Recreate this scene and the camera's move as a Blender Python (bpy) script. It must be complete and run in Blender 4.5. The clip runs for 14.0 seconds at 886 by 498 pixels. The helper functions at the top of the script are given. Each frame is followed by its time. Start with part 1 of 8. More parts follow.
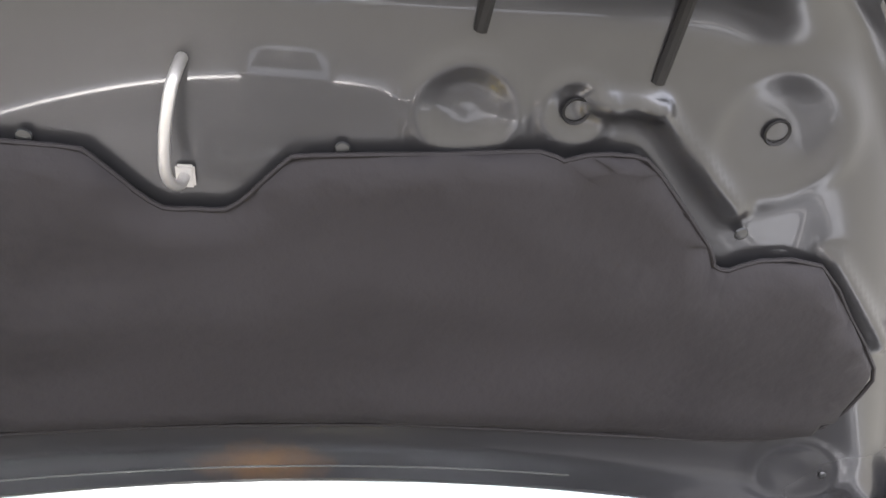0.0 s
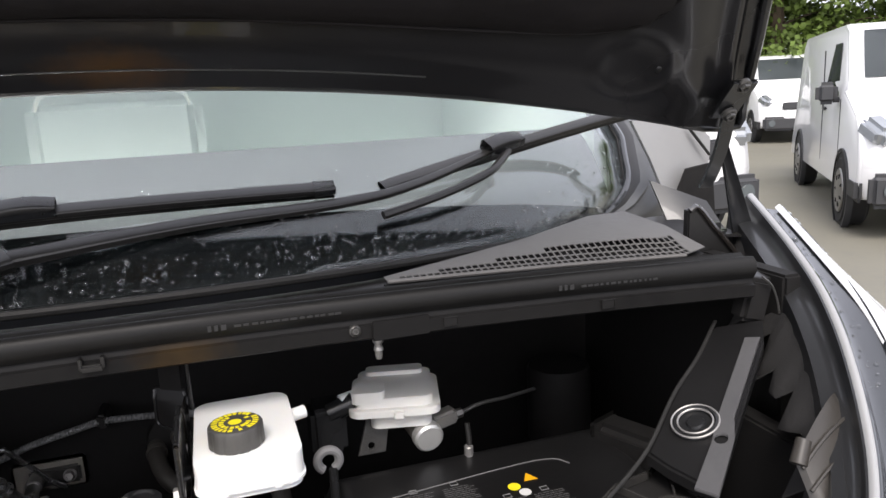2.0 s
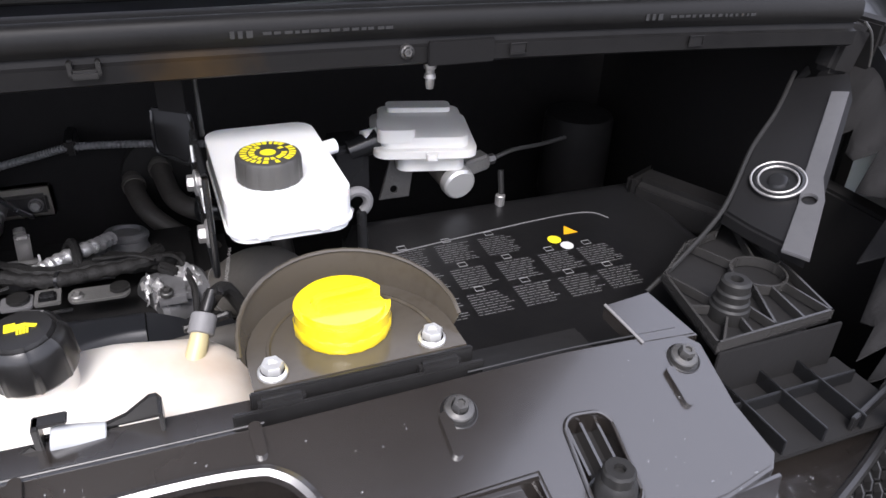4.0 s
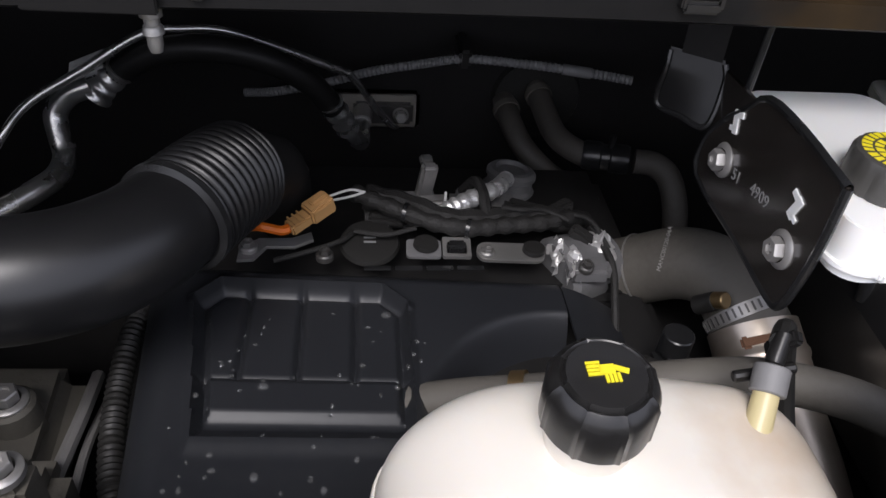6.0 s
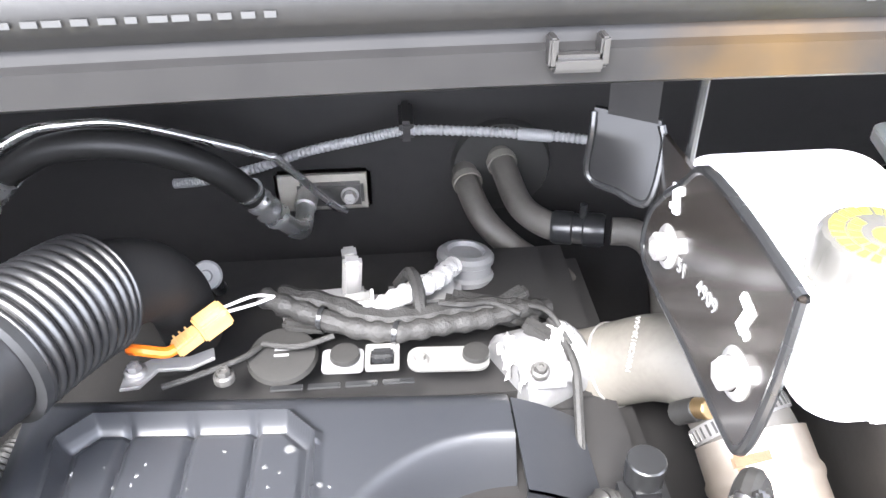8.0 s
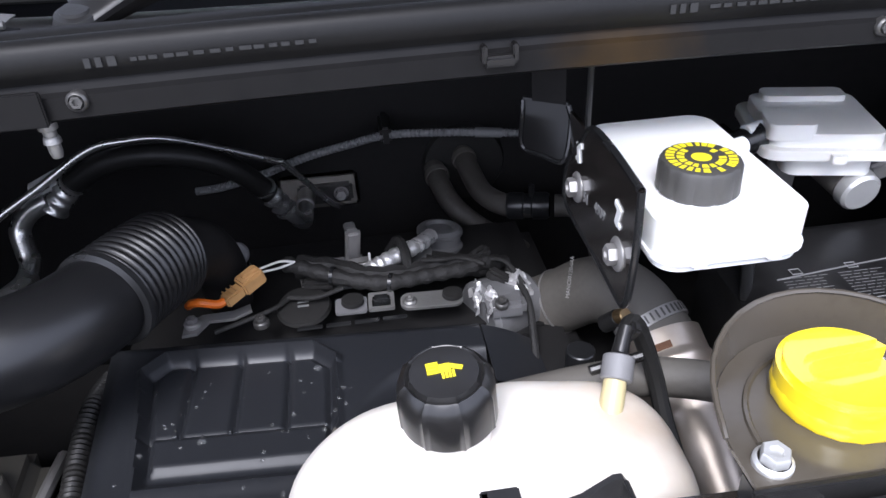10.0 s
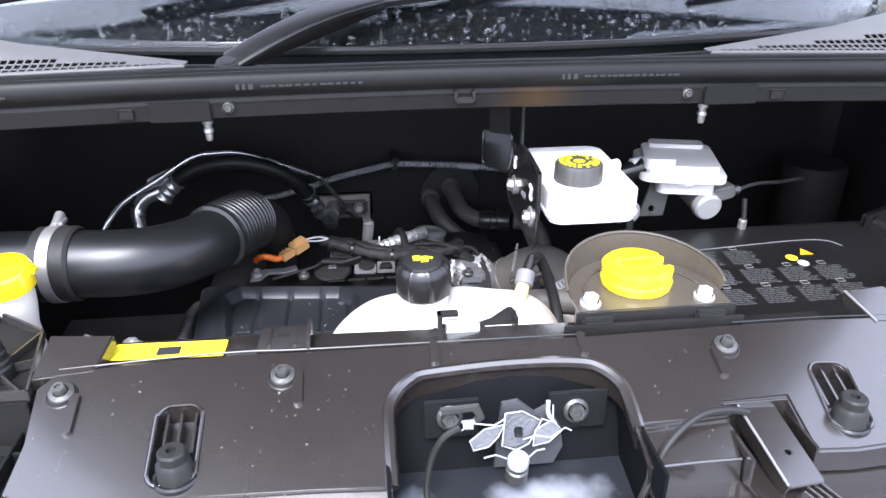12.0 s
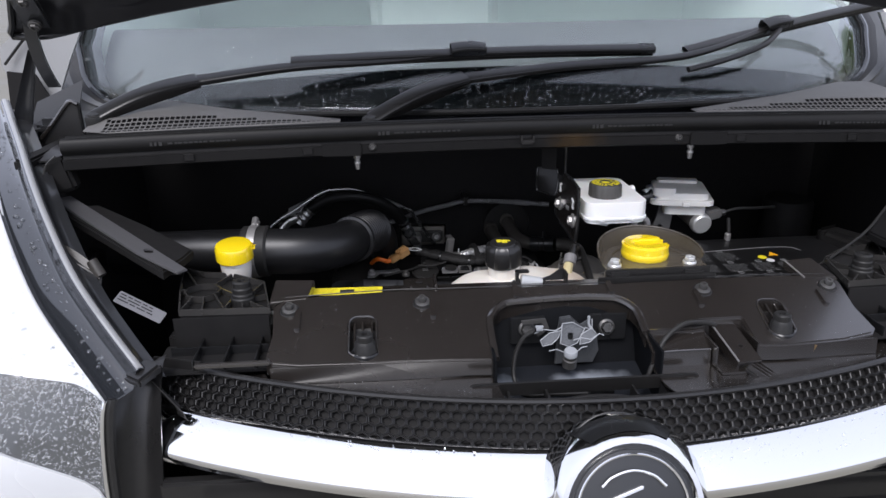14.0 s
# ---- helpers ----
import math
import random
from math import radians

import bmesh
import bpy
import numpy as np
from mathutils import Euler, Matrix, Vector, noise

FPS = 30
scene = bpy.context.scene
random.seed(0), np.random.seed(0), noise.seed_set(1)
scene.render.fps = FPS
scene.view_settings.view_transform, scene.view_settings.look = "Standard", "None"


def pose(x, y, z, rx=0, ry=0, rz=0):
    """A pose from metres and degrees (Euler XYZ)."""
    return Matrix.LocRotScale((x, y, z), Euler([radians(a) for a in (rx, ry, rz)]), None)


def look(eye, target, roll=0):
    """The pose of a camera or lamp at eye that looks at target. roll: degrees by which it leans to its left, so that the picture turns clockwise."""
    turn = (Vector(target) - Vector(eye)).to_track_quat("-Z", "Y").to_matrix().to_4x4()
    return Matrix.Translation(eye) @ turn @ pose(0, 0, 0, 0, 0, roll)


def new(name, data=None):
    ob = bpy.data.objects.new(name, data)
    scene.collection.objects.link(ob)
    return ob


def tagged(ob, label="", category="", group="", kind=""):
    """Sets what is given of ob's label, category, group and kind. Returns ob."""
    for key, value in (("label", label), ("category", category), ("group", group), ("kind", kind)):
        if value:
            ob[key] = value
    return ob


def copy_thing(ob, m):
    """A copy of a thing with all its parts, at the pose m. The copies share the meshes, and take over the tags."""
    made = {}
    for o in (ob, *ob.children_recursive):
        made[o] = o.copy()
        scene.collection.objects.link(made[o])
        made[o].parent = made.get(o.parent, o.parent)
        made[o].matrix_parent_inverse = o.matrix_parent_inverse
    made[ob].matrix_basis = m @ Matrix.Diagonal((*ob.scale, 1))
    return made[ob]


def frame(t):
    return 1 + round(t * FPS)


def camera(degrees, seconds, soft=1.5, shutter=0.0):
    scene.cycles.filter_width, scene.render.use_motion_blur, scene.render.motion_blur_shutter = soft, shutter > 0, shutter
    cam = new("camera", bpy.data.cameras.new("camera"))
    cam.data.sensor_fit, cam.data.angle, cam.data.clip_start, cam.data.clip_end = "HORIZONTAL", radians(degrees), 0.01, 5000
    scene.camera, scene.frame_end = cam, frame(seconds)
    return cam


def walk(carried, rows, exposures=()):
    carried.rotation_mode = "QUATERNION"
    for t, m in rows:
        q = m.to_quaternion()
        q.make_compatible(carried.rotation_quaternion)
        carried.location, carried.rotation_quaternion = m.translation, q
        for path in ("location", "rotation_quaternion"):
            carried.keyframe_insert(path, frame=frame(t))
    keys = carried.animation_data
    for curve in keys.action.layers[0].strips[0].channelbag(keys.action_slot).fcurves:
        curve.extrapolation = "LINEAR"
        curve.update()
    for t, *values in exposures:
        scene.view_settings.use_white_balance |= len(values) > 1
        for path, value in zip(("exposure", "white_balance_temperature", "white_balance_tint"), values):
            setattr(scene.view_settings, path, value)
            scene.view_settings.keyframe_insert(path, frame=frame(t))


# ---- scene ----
cam = camera(62.0, 14.0)
PATH = [
    (0, (0.106, -0.499, 1.583), (0.443, 1.442, 1.929), -0.7),
    (0.5, (0.135, -0.522, 1.558), (0.646, 1.395, 1.808), -1.6),
    (1, (0.157, -0.52, 1.514), (0.729, 1.395, 1.583), -1.4),
    (1.5, (0.154, -0.521, 1.475), (0.753, 1.372, 1.236), -1.3),
    (2, (0.14, -0.521, 1.439), (0.723, 1.348, 1.029), -2.9),
    (2.2, (0.139, -0.517, 1.429), (0.716, 1.335, 0.942), -3.0),
    (4.3, (-0.002, -0.325, 1.37), (0.706, 1.203, 0.29), 4.5),
    (4.5, (-0.043, -0.296, 1.367), (0.676, 1.21, 0.265), 5.8),
    (5, (-0.141, -0.221, 1.35), (0.498, 1.319, 0.245), 6.0),
    (5.5, (-0.175, -0.157, 1.339), (0.207, 1.355, 0.087), 6.1),
    (6, (-0.198, -0.101, 1.32), (0.035, 1.442, 0.068), 5.6),
    (6.5, (-0.183, -0.045, 1.296), (-0.044, 1.472, 0.001), 4.9),
    (7, (-0.165, -0.001, 1.286), (-0.15, 1.573, 0.052), 1.1),
    (7.5, (-0.134, 0.019, 1.282), (-0.117, 1.642, 0.114), -0.0),
    (8, (-0.078, 0.004, 1.287), (0.027, 1.647, 0.151), -0.9),
    (8.2, (-0.054, -0.009, 1.291), (0.12, 1.638, 0.169), -0.7),
    (10.3, (-0.13, -0.233, 1.346), (0.054, 1.454, 0.288), -3.3),
    (10.5, (-0.166, -0.264, 1.349), (0.033, 1.43, 0.304), -2.2),
    (11, (-0.195, -0.355, 1.35), (0.064, 1.353, 0.341), -0.5),
    (11.5, (-0.174, -0.441, 1.37), (0.11, 1.291, 0.411), 0.3),
    (12, (-0.129, -0.581, 1.407), (0.076, 1.203, 0.527), -0.1),
    (12.5, (-0.111, -0.699, 1.416), (0.008, 1.121, 0.597), -1.2),
    (13, (-0.169, -0.787, 1.423), (-0.071, 1.057, 0.656), -1.7),
    (13.5, (-0.243, -0.905, 1.431), (-0.13, 0.958, 0.713), -1.5),
    (14, (-0.257, -1.019, 1.445), (-0.117, 0.859, 0.773), -0.9),
]
EXPOSURES = [(0.0, 3.4, 6700, 12), (0.3, 2.9, 6900, 12), (0.6, 2.0, 7100, 12), (1.0, 1.35, 7100, 12), (1.5, 1.1, 7000, 12), (2.2, 1.1, 6900, 12), (4.3, 1.45, 6400, 15), (6.0, 0.8, 6500, 14), (6.5, 1.15, 6450, 14), (6.8, 2.65, 6500, 11), (7.1, 3.65, 6500, 10), (7.5, 4.35, 6500, 10), (8.2, 4.7, 6450, 10),
             (10.3, 1.4, 5950, 15), (11.0, 1.7, 5900, 15), (11.6, 2.15, 5950, 15), (12.5, 2.4, 6000, 15), (13.0, 2.3, 6100, 15), (13.5, 1.3, 6200, 14), (14.0, 0.6, 6300, 13)]
walk(cam, [(t, look(*p)) for t, *p in PATH], EXPOSURES)

# ---- world and sun: overcast daylight ----
world = bpy.data.worlds.new("overcast_sky")
scene.world = world
world.use_nodes = True
wn = world.node_tree
sky = wn.nodes.new("ShaderNodeTexSky")
sky.sky_type, sky.sun_disc = "NISHITA", False
sky.sun_elevation, sky.sun_rotation = radians(52), radians(200)
sky.air_density, sky.dust_density, sky.ozone_density = 1.0, 4.0, 1.0
grey = wn.nodes.new("ShaderNodeHueSaturation")
grey.inputs["Saturation"].default_value = 0.3
wn.links.new(sky.outputs[0], grey.inputs["Color"])
cloud = wn.nodes.new("ShaderNodeMix")
cloud.data_type = "RGBA"
cloud.inputs["Factor"].default_value = 0.65
cloud.inputs["B"].default_value = (5.0, 5.35, 6.5, 1)
wn.links.new(grey.outputs[0], cloud.inputs["A"])
wn.links.new(cloud.outputs["Result"], wn.nodes["Background"].inputs["Color"])
wn.nodes["Background"].inputs["Strength"].default_value = 0.15
sun = new("sun", bpy.data.lights.new("sun", "SUN"))
sun.data.energy, sun.data.angle, sun.data.color = 1.4, radians(25), (1.0, 0.98, 0.97)
sun.matrix_world = look((-1.5, -4, 6), (0, 0, 0))

# ---- materials ----
MATS = {}


def mat(name, colour, rough=0.5, metal=0.0, var=0.25, scale=60, bump=0.15, dust=0.0, spec=0.5, trans=0.0, coat=0.0, sub=0.0, rvar=0.12, dustcol=(0.35, 0.33, 0.30)):
    """A procedural surface: grain and broad stains in colour, roughness and relief, and a film of dust."""
    m = bpy.data.materials.new(name)
    m.use_nodes = True
    n, l = m.node_tree.nodes, m.node_tree.links
    b = n["Principled BSDF"]
    co = n.new("ShaderNodeTexCoord")
    fine, broad = n.new("ShaderNodeTexNoise"), n.new("ShaderNodeTexNoise")
    fine.inputs["Scale"].default_value, fine.inputs["Detail"].default_value = scale * 4, 6
    broad.inputs["Scale"].default_value, broad.inputs["Detail"].default_value = scale * 0.25, 5
    for t in (fine, broad):
        l.new(co.outputs["Object"], t.inputs["Vector"])
    mix = n.new("ShaderNodeMix")
    mix.data_type = "RGBA"
    mix.inputs["A"].default_value = (*[c * (1 - var) for c in colour], 1)
    mix.inputs["B"].default_value = (*[min(1, c * (1 + var)) for c in colour], 1)
    l.new(broad.outputs["Fac"], mix.inputs["Factor"])
    last = mix.outputs["Result"]
    if dust:
        ramp = n.new("ShaderNodeMapRange")
        ramp.inputs["From Min"].default_value, ramp.inputs["From Max"].default_value = 0.42, 0.75
        ramp.inputs["To Max"].default_value = dust
        add = n.new("ShaderNodeMath")
        add.operation = "MULTIPLY_ADD"
        add.inputs[1].default_value, add.inputs[2].default_value = 0.4, 0.3
        l.new(fine.outputs["Fac"], add.inputs[0])
        both = n.new("ShaderNodeMath")
        both.operation = "ADD"
        half = n.new("ShaderNodeMath")
        half.operation = "MULTIPLY"
        half.inputs[1].default_value = 0.5
        l.new(broad.outputs["Fac"], half.inputs[0])
        l.new(add.outputs[0], both.inputs[0])
        l.new(half.outputs[0], both.inputs[1])
        l.new(both.outputs[0], ramp.inputs["Value"])
        d = n.new("ShaderNodeMix")
        d.data_type = "RGBA"
        d.inputs["B"].default_value = (*dustcol, 1)
        l.new(last, d.inputs["A"])
        l.new(ramp.outputs[0], d.inputs["Factor"])
        last = d.outputs["Result"]
    l.new(last, b.inputs["Base Color"])
    rr = n.new("ShaderNodeMapRange")
    rr.inputs["To Min"].default_value, rr.inputs["To Max"].default_value = max(0.02, rough - rvar), min(1, rough + rvar)
    l.new(broad.outputs["Fac"], rr.inputs["Value"])
    l.new(rr.outputs[0], b.inputs["Roughness"])
    b.inputs["Metallic"].default_value = metal
    b.inputs["Specular IOR Level"].default_value = spec
    b.inputs["Transmission Weight"].default_value = trans
    b.inputs["Coat Weight"].default_value = coat
    if sub:
        b.inputs["Subsurface Weight"].default_value = sub
        b.inputs["Subsurface Radius"].default_value = (0.02, 0.015, 0.01)
        b.inputs["Subsurface Scale"].default_value = 0.5
    if bump:
        bu = n.new("ShaderNodeBump")
        bu.inputs["Strength"].default_value, bu.inputs["Distance"].default_value = bump, 0.002
        l.new(fine.outputs["Fac"], bu.inputs["Height"])
        l.new(bu.outputs[0], b.inputs["Normal"])
    MATS[name] = m
    return m


BLACK = mat("black_plastic", (0.0085, 0.0083, 0.0086), 0.32, var=0.35, scale=25, bump=0.08, dust=0.022)
LID = mat("battery_lid_plastic", (0.0060, 0.0060, 0.0066), 0.34, var=0.3, scale=20, bump=0.06, dust=0.012, spec=0.35)
PANEL = mat("dusty_black_plastic", (0.0140, 0.0112, 0.0094), 0.24, var=0.4, scale=14, bump=0.04, dust=0.018, rvar=0.14, dustcol=(0.33, 0.31, 0.29), spec=1.0, coat=1.0)
PANEL.node_tree.nodes["Principled BSDF"].inputs["Coat Roughness"].default_value = 0.13
SMOOTH = mat("smooth_black_plastic", (0.008, 0.0085, 0.0095), 0.27, var=0.25, scale=20, bump=0.04, dust=0.015)
COVER = mat("engine_cover_plastic", (0.010, 0.0115, 0.015), 0.40, var=0.15, scale=20, bump=0.06, dust=0.02)
RUBBER = mat("black_rubber", (0.0090, 0.0090, 0.0090), 0.48, var=0.3, scale=40, bump=0.10, dust=0.03, spec=0.3)
HOSE = mat("grey_rubber_hose", (0.082, 0.075, 0.064), 0.60, var=0.25, scale=40, bump=0.20, dust=0.10)
FELT = mat("insulation_felt", (0.0095, 0.0082, 0.0098), 0.75, var=0.3, scale=18, bump=0.5, dust=0.02, spec=0.2)
DARK = mat("dark_bulkhead", (0.011, 0.0108, 0.0112), 0.6, var=0.4, scale=10, bump=0.3, dust=0.02, spec=0.1)
BODYDARK = mat("dark_grey_paint", (0.014, 0.015, 0.017), 0.30, var=0.2, scale=8, bump=0.03, coat=0.3, dust=0.02)
STEEL = mat("dull_steel", (0.38, 0.37, 0.36), 0.38, metal=0.65, var=0.25, scale=60, bump=0.15, dust=0.12)
ALU = mat("cast_aluminium", (0.30, 0.295, 0.285), 0.48, metal=0.75, var=0.3, scale=50, bump=0.35, dust=0.12)
BOLT = mat("black_bolt", (0.06, 0.06, 0.06), 0.36, metal=0.6, var=0.3, scale=80, bump=0.2, dust=0.15)
CHROME = mat("wet_chrome", (0.92, 0.92, 0.92), 0.07, metal=1.0, var=0.04, scale=10, bump=0.02, rvar=0.03)
FOIL = mat("crumpled_foil", (0.72, 0.71, 0.70), 0.30, metal=0.6, var=0.15, scale=45, bump=0.9)
WHITE = mat("milky_white_plastic", (0.82, 0.82, 0.80), 0.34, var=0.05, scale=18, bump=0.06, sub=0.15)
TANK = mat("aged_milky_plastic", (0.78, 0.75, 0.69), 0.38, var=0.10, scale=14, bump=0.10, sub=0.15, dust=0.10, dustcol=(0.55, 0.42, 0.28))
YELLOW = mat("yellow_plastic", (0.95, 0.68, 0.008), 0.22, var=0.08, scale=30, bump=0.04, coat=1.0, spec=0.8)
YELLOWINK = mat("yellow_ink", (0.80, 0.68, 0.02), 0.55, var=0.08, scale=60, bump=0.0)
WHITEINK = mat("white_ink", (0.62, 0.62, 0.60), 0.6, var=0.1, scale=60, bump=0.0)
GREYINK = mat("grey_print", (0.20, 0.20, 0.20), 0.6, var=0.15, scale=60, bump=0.0)
BLACKINK = mat("black_print", (0.02, 0.02, 0.02), 0.6, var=0.1, scale=60, bump=0.0)
ORANGE = mat("tan_connector_plastic", (0.42, 0.225, 0.075), 0.5, var=0.15, scale=60, bump=0.1, dust=0.08)
ORANGEWIRE = mat("orange_wire", (0.75, 0.16, 0.01), 0.45, var=0.1, scale=60, bump=0.05)
RUST = mat("rusty_metal", (0.16, 0.08, 0.045), 0.7, metal=0.4, var=0.4, scale=90, bump=0.4)
BRASS = mat("brass_screw", (0.36, 0.25, 0.13), 0.4, metal=0.9, var=0.2, scale=90, bump=0.2)
HEATERHOSE = mat("dusty_heater_hose", (0.040, 0.036, 0.031), 0.62, var=0.25, scale=40, bump=0.2, dust=0.05)
AMBER = mat("stained_clear_plastic", (0.74, 0.64, 0.36), 0.3, var=0.3, scale=40, bump=0.05, trans=0.3)
CLEAR = mat("clear_plastic", (0.75, 0.77, 0.78), 0.25, var=0.05, scale=40, bump=0.03, trans=0.4)
LOOM = mat("cloth_loom_tape", (0.0075, 0.0075, 0.0078), 0.62, var=0.4, scale=80, bump=0.6, dust=0.04, spec=0.3)
CONDUIT = mat("grey_conduit", (0.16, 0.16, 0.165), 0.55, var=0.2, scale=60, bump=0.1, dust=0.1)
WINGPAINT = mat("wet_silver_paint", (0.66, 0.67, 0.68), 0.24, metal=0.12, var=0.06, scale=6, bump=0.03, coat=0.8, dust=0.05)
VANWHITE = mat("white_van_paint", (0.80, 0.80, 0.80), 0.22, var=0.04, scale=3, bump=0.0, coat=0.5)
VANGLASS = mat("dark_vehicle_glass", (0.10, 0.115, 0.12), 0.06, var=0.1, scale=3, bump=0.0)
LAMPGLASS = mat("lamp_lens", (0.34, 0.36, 0.38), 0.08, metal=0.5, var=0.2, scale=20, bump=0.0)
TYRE = mat("tyre_rubber", (0.022, 0.022, 0.022), 0.8, var=0.2, scale=20, bump=0.3)
BUMPER = mat("grey_bumper_plastic", (0.038, 0.039, 0.042), 0.6, var=0.15, scale=12, bump=0.1)
VENTGREY = mat("weathered_grey_plastic", (0.090, 0.088, 0.086), 0.5, var=0.25, scale=20, bump=0.12, dust=0.15)
SKINDARK = mat("dark_bonnet_paint", (0.0088, 0.0090, 0.0110), 0.30, var=0.2, scale=8, bump=0.03, coat=0.25, dust=0.02)
SEALRUBBER = mat("dull_seal_rubber", (0.0055, 0.0055, 0.0056), 0.46, var=0.3, scale=40, bump=0.08, dust=0.012, spec=0.22)
PIPEBLACK = mat("moulded_pipe_plastic", (0.0060, 0.0061, 0.0068), 0.35, var=0.25, scale=20, bump=0.04, dust=0.006, spec=0.5)
PIPEALU = mat("bare_aluminium_pipe", (0.55, 0.55, 0.54), 0.27, metal=0.9, var=0.2, scale=50, bump=0.1, dust=0.08)
ZINC = mat("bright_zinc", (0.66, 0.66, 0.64), 0.32, metal=0.6, var=0.15, scale=80, bump=0.1, dust=0.05)
LIPPAINT = mat("dark_lip_paint", (0.0065, 0.0065, 0.007), 0.42, var=0.3, scale=10, bump=0.05, coat=0.0, dust=0.02, spec=0.1)
DASH = mat("grey_dashboard", (0.080, 0.083, 0.092), 0.7, var=0.1, scale=20, bump=0.15)
CABIN = mat("pale_cabin_lining", (0.70, 0.77, 0.75), 0.85, var=0.06, scale=4, bump=0.05)
FRIT = mat("black_glass_border", (0.010, 0.011, 0.013), 0.6, var=0.1, scale=10, bump=0.0, spec=0.1)
BARK = mat("bark", (0.09, 0.065, 0.045), 0.9, var=0.35, scale=5, bump=0.8)
LEAF = mat("green_leaves", (0.135, 0.20, 0.04), 0.55, var=0.45, scale=1.2, bump=0.0)
LENS = mat("dark_wet_lens", (0.075, 0.078, 0.08), 0.06, var=0.3, scale=12, bump=0.02, coat=0.5, rvar=0.03)
PILLARMAT = mat("satin_black_trim", (0.010, 0.010, 0.011), 0.42, var=0.25, scale=20, bump=0.05, dust=0.03)
GREASE = mat("white_grease_residue", (0.33, 0.342, 0.355), 0.45, var=0.25, scale=90, bump=0.5)
GROOVE = mat("wet_shut_line_paint", (0.022, 0.024, 0.027), 0.10, var=0.2, scale=8, bump=0.03, coat=1.0, rvar=0.05)
# the wings' silver again, its colour darkened to stand for shade
SHADEDSILVER = mat("shaded_silver_paint", (0.34, 0.343, 0.345), 0.35, metal=0.1, var=0.12, scale=9, bump=0.03, coat=0.4, dust=0.12, dustcol=(0.10, 0.09, 0.08))
LINERFELT = mat("grey_wing_felt", (0.034, 0.033, 0.033), 0.85, var=0.35, scale=30, bump=0.5, spec=0.15)
LAMPBROWN = mat("brown_black_plastic", (0.023, 0.020, 0.017), 0.42, var=0.25, scale=20, bump=0.08, dust=0.05)
CAPGREY = mat("greyed_cap_plastic", (0.035, 0.034, 0.032), 0.45, var=0.25, scale=40, bump=0.1, dust=0.06)
WATER = mat("water_drop", (0.92, 0.94, 0.95), 0.03, var=0.02, scale=10, bump=0.0, trans=0.94)
# water with a whiter body, so the sky's glint is put into its colour
GLINT = mat("glinting_water_drop", (0.92, 0.94, 0.95), 0.05, var=0.02, scale=10, bump=0.0, trans=0.80)
GLINT.node_tree.nodes["Principled BSDF"].inputs["IOR"].default_value = 1.33
WATER.node_tree.nodes["Principled BSDF"].inputs["IOR"].default_value = 1.33
GLASS = mat("tinted_windscreen_glass", (0.86, 0.93, 0.91), 0.02, var=0.02, scale=4, bump=0.0, trans=1.0, rvar=0.01)


def colour_patch(m, colour, x, y, rx, ry, at=0.55):
    """A patch of its own colour round (x, y) on a flat surface, with a ragged edge."""
    n, l = m.node_tree.nodes, m.node_tree.links
    b = n["Principled BSDF"]
    src = b.inputs["Base Color"].links[0].from_socket
    co = n.new("ShaderNodeTexCoord")
    mp = n.new("ShaderNodeMapping")
    mp.inputs["Location"].default_value = (-x / rx, -y / ry, 0)
    mp.inputs["Scale"].default_value = (1 / rx, 1 / ry, 0)
    l.new(co.outputs["Object"], mp.inputs["Vector"])
    ln = n.new("ShaderNodeVectorMath")
    ln.operation = "LENGTH"
    l.new(mp.outputs[0], ln.inputs[0])
    nz = n.new("ShaderNodeTexNoise")
    nz.inputs["Scale"].default_value, nz.inputs["Detail"].default_value = 45, 7
    l.new(co.outputs["Object"], nz.inputs["Vector"])
    ad = n.new("ShaderNodeMath")
    ad.operation = "MULTIPLY_ADD"
    ad.inputs[1].default_value = 1.1
    l.new(nz.outputs["Fac"], ad.inputs[0])
    l.new(ln.outputs["Value"], ad.inputs[2])
    rm = n.new("ShaderNodeMapRange")
    for k, v in (("From Min", 1.75), ("From Max", 0.6), ("To Min", 0.0), ("To Max", at)):
        rm.inputs[k].default_value = v
    l.new(ad.outputs[0], rm.inputs["Value"])
    mx = n.new("ShaderNodeMix")
    mx.data_type = "RGBA"
    mx.inputs["B"].default_value = (*colour, 1)
    l.new(src, mx.inputs["A"])
    l.new(rm.outputs[0], mx.inputs["Factor"])
    l.new(mx.outputs["Result"], b.inputs["Base Color"])


# amber patch near the middle of the bonnet frame's rear edge
colour_patch(SKINDARK, (0.16, 0.075, 0.012), 0.05, 0.43, 0.075, 0.03, 0.5)
colour_patch(LIPPAINT, (0.10, 0.055, 0.012), 0.09, 0.307, 0.050, 0.02, 0.28)
colour_patch(TANK, (0.42, 0.24, 0.09), 0.055, 0.150, 0.060, 0.060, 0.45)

# ---- mesh helpers ----
def V(*p):
    return Vector(p)


def bmn():
    return bmesh.new()


def thing(name, label, category, at=(0, 0, 0), group="", kind=""):
    """An Empty at the base of a thing, which its parts hang under."""
    return tagged(new(name), label, category, group, kind), Vector(at)


def part(name, bm, material, parent=None, label="", sharp=35, kind=""):
    """Link a bmesh as ONE mesh object under a thing or a part."""
    me = bpy.data.meshes.new(name)
    bm.normal_update()
    bm.to_mesh(me)
    bm.free()
    me.materials.append(material)
    me.shade_smooth()
    me.set_sharp_from_angle(angle=radians(sharp))
    ob = new(name, me)
    ob.parent = parent
    return tagged(ob, label, kind=kind)


def whole(name, bm, material, label, category, group="", kind="", sharp=35):
    return tagged(part(name, bm, material, None, "", sharp), label, category, group, kind)


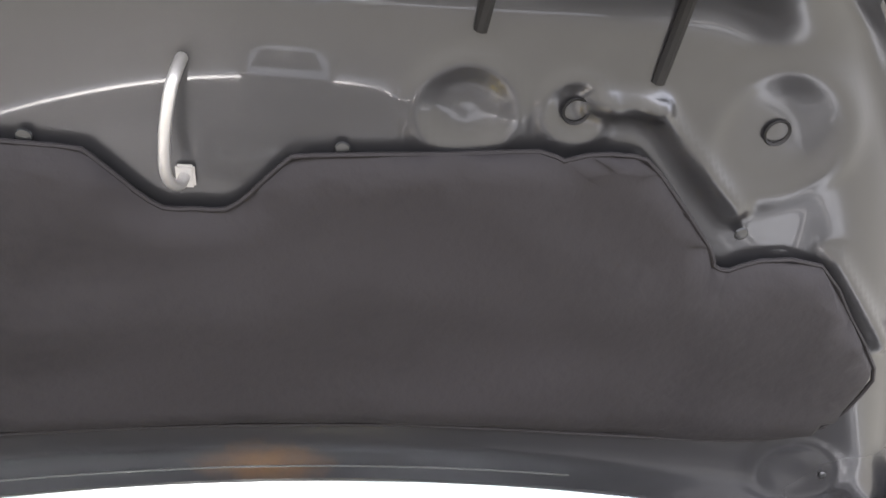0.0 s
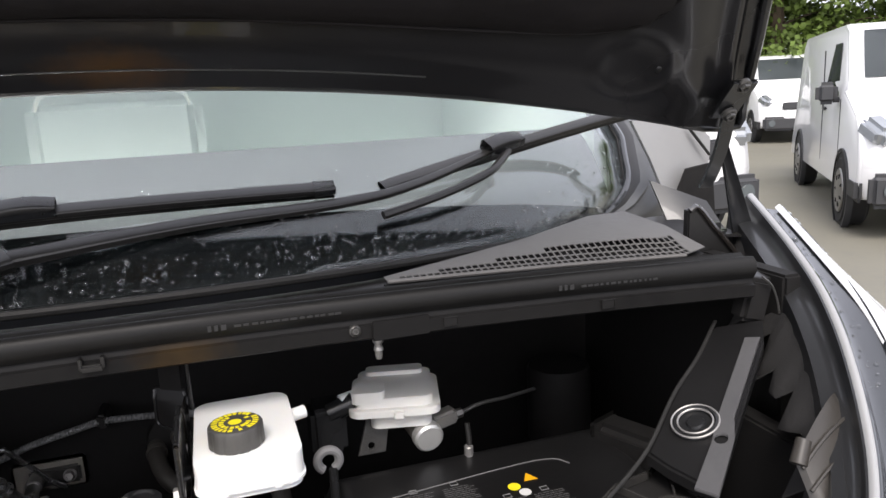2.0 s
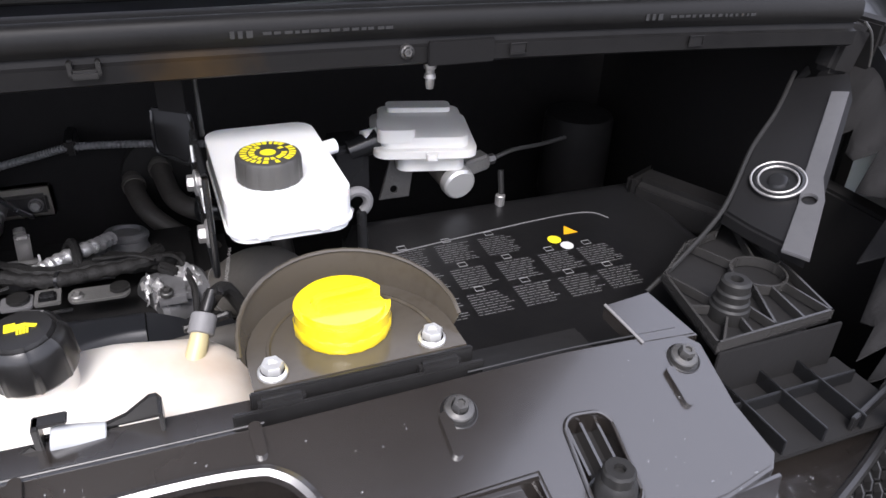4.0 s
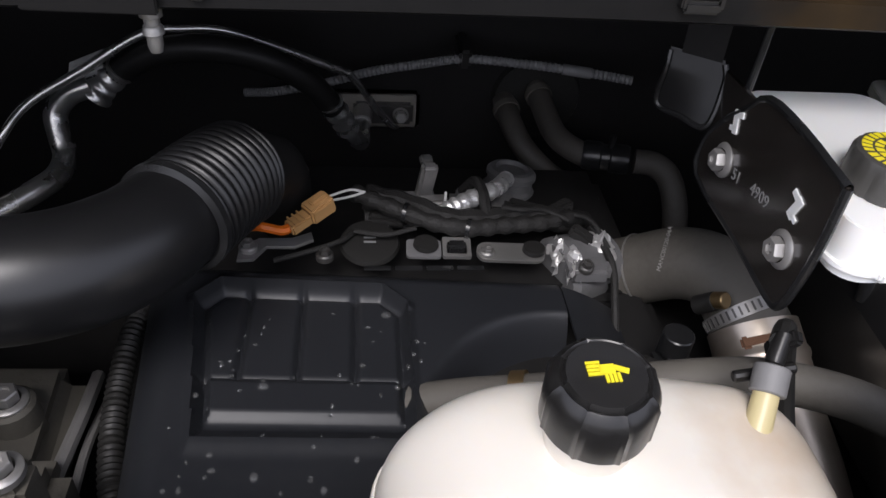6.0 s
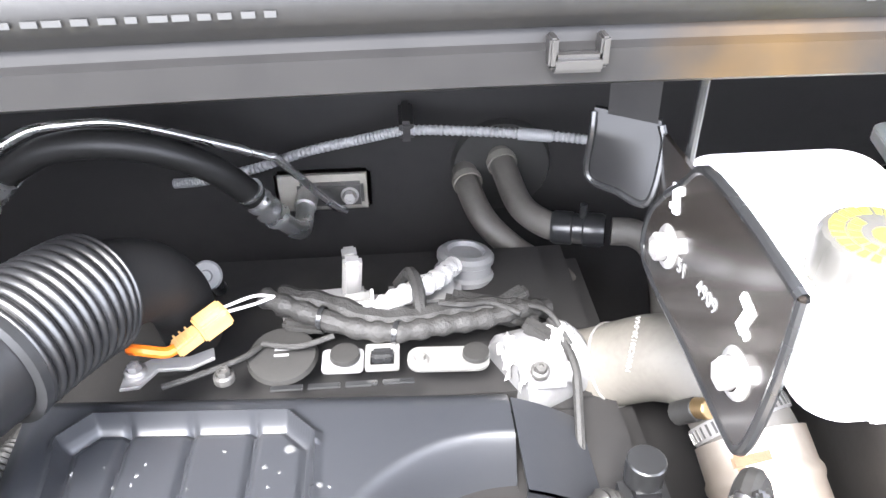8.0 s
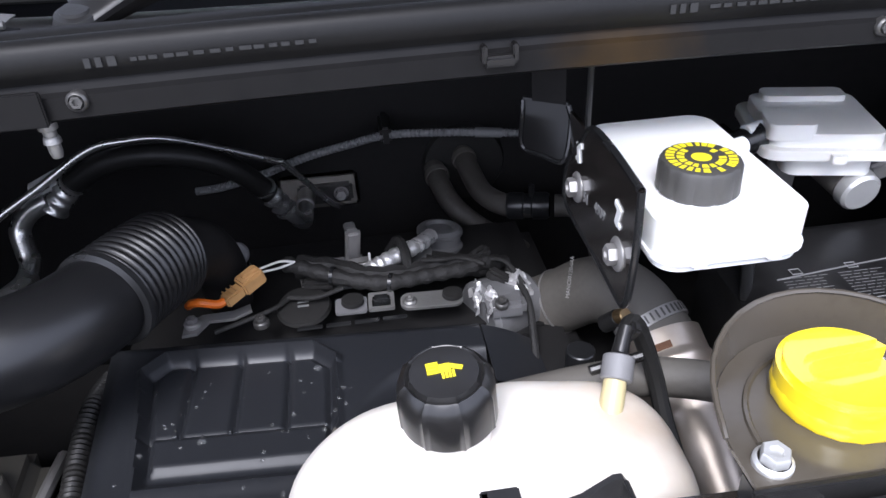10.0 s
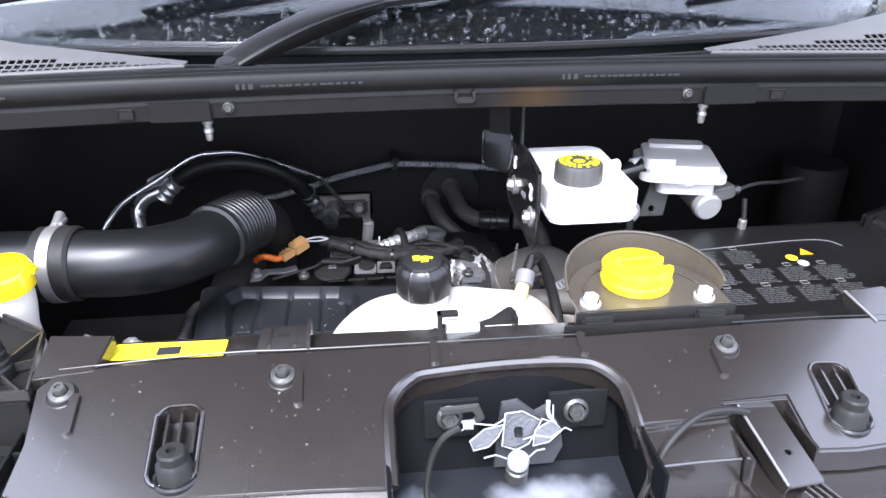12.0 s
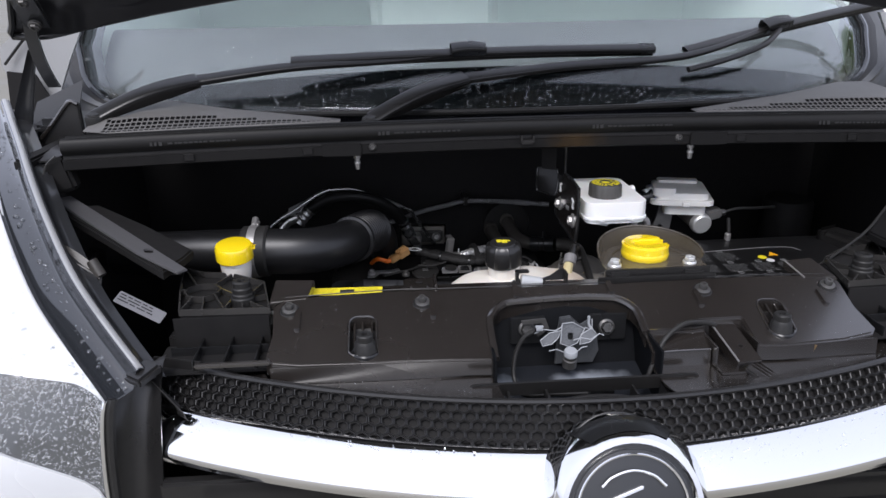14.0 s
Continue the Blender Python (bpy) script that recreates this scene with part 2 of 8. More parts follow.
def rounded(bm, geom, w, seg=2):
    es = list({e for f in geom for e in f.edges})
    bmesh.ops.bevel(bm, geom=es, offset=w, segments=seg, affect="EDGES", clamp_overlap=True)


def box(bm, c, s, bev=0.0, m=None, seg=2):
    """A box of size s centred at c, with rounded edges, turned by m about its centre."""
    t = bmn()
    bmesh.ops.create_cube(t, size=1, matrix=Matrix.Diagonal((*s, 1)))
    if bev:
        bmesh.ops.bevel(t, geom=t.edges[:], offset=bev, segments=seg, affect="EDGES", clamp_overlap=True)
    bmesh.ops.transform(t, matrix=Matrix.Translation(c) @ (m or Matrix()), verts=t.verts)
    merge(bm, t)
    return bm


def merge(bm, t):
    me = bpy.data.meshes.new("tmp")
    t.to_mesh(me)
    t.free()
    bm.from_mesh(me)
    bpy.data.meshes.remove(me)


def along(p0, p1):
    """A matrix at p0 whose z points to p1."""
    d = Vector(p1) - Vector(p0)
    return Matrix.Translation(p0) @ d.to_track_quat("Z", "Y").to_matrix().to_4x4()


def lathe(bm, prof, m=None, seg=32, wobble=None):
    """Turn a profile of (radius, height) about z and lay it by m."""
    m = m or Matrix()
    rings = []
    for r, z in prof:
        if r < 1e-5:
            rings.append([bm.verts.new(m @ V(0, 0, z))])
        else:
            rings.append([bm.verts.new(m @ V(r * math.cos(2 * math.pi * i / seg) * (wobble(i) if wobble else 1), r * math.sin(2 * math.pi * i / seg) * (wobble(i) if wobble else 1), z)) for i in range(seg)])
    for a, b in zip(rings, rings[1:]):
        for i in range(seg):
            j = (i + 1) % seg
            if len(a) == 1 and len(b) == 1:
                continue
            if len(a) == 1:
                bm.faces.new((a[0], b[i], b[j]))
            elif len(b) == 1:
                bm.faces.new((a[i], a[j], b[0]))
            else:
                bm.faces.new((a[i], a[j], b[j], b[i]))
    return bm


def rod(bm, p0, p1, r0, r1=None, seg=20, bev=0.001):
    """A solid round bar with softened ends."""
    r1 = r0 if r1 is None else r1
    h = (Vector(p1) - Vector(p0)).length
    bev = min(bev, r0 * 0.4, r1 * 0.4, h * 0.3)
    return lathe(bm, [(0, 0), (r0 - bev, 0), (r0, bev), (r1, h - bev), (r1 - bev, h), (0, h)], along(p0, p1), seg)


def spline(pts, per=8):
    """Catmull-Rom points through pts."""
    p = [Vector(q) for q in pts]
    p = [2 * p[0] - p[1]] + p + [2 * p[-1] - p[-2]]
    out = []
    for i in range(1, len(p) - 2):
        a, b, c, d = p[i - 1:i + 3]
        for k in range(per):
            t = k / per
            out.append(0.5 * (2 * b + (c - a) * t + (2 * a - 5 * b + 4 * c - d) * t * t + (3 * b - a - 3 * c + d) * t ** 3))
    return out + [p[-2]]


def tube(bm, pts, r, seg=16, per=8, cap=True, hollow=0.0):
    """A hose along pts; r is a radius or a function of the share of its length."""
    c = spline(pts, per)
    n = len(c)
    up = None
    rings = []
    for i, q in enumerate(c):
        d = (c[min(i + 1, n - 1)] - c[max(i - 1, 0)]).normalized()
        if up is None:
            up = d.orthogonal().normalized()
        up = (up - d * up.dot(d)).normalized()
        side = d.cross(up)
        rad = r(i / (n - 1)) if callable(r) else r
        rings.append([bm.verts.new(q + (up * math.cos(2 * math.pi * k / seg) + side * math.sin(2 * math.pi * k / seg)) * rad) for k in range(seg)])
    for a, b in zip(rings, rings[1:]):
        for k in range(seg):
            j = (k + 1) % seg
            bm.faces.new((a[k], a[j], b[j], b[k]))
    if cap:
        bm.faces.new(rings[0][::-1])
        bm.faces.new(rings[-1])
    return bm


def ribbed(r, depth, n):
    return lambda u: r + depth * (0.5 + 0.5 * math.cos(u * n * 2 * math.pi))


def rrect(cx, cy, w, h, r, n=5, turn=0.0):
    """Corner-rounded rectangle, counter-clockwise."""
    out = []
    for sx, sy, a0 in ((1, -1, -90), (1, 1, 0), (-1, 1, 90), (-1, -1, 180)):
        for k in range(n + 1):
            a = radians(a0 + 90 * k / n)
            out.append((sx * (w / 2 - r) + r * math.cos(a), sy * (h / 2 - r) + r * math.sin(a)))
    c, s = math.cos(radians(turn)), math.sin(radians(turn))
    return [(cx + x * c - y * s, cy + x * s + y * c) for x, y in out]


def ring(cx, cy, r, n=20):
    return [(cx + r * math.cos(2 * math.pi * i / n), cy + r * math.sin(2 * math.pi * i / n)) for i in range(n)]


def plate(bm, outer, thick, m=None, holes=(), zf=None, bev=0.0):
    """A flat plate with real holes: top at z = zf(x, y) or 0, thick metres down, laid by m."""
    m = m or Matrix()
    t = bmn()
    loops = []
    for lp in (outer, *holes):
        vs = [t.verts.new((x, y, zf(x, y) if zf else 0)) for x, y in lp]
        loops.append(vs)
        for a, b in zip(vs, vs[1:] + vs[:1]):
            t.edges.new((a, b))
    bmesh.ops.triangle_fill(t, use_beauty=True, use_dissolve=False, edges=t.edges[:])
    bmesh.ops.recalc_face_normals(t, faces=t.faces)
    if sum(f.normal.z for f in t.faces) < 0:
        bmesh.ops.reverse_faces(t, faces=t.faces)
    top = t.faces[:]
    got = bmesh.ops.duplicate(t, geom=t.verts[:] + t.edges[:] + top)
    low = [g for g in got["geom"] if isinstance(g, bmesh.types.BMFace)]
    vmap = got["vert_map"]
    bmesh.ops.reverse_faces(t, faces=low)
    for vs in loops:
        ws = [vmap[v] for v in vs]
        for w in ws:
            w.co.z -= thick
        for i in range(len(vs)):
            j = (i + 1) % len(vs)
            t.faces.new((vs[i], ws[i], ws[j], vs[j]))
    bmesh.ops.recalc_face_normals(t, faces=t.faces)
    if bev:
        t.normal_update()
        es = [e for e in t.edges if len(e.link_faces) == 2 and e.calc_face_angle(0) > 0.9 and any(f in top for f in e.link_faces)]
        bmesh.ops.bevel(t, geom=es, offset=bev, segments=2, affect="EDGES", clamp_overlap=True)
    bmesh.ops.transform(t, matrix=m, verts=t.verts)
    merge(bm, t)
    return bm


def sheet(bm, f, nu, nv, thick=0.0, nrm=None):
    """A grid of points f(u, v), u and v from 0 to 1; thick: a second skin behind it, joined at the rim."""
    g = [[bm.verts.new(f(i / nu, j / nv)) for j in range(nv + 1)] for i in range(nu + 1)]
    for i in range(nu):
        for j in range(nv):
            bm.faces.new((g[i][j], g[i + 1][j], g[i + 1][j + 1], g[i][j + 1]))
    if thick:
        off = Vector(nrm) * thick
        h = [[bm.verts.new(g[i][j].co + off) for j in range(nv + 1)] for i in range(nu + 1)]
        for i in range(nu):
            for j in range(nv):
                bm.faces.new((h[i][j], h[i][j + 1], h[i + 1][j + 1], h[i + 1][j]))
        for i in range(nu):
            bm.faces.new((g[i][0], h[i][0], h[i + 1][0], g[i + 1][0]))
            bm.faces.new((g[i][nv], g[i + 1][nv], h[i + 1][nv], h[i][nv]))
        for j in range(nv):
            bm.faces.new((g[0][j], g[0][j + 1], h[0][j + 1], h[0][j]))
            bm.faces.new((g[nu][j], h[nu][j], h[nu][j + 1], g[nu][j + 1]))
    bmesh.ops.recalc_face_normals(bm, faces=bm.faces)
    return bm


def hexbolt(name, parent, p, up=(0, 0, 1), r=0.008, h=0.006, washer=0.014, material=None, label=""):
    """A flanged hexagon bolt head with a hollow in its top."""
    m = along(p, V(*p) + V(*up))
    b = bmn()
    lathe(b, [(washer, -0.004), (washer, 0.001), (washer * 0.93, 0.002), (r * 1.05, 0.003)], m, 24)
    lathe(b, [(r, 0.002), (r, h), (r * 0.9, h + 0.0012), (r * 0.5, h + 0.0012), (r * 0.45, h - 0.001), (0, h - 0.001)], m, 6)
    return part(name, b, material or BOLT, parent, label)


def bars(bm, m, rows, w, h, gap, rnd, fill=0.8):
    """Rows of plain bars, as small print that cannot be read, in the plane of m."""
    for i in range(rows):
        x = 0.0
        while x < w * fill:
            k = rnd.uniform(0.08, 0.3) * w
            k = min(k, w - x)
            vs = [bm.verts.new(m @ V(a, b, 0)) for a, b in ((x, -i * (h + gap)), (x + k, -i * (h + gap)), (x + k, -i * (h + gap) - h), (x, -i * (h + gap) - h))]
            bm.faces.new(vs[::-1])
            x += k + 0.04 * w
    bmesh.ops.recalc_face_normals(bm, faces=bm.faces)
    return bm


def letters(text, size, m, material, parent, name="lettering", label=""):
    cu = bpy.data.curves.new("words", "FONT")
    cu.body, cu.size, cu.extrude, cu.resolution_u = text, size, 0.0002, 2
    ob = bpy.data.objects.new("words", cu)
    scene.collection.objects.link(ob)
    me = bpy.data.meshes.new_from_object(ob.evaluated_get(bpy.context.evaluated_depsgraph_get()))
    bpy.data.objects.remove(ob)
    me.transform(m)
    me.materials.clear()
    me.materials.append(material)
    o = new(name, me)
    o.parent = parent
    return tagged(o, label)


def drops(name, pts, label, rmin, rmax, rnd, flat=0.55, material=None):
    """Many small beads of water, one mesh. pts: place and normal."""
    b = bmn()
    vs, fs = [], []
    for p, nrm in pts:
        r = rnd.uniform(rmin, rmax) * (1 if rnd.random() < 0.8 else 1.6)
        m = along(p, V(*p) + V(*nrm))
        k = len(vs)
        sx = rnd.uniform(0.75, 1.3)
        for z, q in ((-0.0005, 1.0), (r * flat * 0.55, 0.82), (r * flat * 0.92, 0.42)):
            for i in range(8):
                a = i * math.pi / 4
                vs.append(m @ V(r * q * sx * math.cos(a), r * q / sx * math.sin(a), z))
        vs.append(m @ V(0, 0, r * flat))
        for j in range(2):
            for i in range(8):
                i2 = (i + 1) % 8
                fs.append((k + j * 8 + i, k + j * 8 + i2, k + j * 8 + 8 + i2, k + j * 8 + 8 + i))
        for i in range(8):
            fs.append((k + 16 + i, k + 16 + (i + 1) % 8, k + 24))
    b.free()
    me = bpy.data.meshes.new(name)
    me.from_pydata([tuple(v) for v in vs], [], fs)
    me.materials.append(material or WATER)
    me.shade_smooth()
    ob = new(name, me)
    return tagged(ob, label, "water drops", kind="stuff")


# ---- ground and distance ----
def ground_f(u, v):
    x, y = -400 + 800 * u, -400 + 800 * v
    return V(x, y, 0)


ASPHALT = mat("worn_wet_asphalt", (0.140, 0.130, 0.120), 0.62, var=0.5, scale=2.4, bump=0.6, dust=0.45, dustcol=(0.21, 0.20, 0.14), rvar=0.3)
whole("ground", sheet(bmn(), ground_f, 8, 8), ASPHALT, "worn brown-grey wet asphalt yard with mossy patches", "ground", kind="structure")

# ---- engine bay shell ----
b = bmn()
box(b, (0, 0.815, 0.82), (1.8, 0.03, 0.74))
whole("bulkhead", b, DARK, "black sound-insulated bulkhead behind the engine", "bulkhead", kind="structure")
for s in (-1, 1):
    iw, _ = thing("inner_wing", "dark painted steel inner wing beside the engine", "inner wing", kind="structure")
    part("rear_panel", box(bmn(), (s * 0.87, 0.55, 0.82), (0.03, 0.60, 0.72), 0.004), DARK, iw)
    part("front_panel", box(bmn(), (s * 0.80, 0.15, 0.72), (0.03, 0.32, 0.56), 0.004), DARK, iw)
    part("lamp_panel", box(bmn(), (s * 0.72, -0.04, 0.68), (0.16, 0.03, 0.50), 0.004), DARK, iw)
whole("bay_floor", box(bmn(), (0, 0.32, 0.44), (1.7, 1.1, 0.03)), DARK, "dark underside shield of the engine bay", "undertray", kind="structure")
whole("radiator_support", box(bmn(), (0, 0.035, 0.70), (1.2, 0.03, 0.50), 0.004), DARK, "dark radiator pack behind the grille", "radiator", kind="structure")


# ---- slam panel ----
def pz(x, y):
    return 0.994 + 0.36 * y


def front_y(x):
    return -0.212 + 0.42 * (x - 0.04) ** 2


CASTEDGE = mat("bright_plastic_edge", (0.16, 0.155, 0.15), 0.35, var=0.3, scale=60, bump=0.1)
sp, _ = thing("slam_panel", "dusty black plastic cover panel over the radiator, beaded with rain", "cover panel")
slotl = rrect(-0.303, -0.057, 0.040, 0.074, 0.013, 6, 0)
slotr = rrect(0.311, -0.059, 0.039, 0.070, 0.013, 6, -5)
arch = [(-0.118, -0.112), (-0.118, -0.064)] + [(-0.070 + 0.048 * math.cos(radians(a)), -0.052 + 0.047 * math.sin(radians(a))) for a in range(165, 91, -15)]
arch += [(-0.030, -0.003), (0.005, -0.002), (0.045, -0.003)] + [(0.064 + 0.044 * math.cos(radians(a)), -0.049 + 0.044 * math.sin(radians(a))) for a in range(75, 14, -15)] + [(0.1075, -0.060), (0.1070, -0.077)]
outer = [(0.085, 0.026), (-0.185, 0.029), (-0.250, 0.031), (-0.330, 0.029), (-0.420, 0.024), (-0.436, 0.008), (-0.432, -0.045), (-0.437, -0.088), (-0.428, -0.098), (-0.390, -0.1035), (-0.180, -0.109)]
outer += arch
outer += [(0.196, -0.072), (0.195, -0.057), (0.259, -0.056), (0.261, -0.110), (0.300, -0.112), (0.392, -0.107), (0.440, -0.098), (0.449, -0.088), (0.442, -0.045), (0.446, 0.008), (0.430, 0.024), (0.330, 0.028), (0.240, 0.028)]
part("top_plate", plate(bmn(), outer, 0.024, zf=pz, holes=(slotl[::-1], slotr[::-1]), bev=0.0024), PANEL, sp)
# raised rim round the latch opening, and a fine bead along the plate's rear edge
part("opening_rim", tube(bmn(), [V(x, y, pz(x, y) + 0.0005) for x, y in arch], 0.0060, 8, 3), PANEL, sp, "rounded raised rim")
part("rear_bead", tube(bmn(), [V(x, y + 0.001, pz(x, y) + 0.0005) for x, y in outer[:5][::-1]], 0.001, 6, 4), BLACK, sp)
part("rear_bead", tube(bmn(), [V(x, y + 0.001, pz(x, y) + 0.0005) for x, y in outer[-3:]], 0.001, 6, 4), BLACK, sp)
for s, lp in ((-1, slotl), (1, slotr)):
    part("slot_rim", tube(bmn(), [V(x, y, pz(x, y) + 0.0005) for x, y in lp] + [V(*lp[0], pz(*lp[0]) + 0.0005)], 0.0017, 6, 2, cap=False), PANEL, sp)
    cx, cy = (-0.303, -0.057) if s < 0 else (0.311, -0.059)
    b = sheet(bmn(), lambda u, v: V(cx - 0.027 + 0.054 * u, cy - 0.044 + 0.088 * v, pz(cx, cy - 0.044 + 0.088 * v) - 0.020), 2, 4, 0.003, (0, 0, -1))
    part("slot_floor", b, BLACK, sp)
    for dx in (-0.013, -0.001, 0.012):
        part("slot_rib", sheet(bmn(), lambda u, v: V(cx + dx, cy - 0.004 + 0.038 * u, pz(cx, cy - 0.004 + 0.038 * u) - 0.020 + 0.014 * v), 3, 1, 0.0022, (1, 0, 0)), PANEL, sp)
# front riser and shelf down to the grille
def shelf(x0, x1, back):
    def f(u, v):
        x = x0 + (x1 - x0) * u
        y1 = front_y(x) + 0.004
        y0 = max(back(x), y1 + 0.012)
        return V(x, y0 + (y1 - y0) * v, 0.928 - 0.006 * math.sin(v * 3.1) + 0.014 * v)
    return sheet(bmn(), f, 24, 5, 0.003, (0, 0, -1))


part("front_shelf", shelf(-0.585, -0.118, lambda x: -0.098 + 0.04 * (x + 0.3) + (0.045 if x < -0.435 else 0.0)), PANEL, sp)
part("front_shelf", shelf(0.262, 0.600, lambda x: -0.100 + (0.042 if x > 0.45 else 0.0)), PANEL, sp)
part("front_shelf", shelf(0.108, 0.262, lambda x: -0.106), PANEL, sp)
for x0, x1, back, step in ((-0.43, -0.119, 0, 0), (0.262, 0.445, 0, 0)):
    part("front_riser", sheet(bmn(), lambda u, v: V(x0 + (x1 - x0) * u, -0.1025 - 0.004 * math.sin(u * 3) - 0.002 * v, 0.952 - 0.024 * v), 12, 3, 0.003, (0, 1, 0)), PANEL, sp)
# stepped landing between the latch opening and the catch's pocket
b = sheet(bmn(), lambda u, v: V(0.1065 + 0.090 * u - 0.004 * u * v, -0.0745 + 0.004 * u - 0.035 * v, 0.9625 - 0.012 * v), 6, 4, 0.003, (0, 0, -1))
part("landing", b, PANEL, sp)
part("landing", sheet(bmn(), lambda u, v: V(0.1065 + 0.086 * u, -0.1085 - 0.003 * v, 0.9505 - 0.024 * v), 4, 2, 0.003, (0, 1, 0)), PANEL, sp)
part("landing", sheet(bmn(), lambda u, v: V(0.1065 + 0.090 * u, -0.0735 + 0.004 * u, 0.9685 - 0.007 * v), 4, 1, 0.002, (0, 1, 0)), PANEL, sp)
part("landing_edge", tube(bmn(), [V(0.108, -0.1095, 0.9505), V(0.150, -0.1085, 0.9510), V(0.192, -0.1085, 0.9510)], 0.0016, 6, 3), PANEL, sp)
part("side_ledge", box(bmn(), (0.150, -0.152, 0.918), (0.016, 0.056, 0.022), 0.003, pose(0, 0, 0, 0, 0, 8)), PANEL, sp)
part("side_ledge", box(bmn(), (-0.140, -0.148, 0.914), (0.030, 0.040, 0.022), 0.003), PANEL, sp)
for x, y, ln, turn in ((-0.398, -0.024, 0.042, 0), (-0.199, -0.013, 0.038, 0), (0.209, -0.016, 0.036, 0), (0.402, -0.025, 0.036, 0), (-0.0690, 0.014, 0.026, 0), (0.0785, 0.014, 0.027, 3)):
    b = plate(bmn(), rrect(0, 0, 0.0085, ln, 0.004, 4), 0.006, Matrix.Translation((x, y, pz(x, y) + 0.0045)) @ pose(0, 0, 0, math.degrees(math.atan(0.36)), 0, turn), bev=0.0018)
    part("rib", b, PANEL, sp)
# rear flange with clip tower and label shelf
b = bmn()
sheet(b, lambda u, v: V(-0.190 + 0.275 * u, 0.028 + (0.042 - 0.008 * u) * v, 0.998 - 0.002 * v), 10, 3, 0.018, (0, 0, -1))
part("rear_flange", b, PANEL, sp)
part("rear_flange", sheet(bmn(), lambda u, v: V(0.085 + 0.160 * u, 0.026 + 0.020 * v, 0.990 - 0.004 * v), 8, 3, 0.018, (0, 0, -1)), PANEL, sp)
part("label_shelf", sheet(bmn(), lambda u, v: V(-0.388 + 0.150 * u, 0.027 + 0.056 * v, 0.9915 + 0.002 * math.sin(v * 3)), 8, 4, 0.004, (0, 0, -1)), PANEL, sp)
for tab in ([(-0.443, 0.016), (-0.388, 0.020), (-0.378, 0.060), (-0.438, 0.064)], [(0.394, 0.018), (0.447, 0.015), (0.427, 0.063), (0.380, 0.059)]):
    part("rear_tab", plate(bmn(), tab, 0.014, Matrix.Translation((0, 0, 0.001)), zf=pz, bev=0.0015), PANEL, sp)
# paler line along the inner edge of the right rear tab
part("tab_edge", tube(bmn(), [V(0.394, 0.018, pz(0, 0.018) + 0.001), V(0.380, 0.059, pz(0, 0.059) + 0.001)], 0.0013, 6, 2), CASTEDGE, sp, "narrow bright edge")
part("clip_tower", box(bmn(), (-0.2155, 0.052, 0.999), (0.049, 0.044, 0.015), 0.002), PANEL, sp)
for dx in (-0.013, 0.012):
    part("tower_rib", box(bmn(), (-0.2155 + dx, 0.052, 1.0072), (0.003, 0.036, 0.004), 0.001), PANEL, sp)
part("tower_wall", box(bmn(), (-0.1905, 0.052, 1.003), (0.004, 0.046, 0.020), 0.001), PANEL, sp)
part("tower_slot", box(bmn(), (-0.2155, 0.055, 1.0068), (0.011, 0.006, 0.0012), 0.0004), DARK, sp)
for x in (-0.411, -0.2135, 0.2215, 0.421):
    y = -0.002 if abs(x) > 0.3 else 0.001
    hexbolt("panel_bolt", sp, (x, y, pz(x, y) + 0.003), (0, -0.36, 1), 0.0064, 0.009, 0.0115)
    part("bolt_seat", lathe(bmn(), [(0.0146, -0.002), (0.0142, 0.0008), (0.0134, 0.0011), (0.0126, 0.0005), (0.0, 0.0005)], along((x, y, pz(x, y)), (x, y - 0.36, pz(x, y) + 1)), 28), BLACK, sp)
# label
lab, _ = thing("warning_label", "yellow warning sticker with unreadable print on the panel's rear flange", "label")
mlab = pose(-0.3285, 0.0585, 0.9960, 0, 0, -2)
part("sticker", plate(bmn(), rrect(0, 0, 0.110, 0.028, 0.002, 2), 0.0006, mlab), YELLOWINK, lab)
rnd = random.Random(5)
LABELINK = mat("faded_label_print", (0.42, 0.34, 0.02), 0.6, var=0.1, bump=0.0)
for x0 in (-0.050, 0.017):
    part("print", bars(bmn(), mlab @ pose(x0, 0.008, 0.0006), 3, 0.032, 0.0011, 0.0050, rnd, 0.9), LABELINK, lab, "faded print")
b = box(bmn(), mlab @ V(0, -0.002, 0.0003), (0.022, 0.013, 0.0008))
part("pictogram", b, BLACKINK, lab, "small black pictogram")

part("side_lip", box(bmn(), (-0.482, -0.093, 0.957), (0.104, 0.008, 0.007), 0.002), PANEL, sp, "thin lip running on beside the panel")

# buffers standing in the slots
for s in (-1, 1):
    st, _ = thing("bonnet_buffer", "black ribbed rubber bonnet buffer standing in a slot of the panel", "rubber buffer", group="bonnet buffers")
    p = (-0.299, -0.083, 0.951) if s < 0 else (0.3075, -0.082, 0.951)
    b = lathe(bmn(), [(0.018, 0), (0.018, 0.006), (0.0160, 0.010), (0.0150, 0.024), (0.0120, 0.028), (0.0120, 0.036), (0.0105, 0.038), (0.0045, 0.038), (0.0040, 0.034), (0, 0.034)], pose(*p), 28,
              lambda i: 1.0 if i % 4 else 0.95)
    part("buffer", b, RUBBER, st)
    part("collar", lathe(bmn(), [(0.0185, 0.004), (0.0200, 0.006), (0.0200, 0.010), (0.0185, 0.012), (0.016, 0.011)], pose(*p), 28), SMOOTH, st)

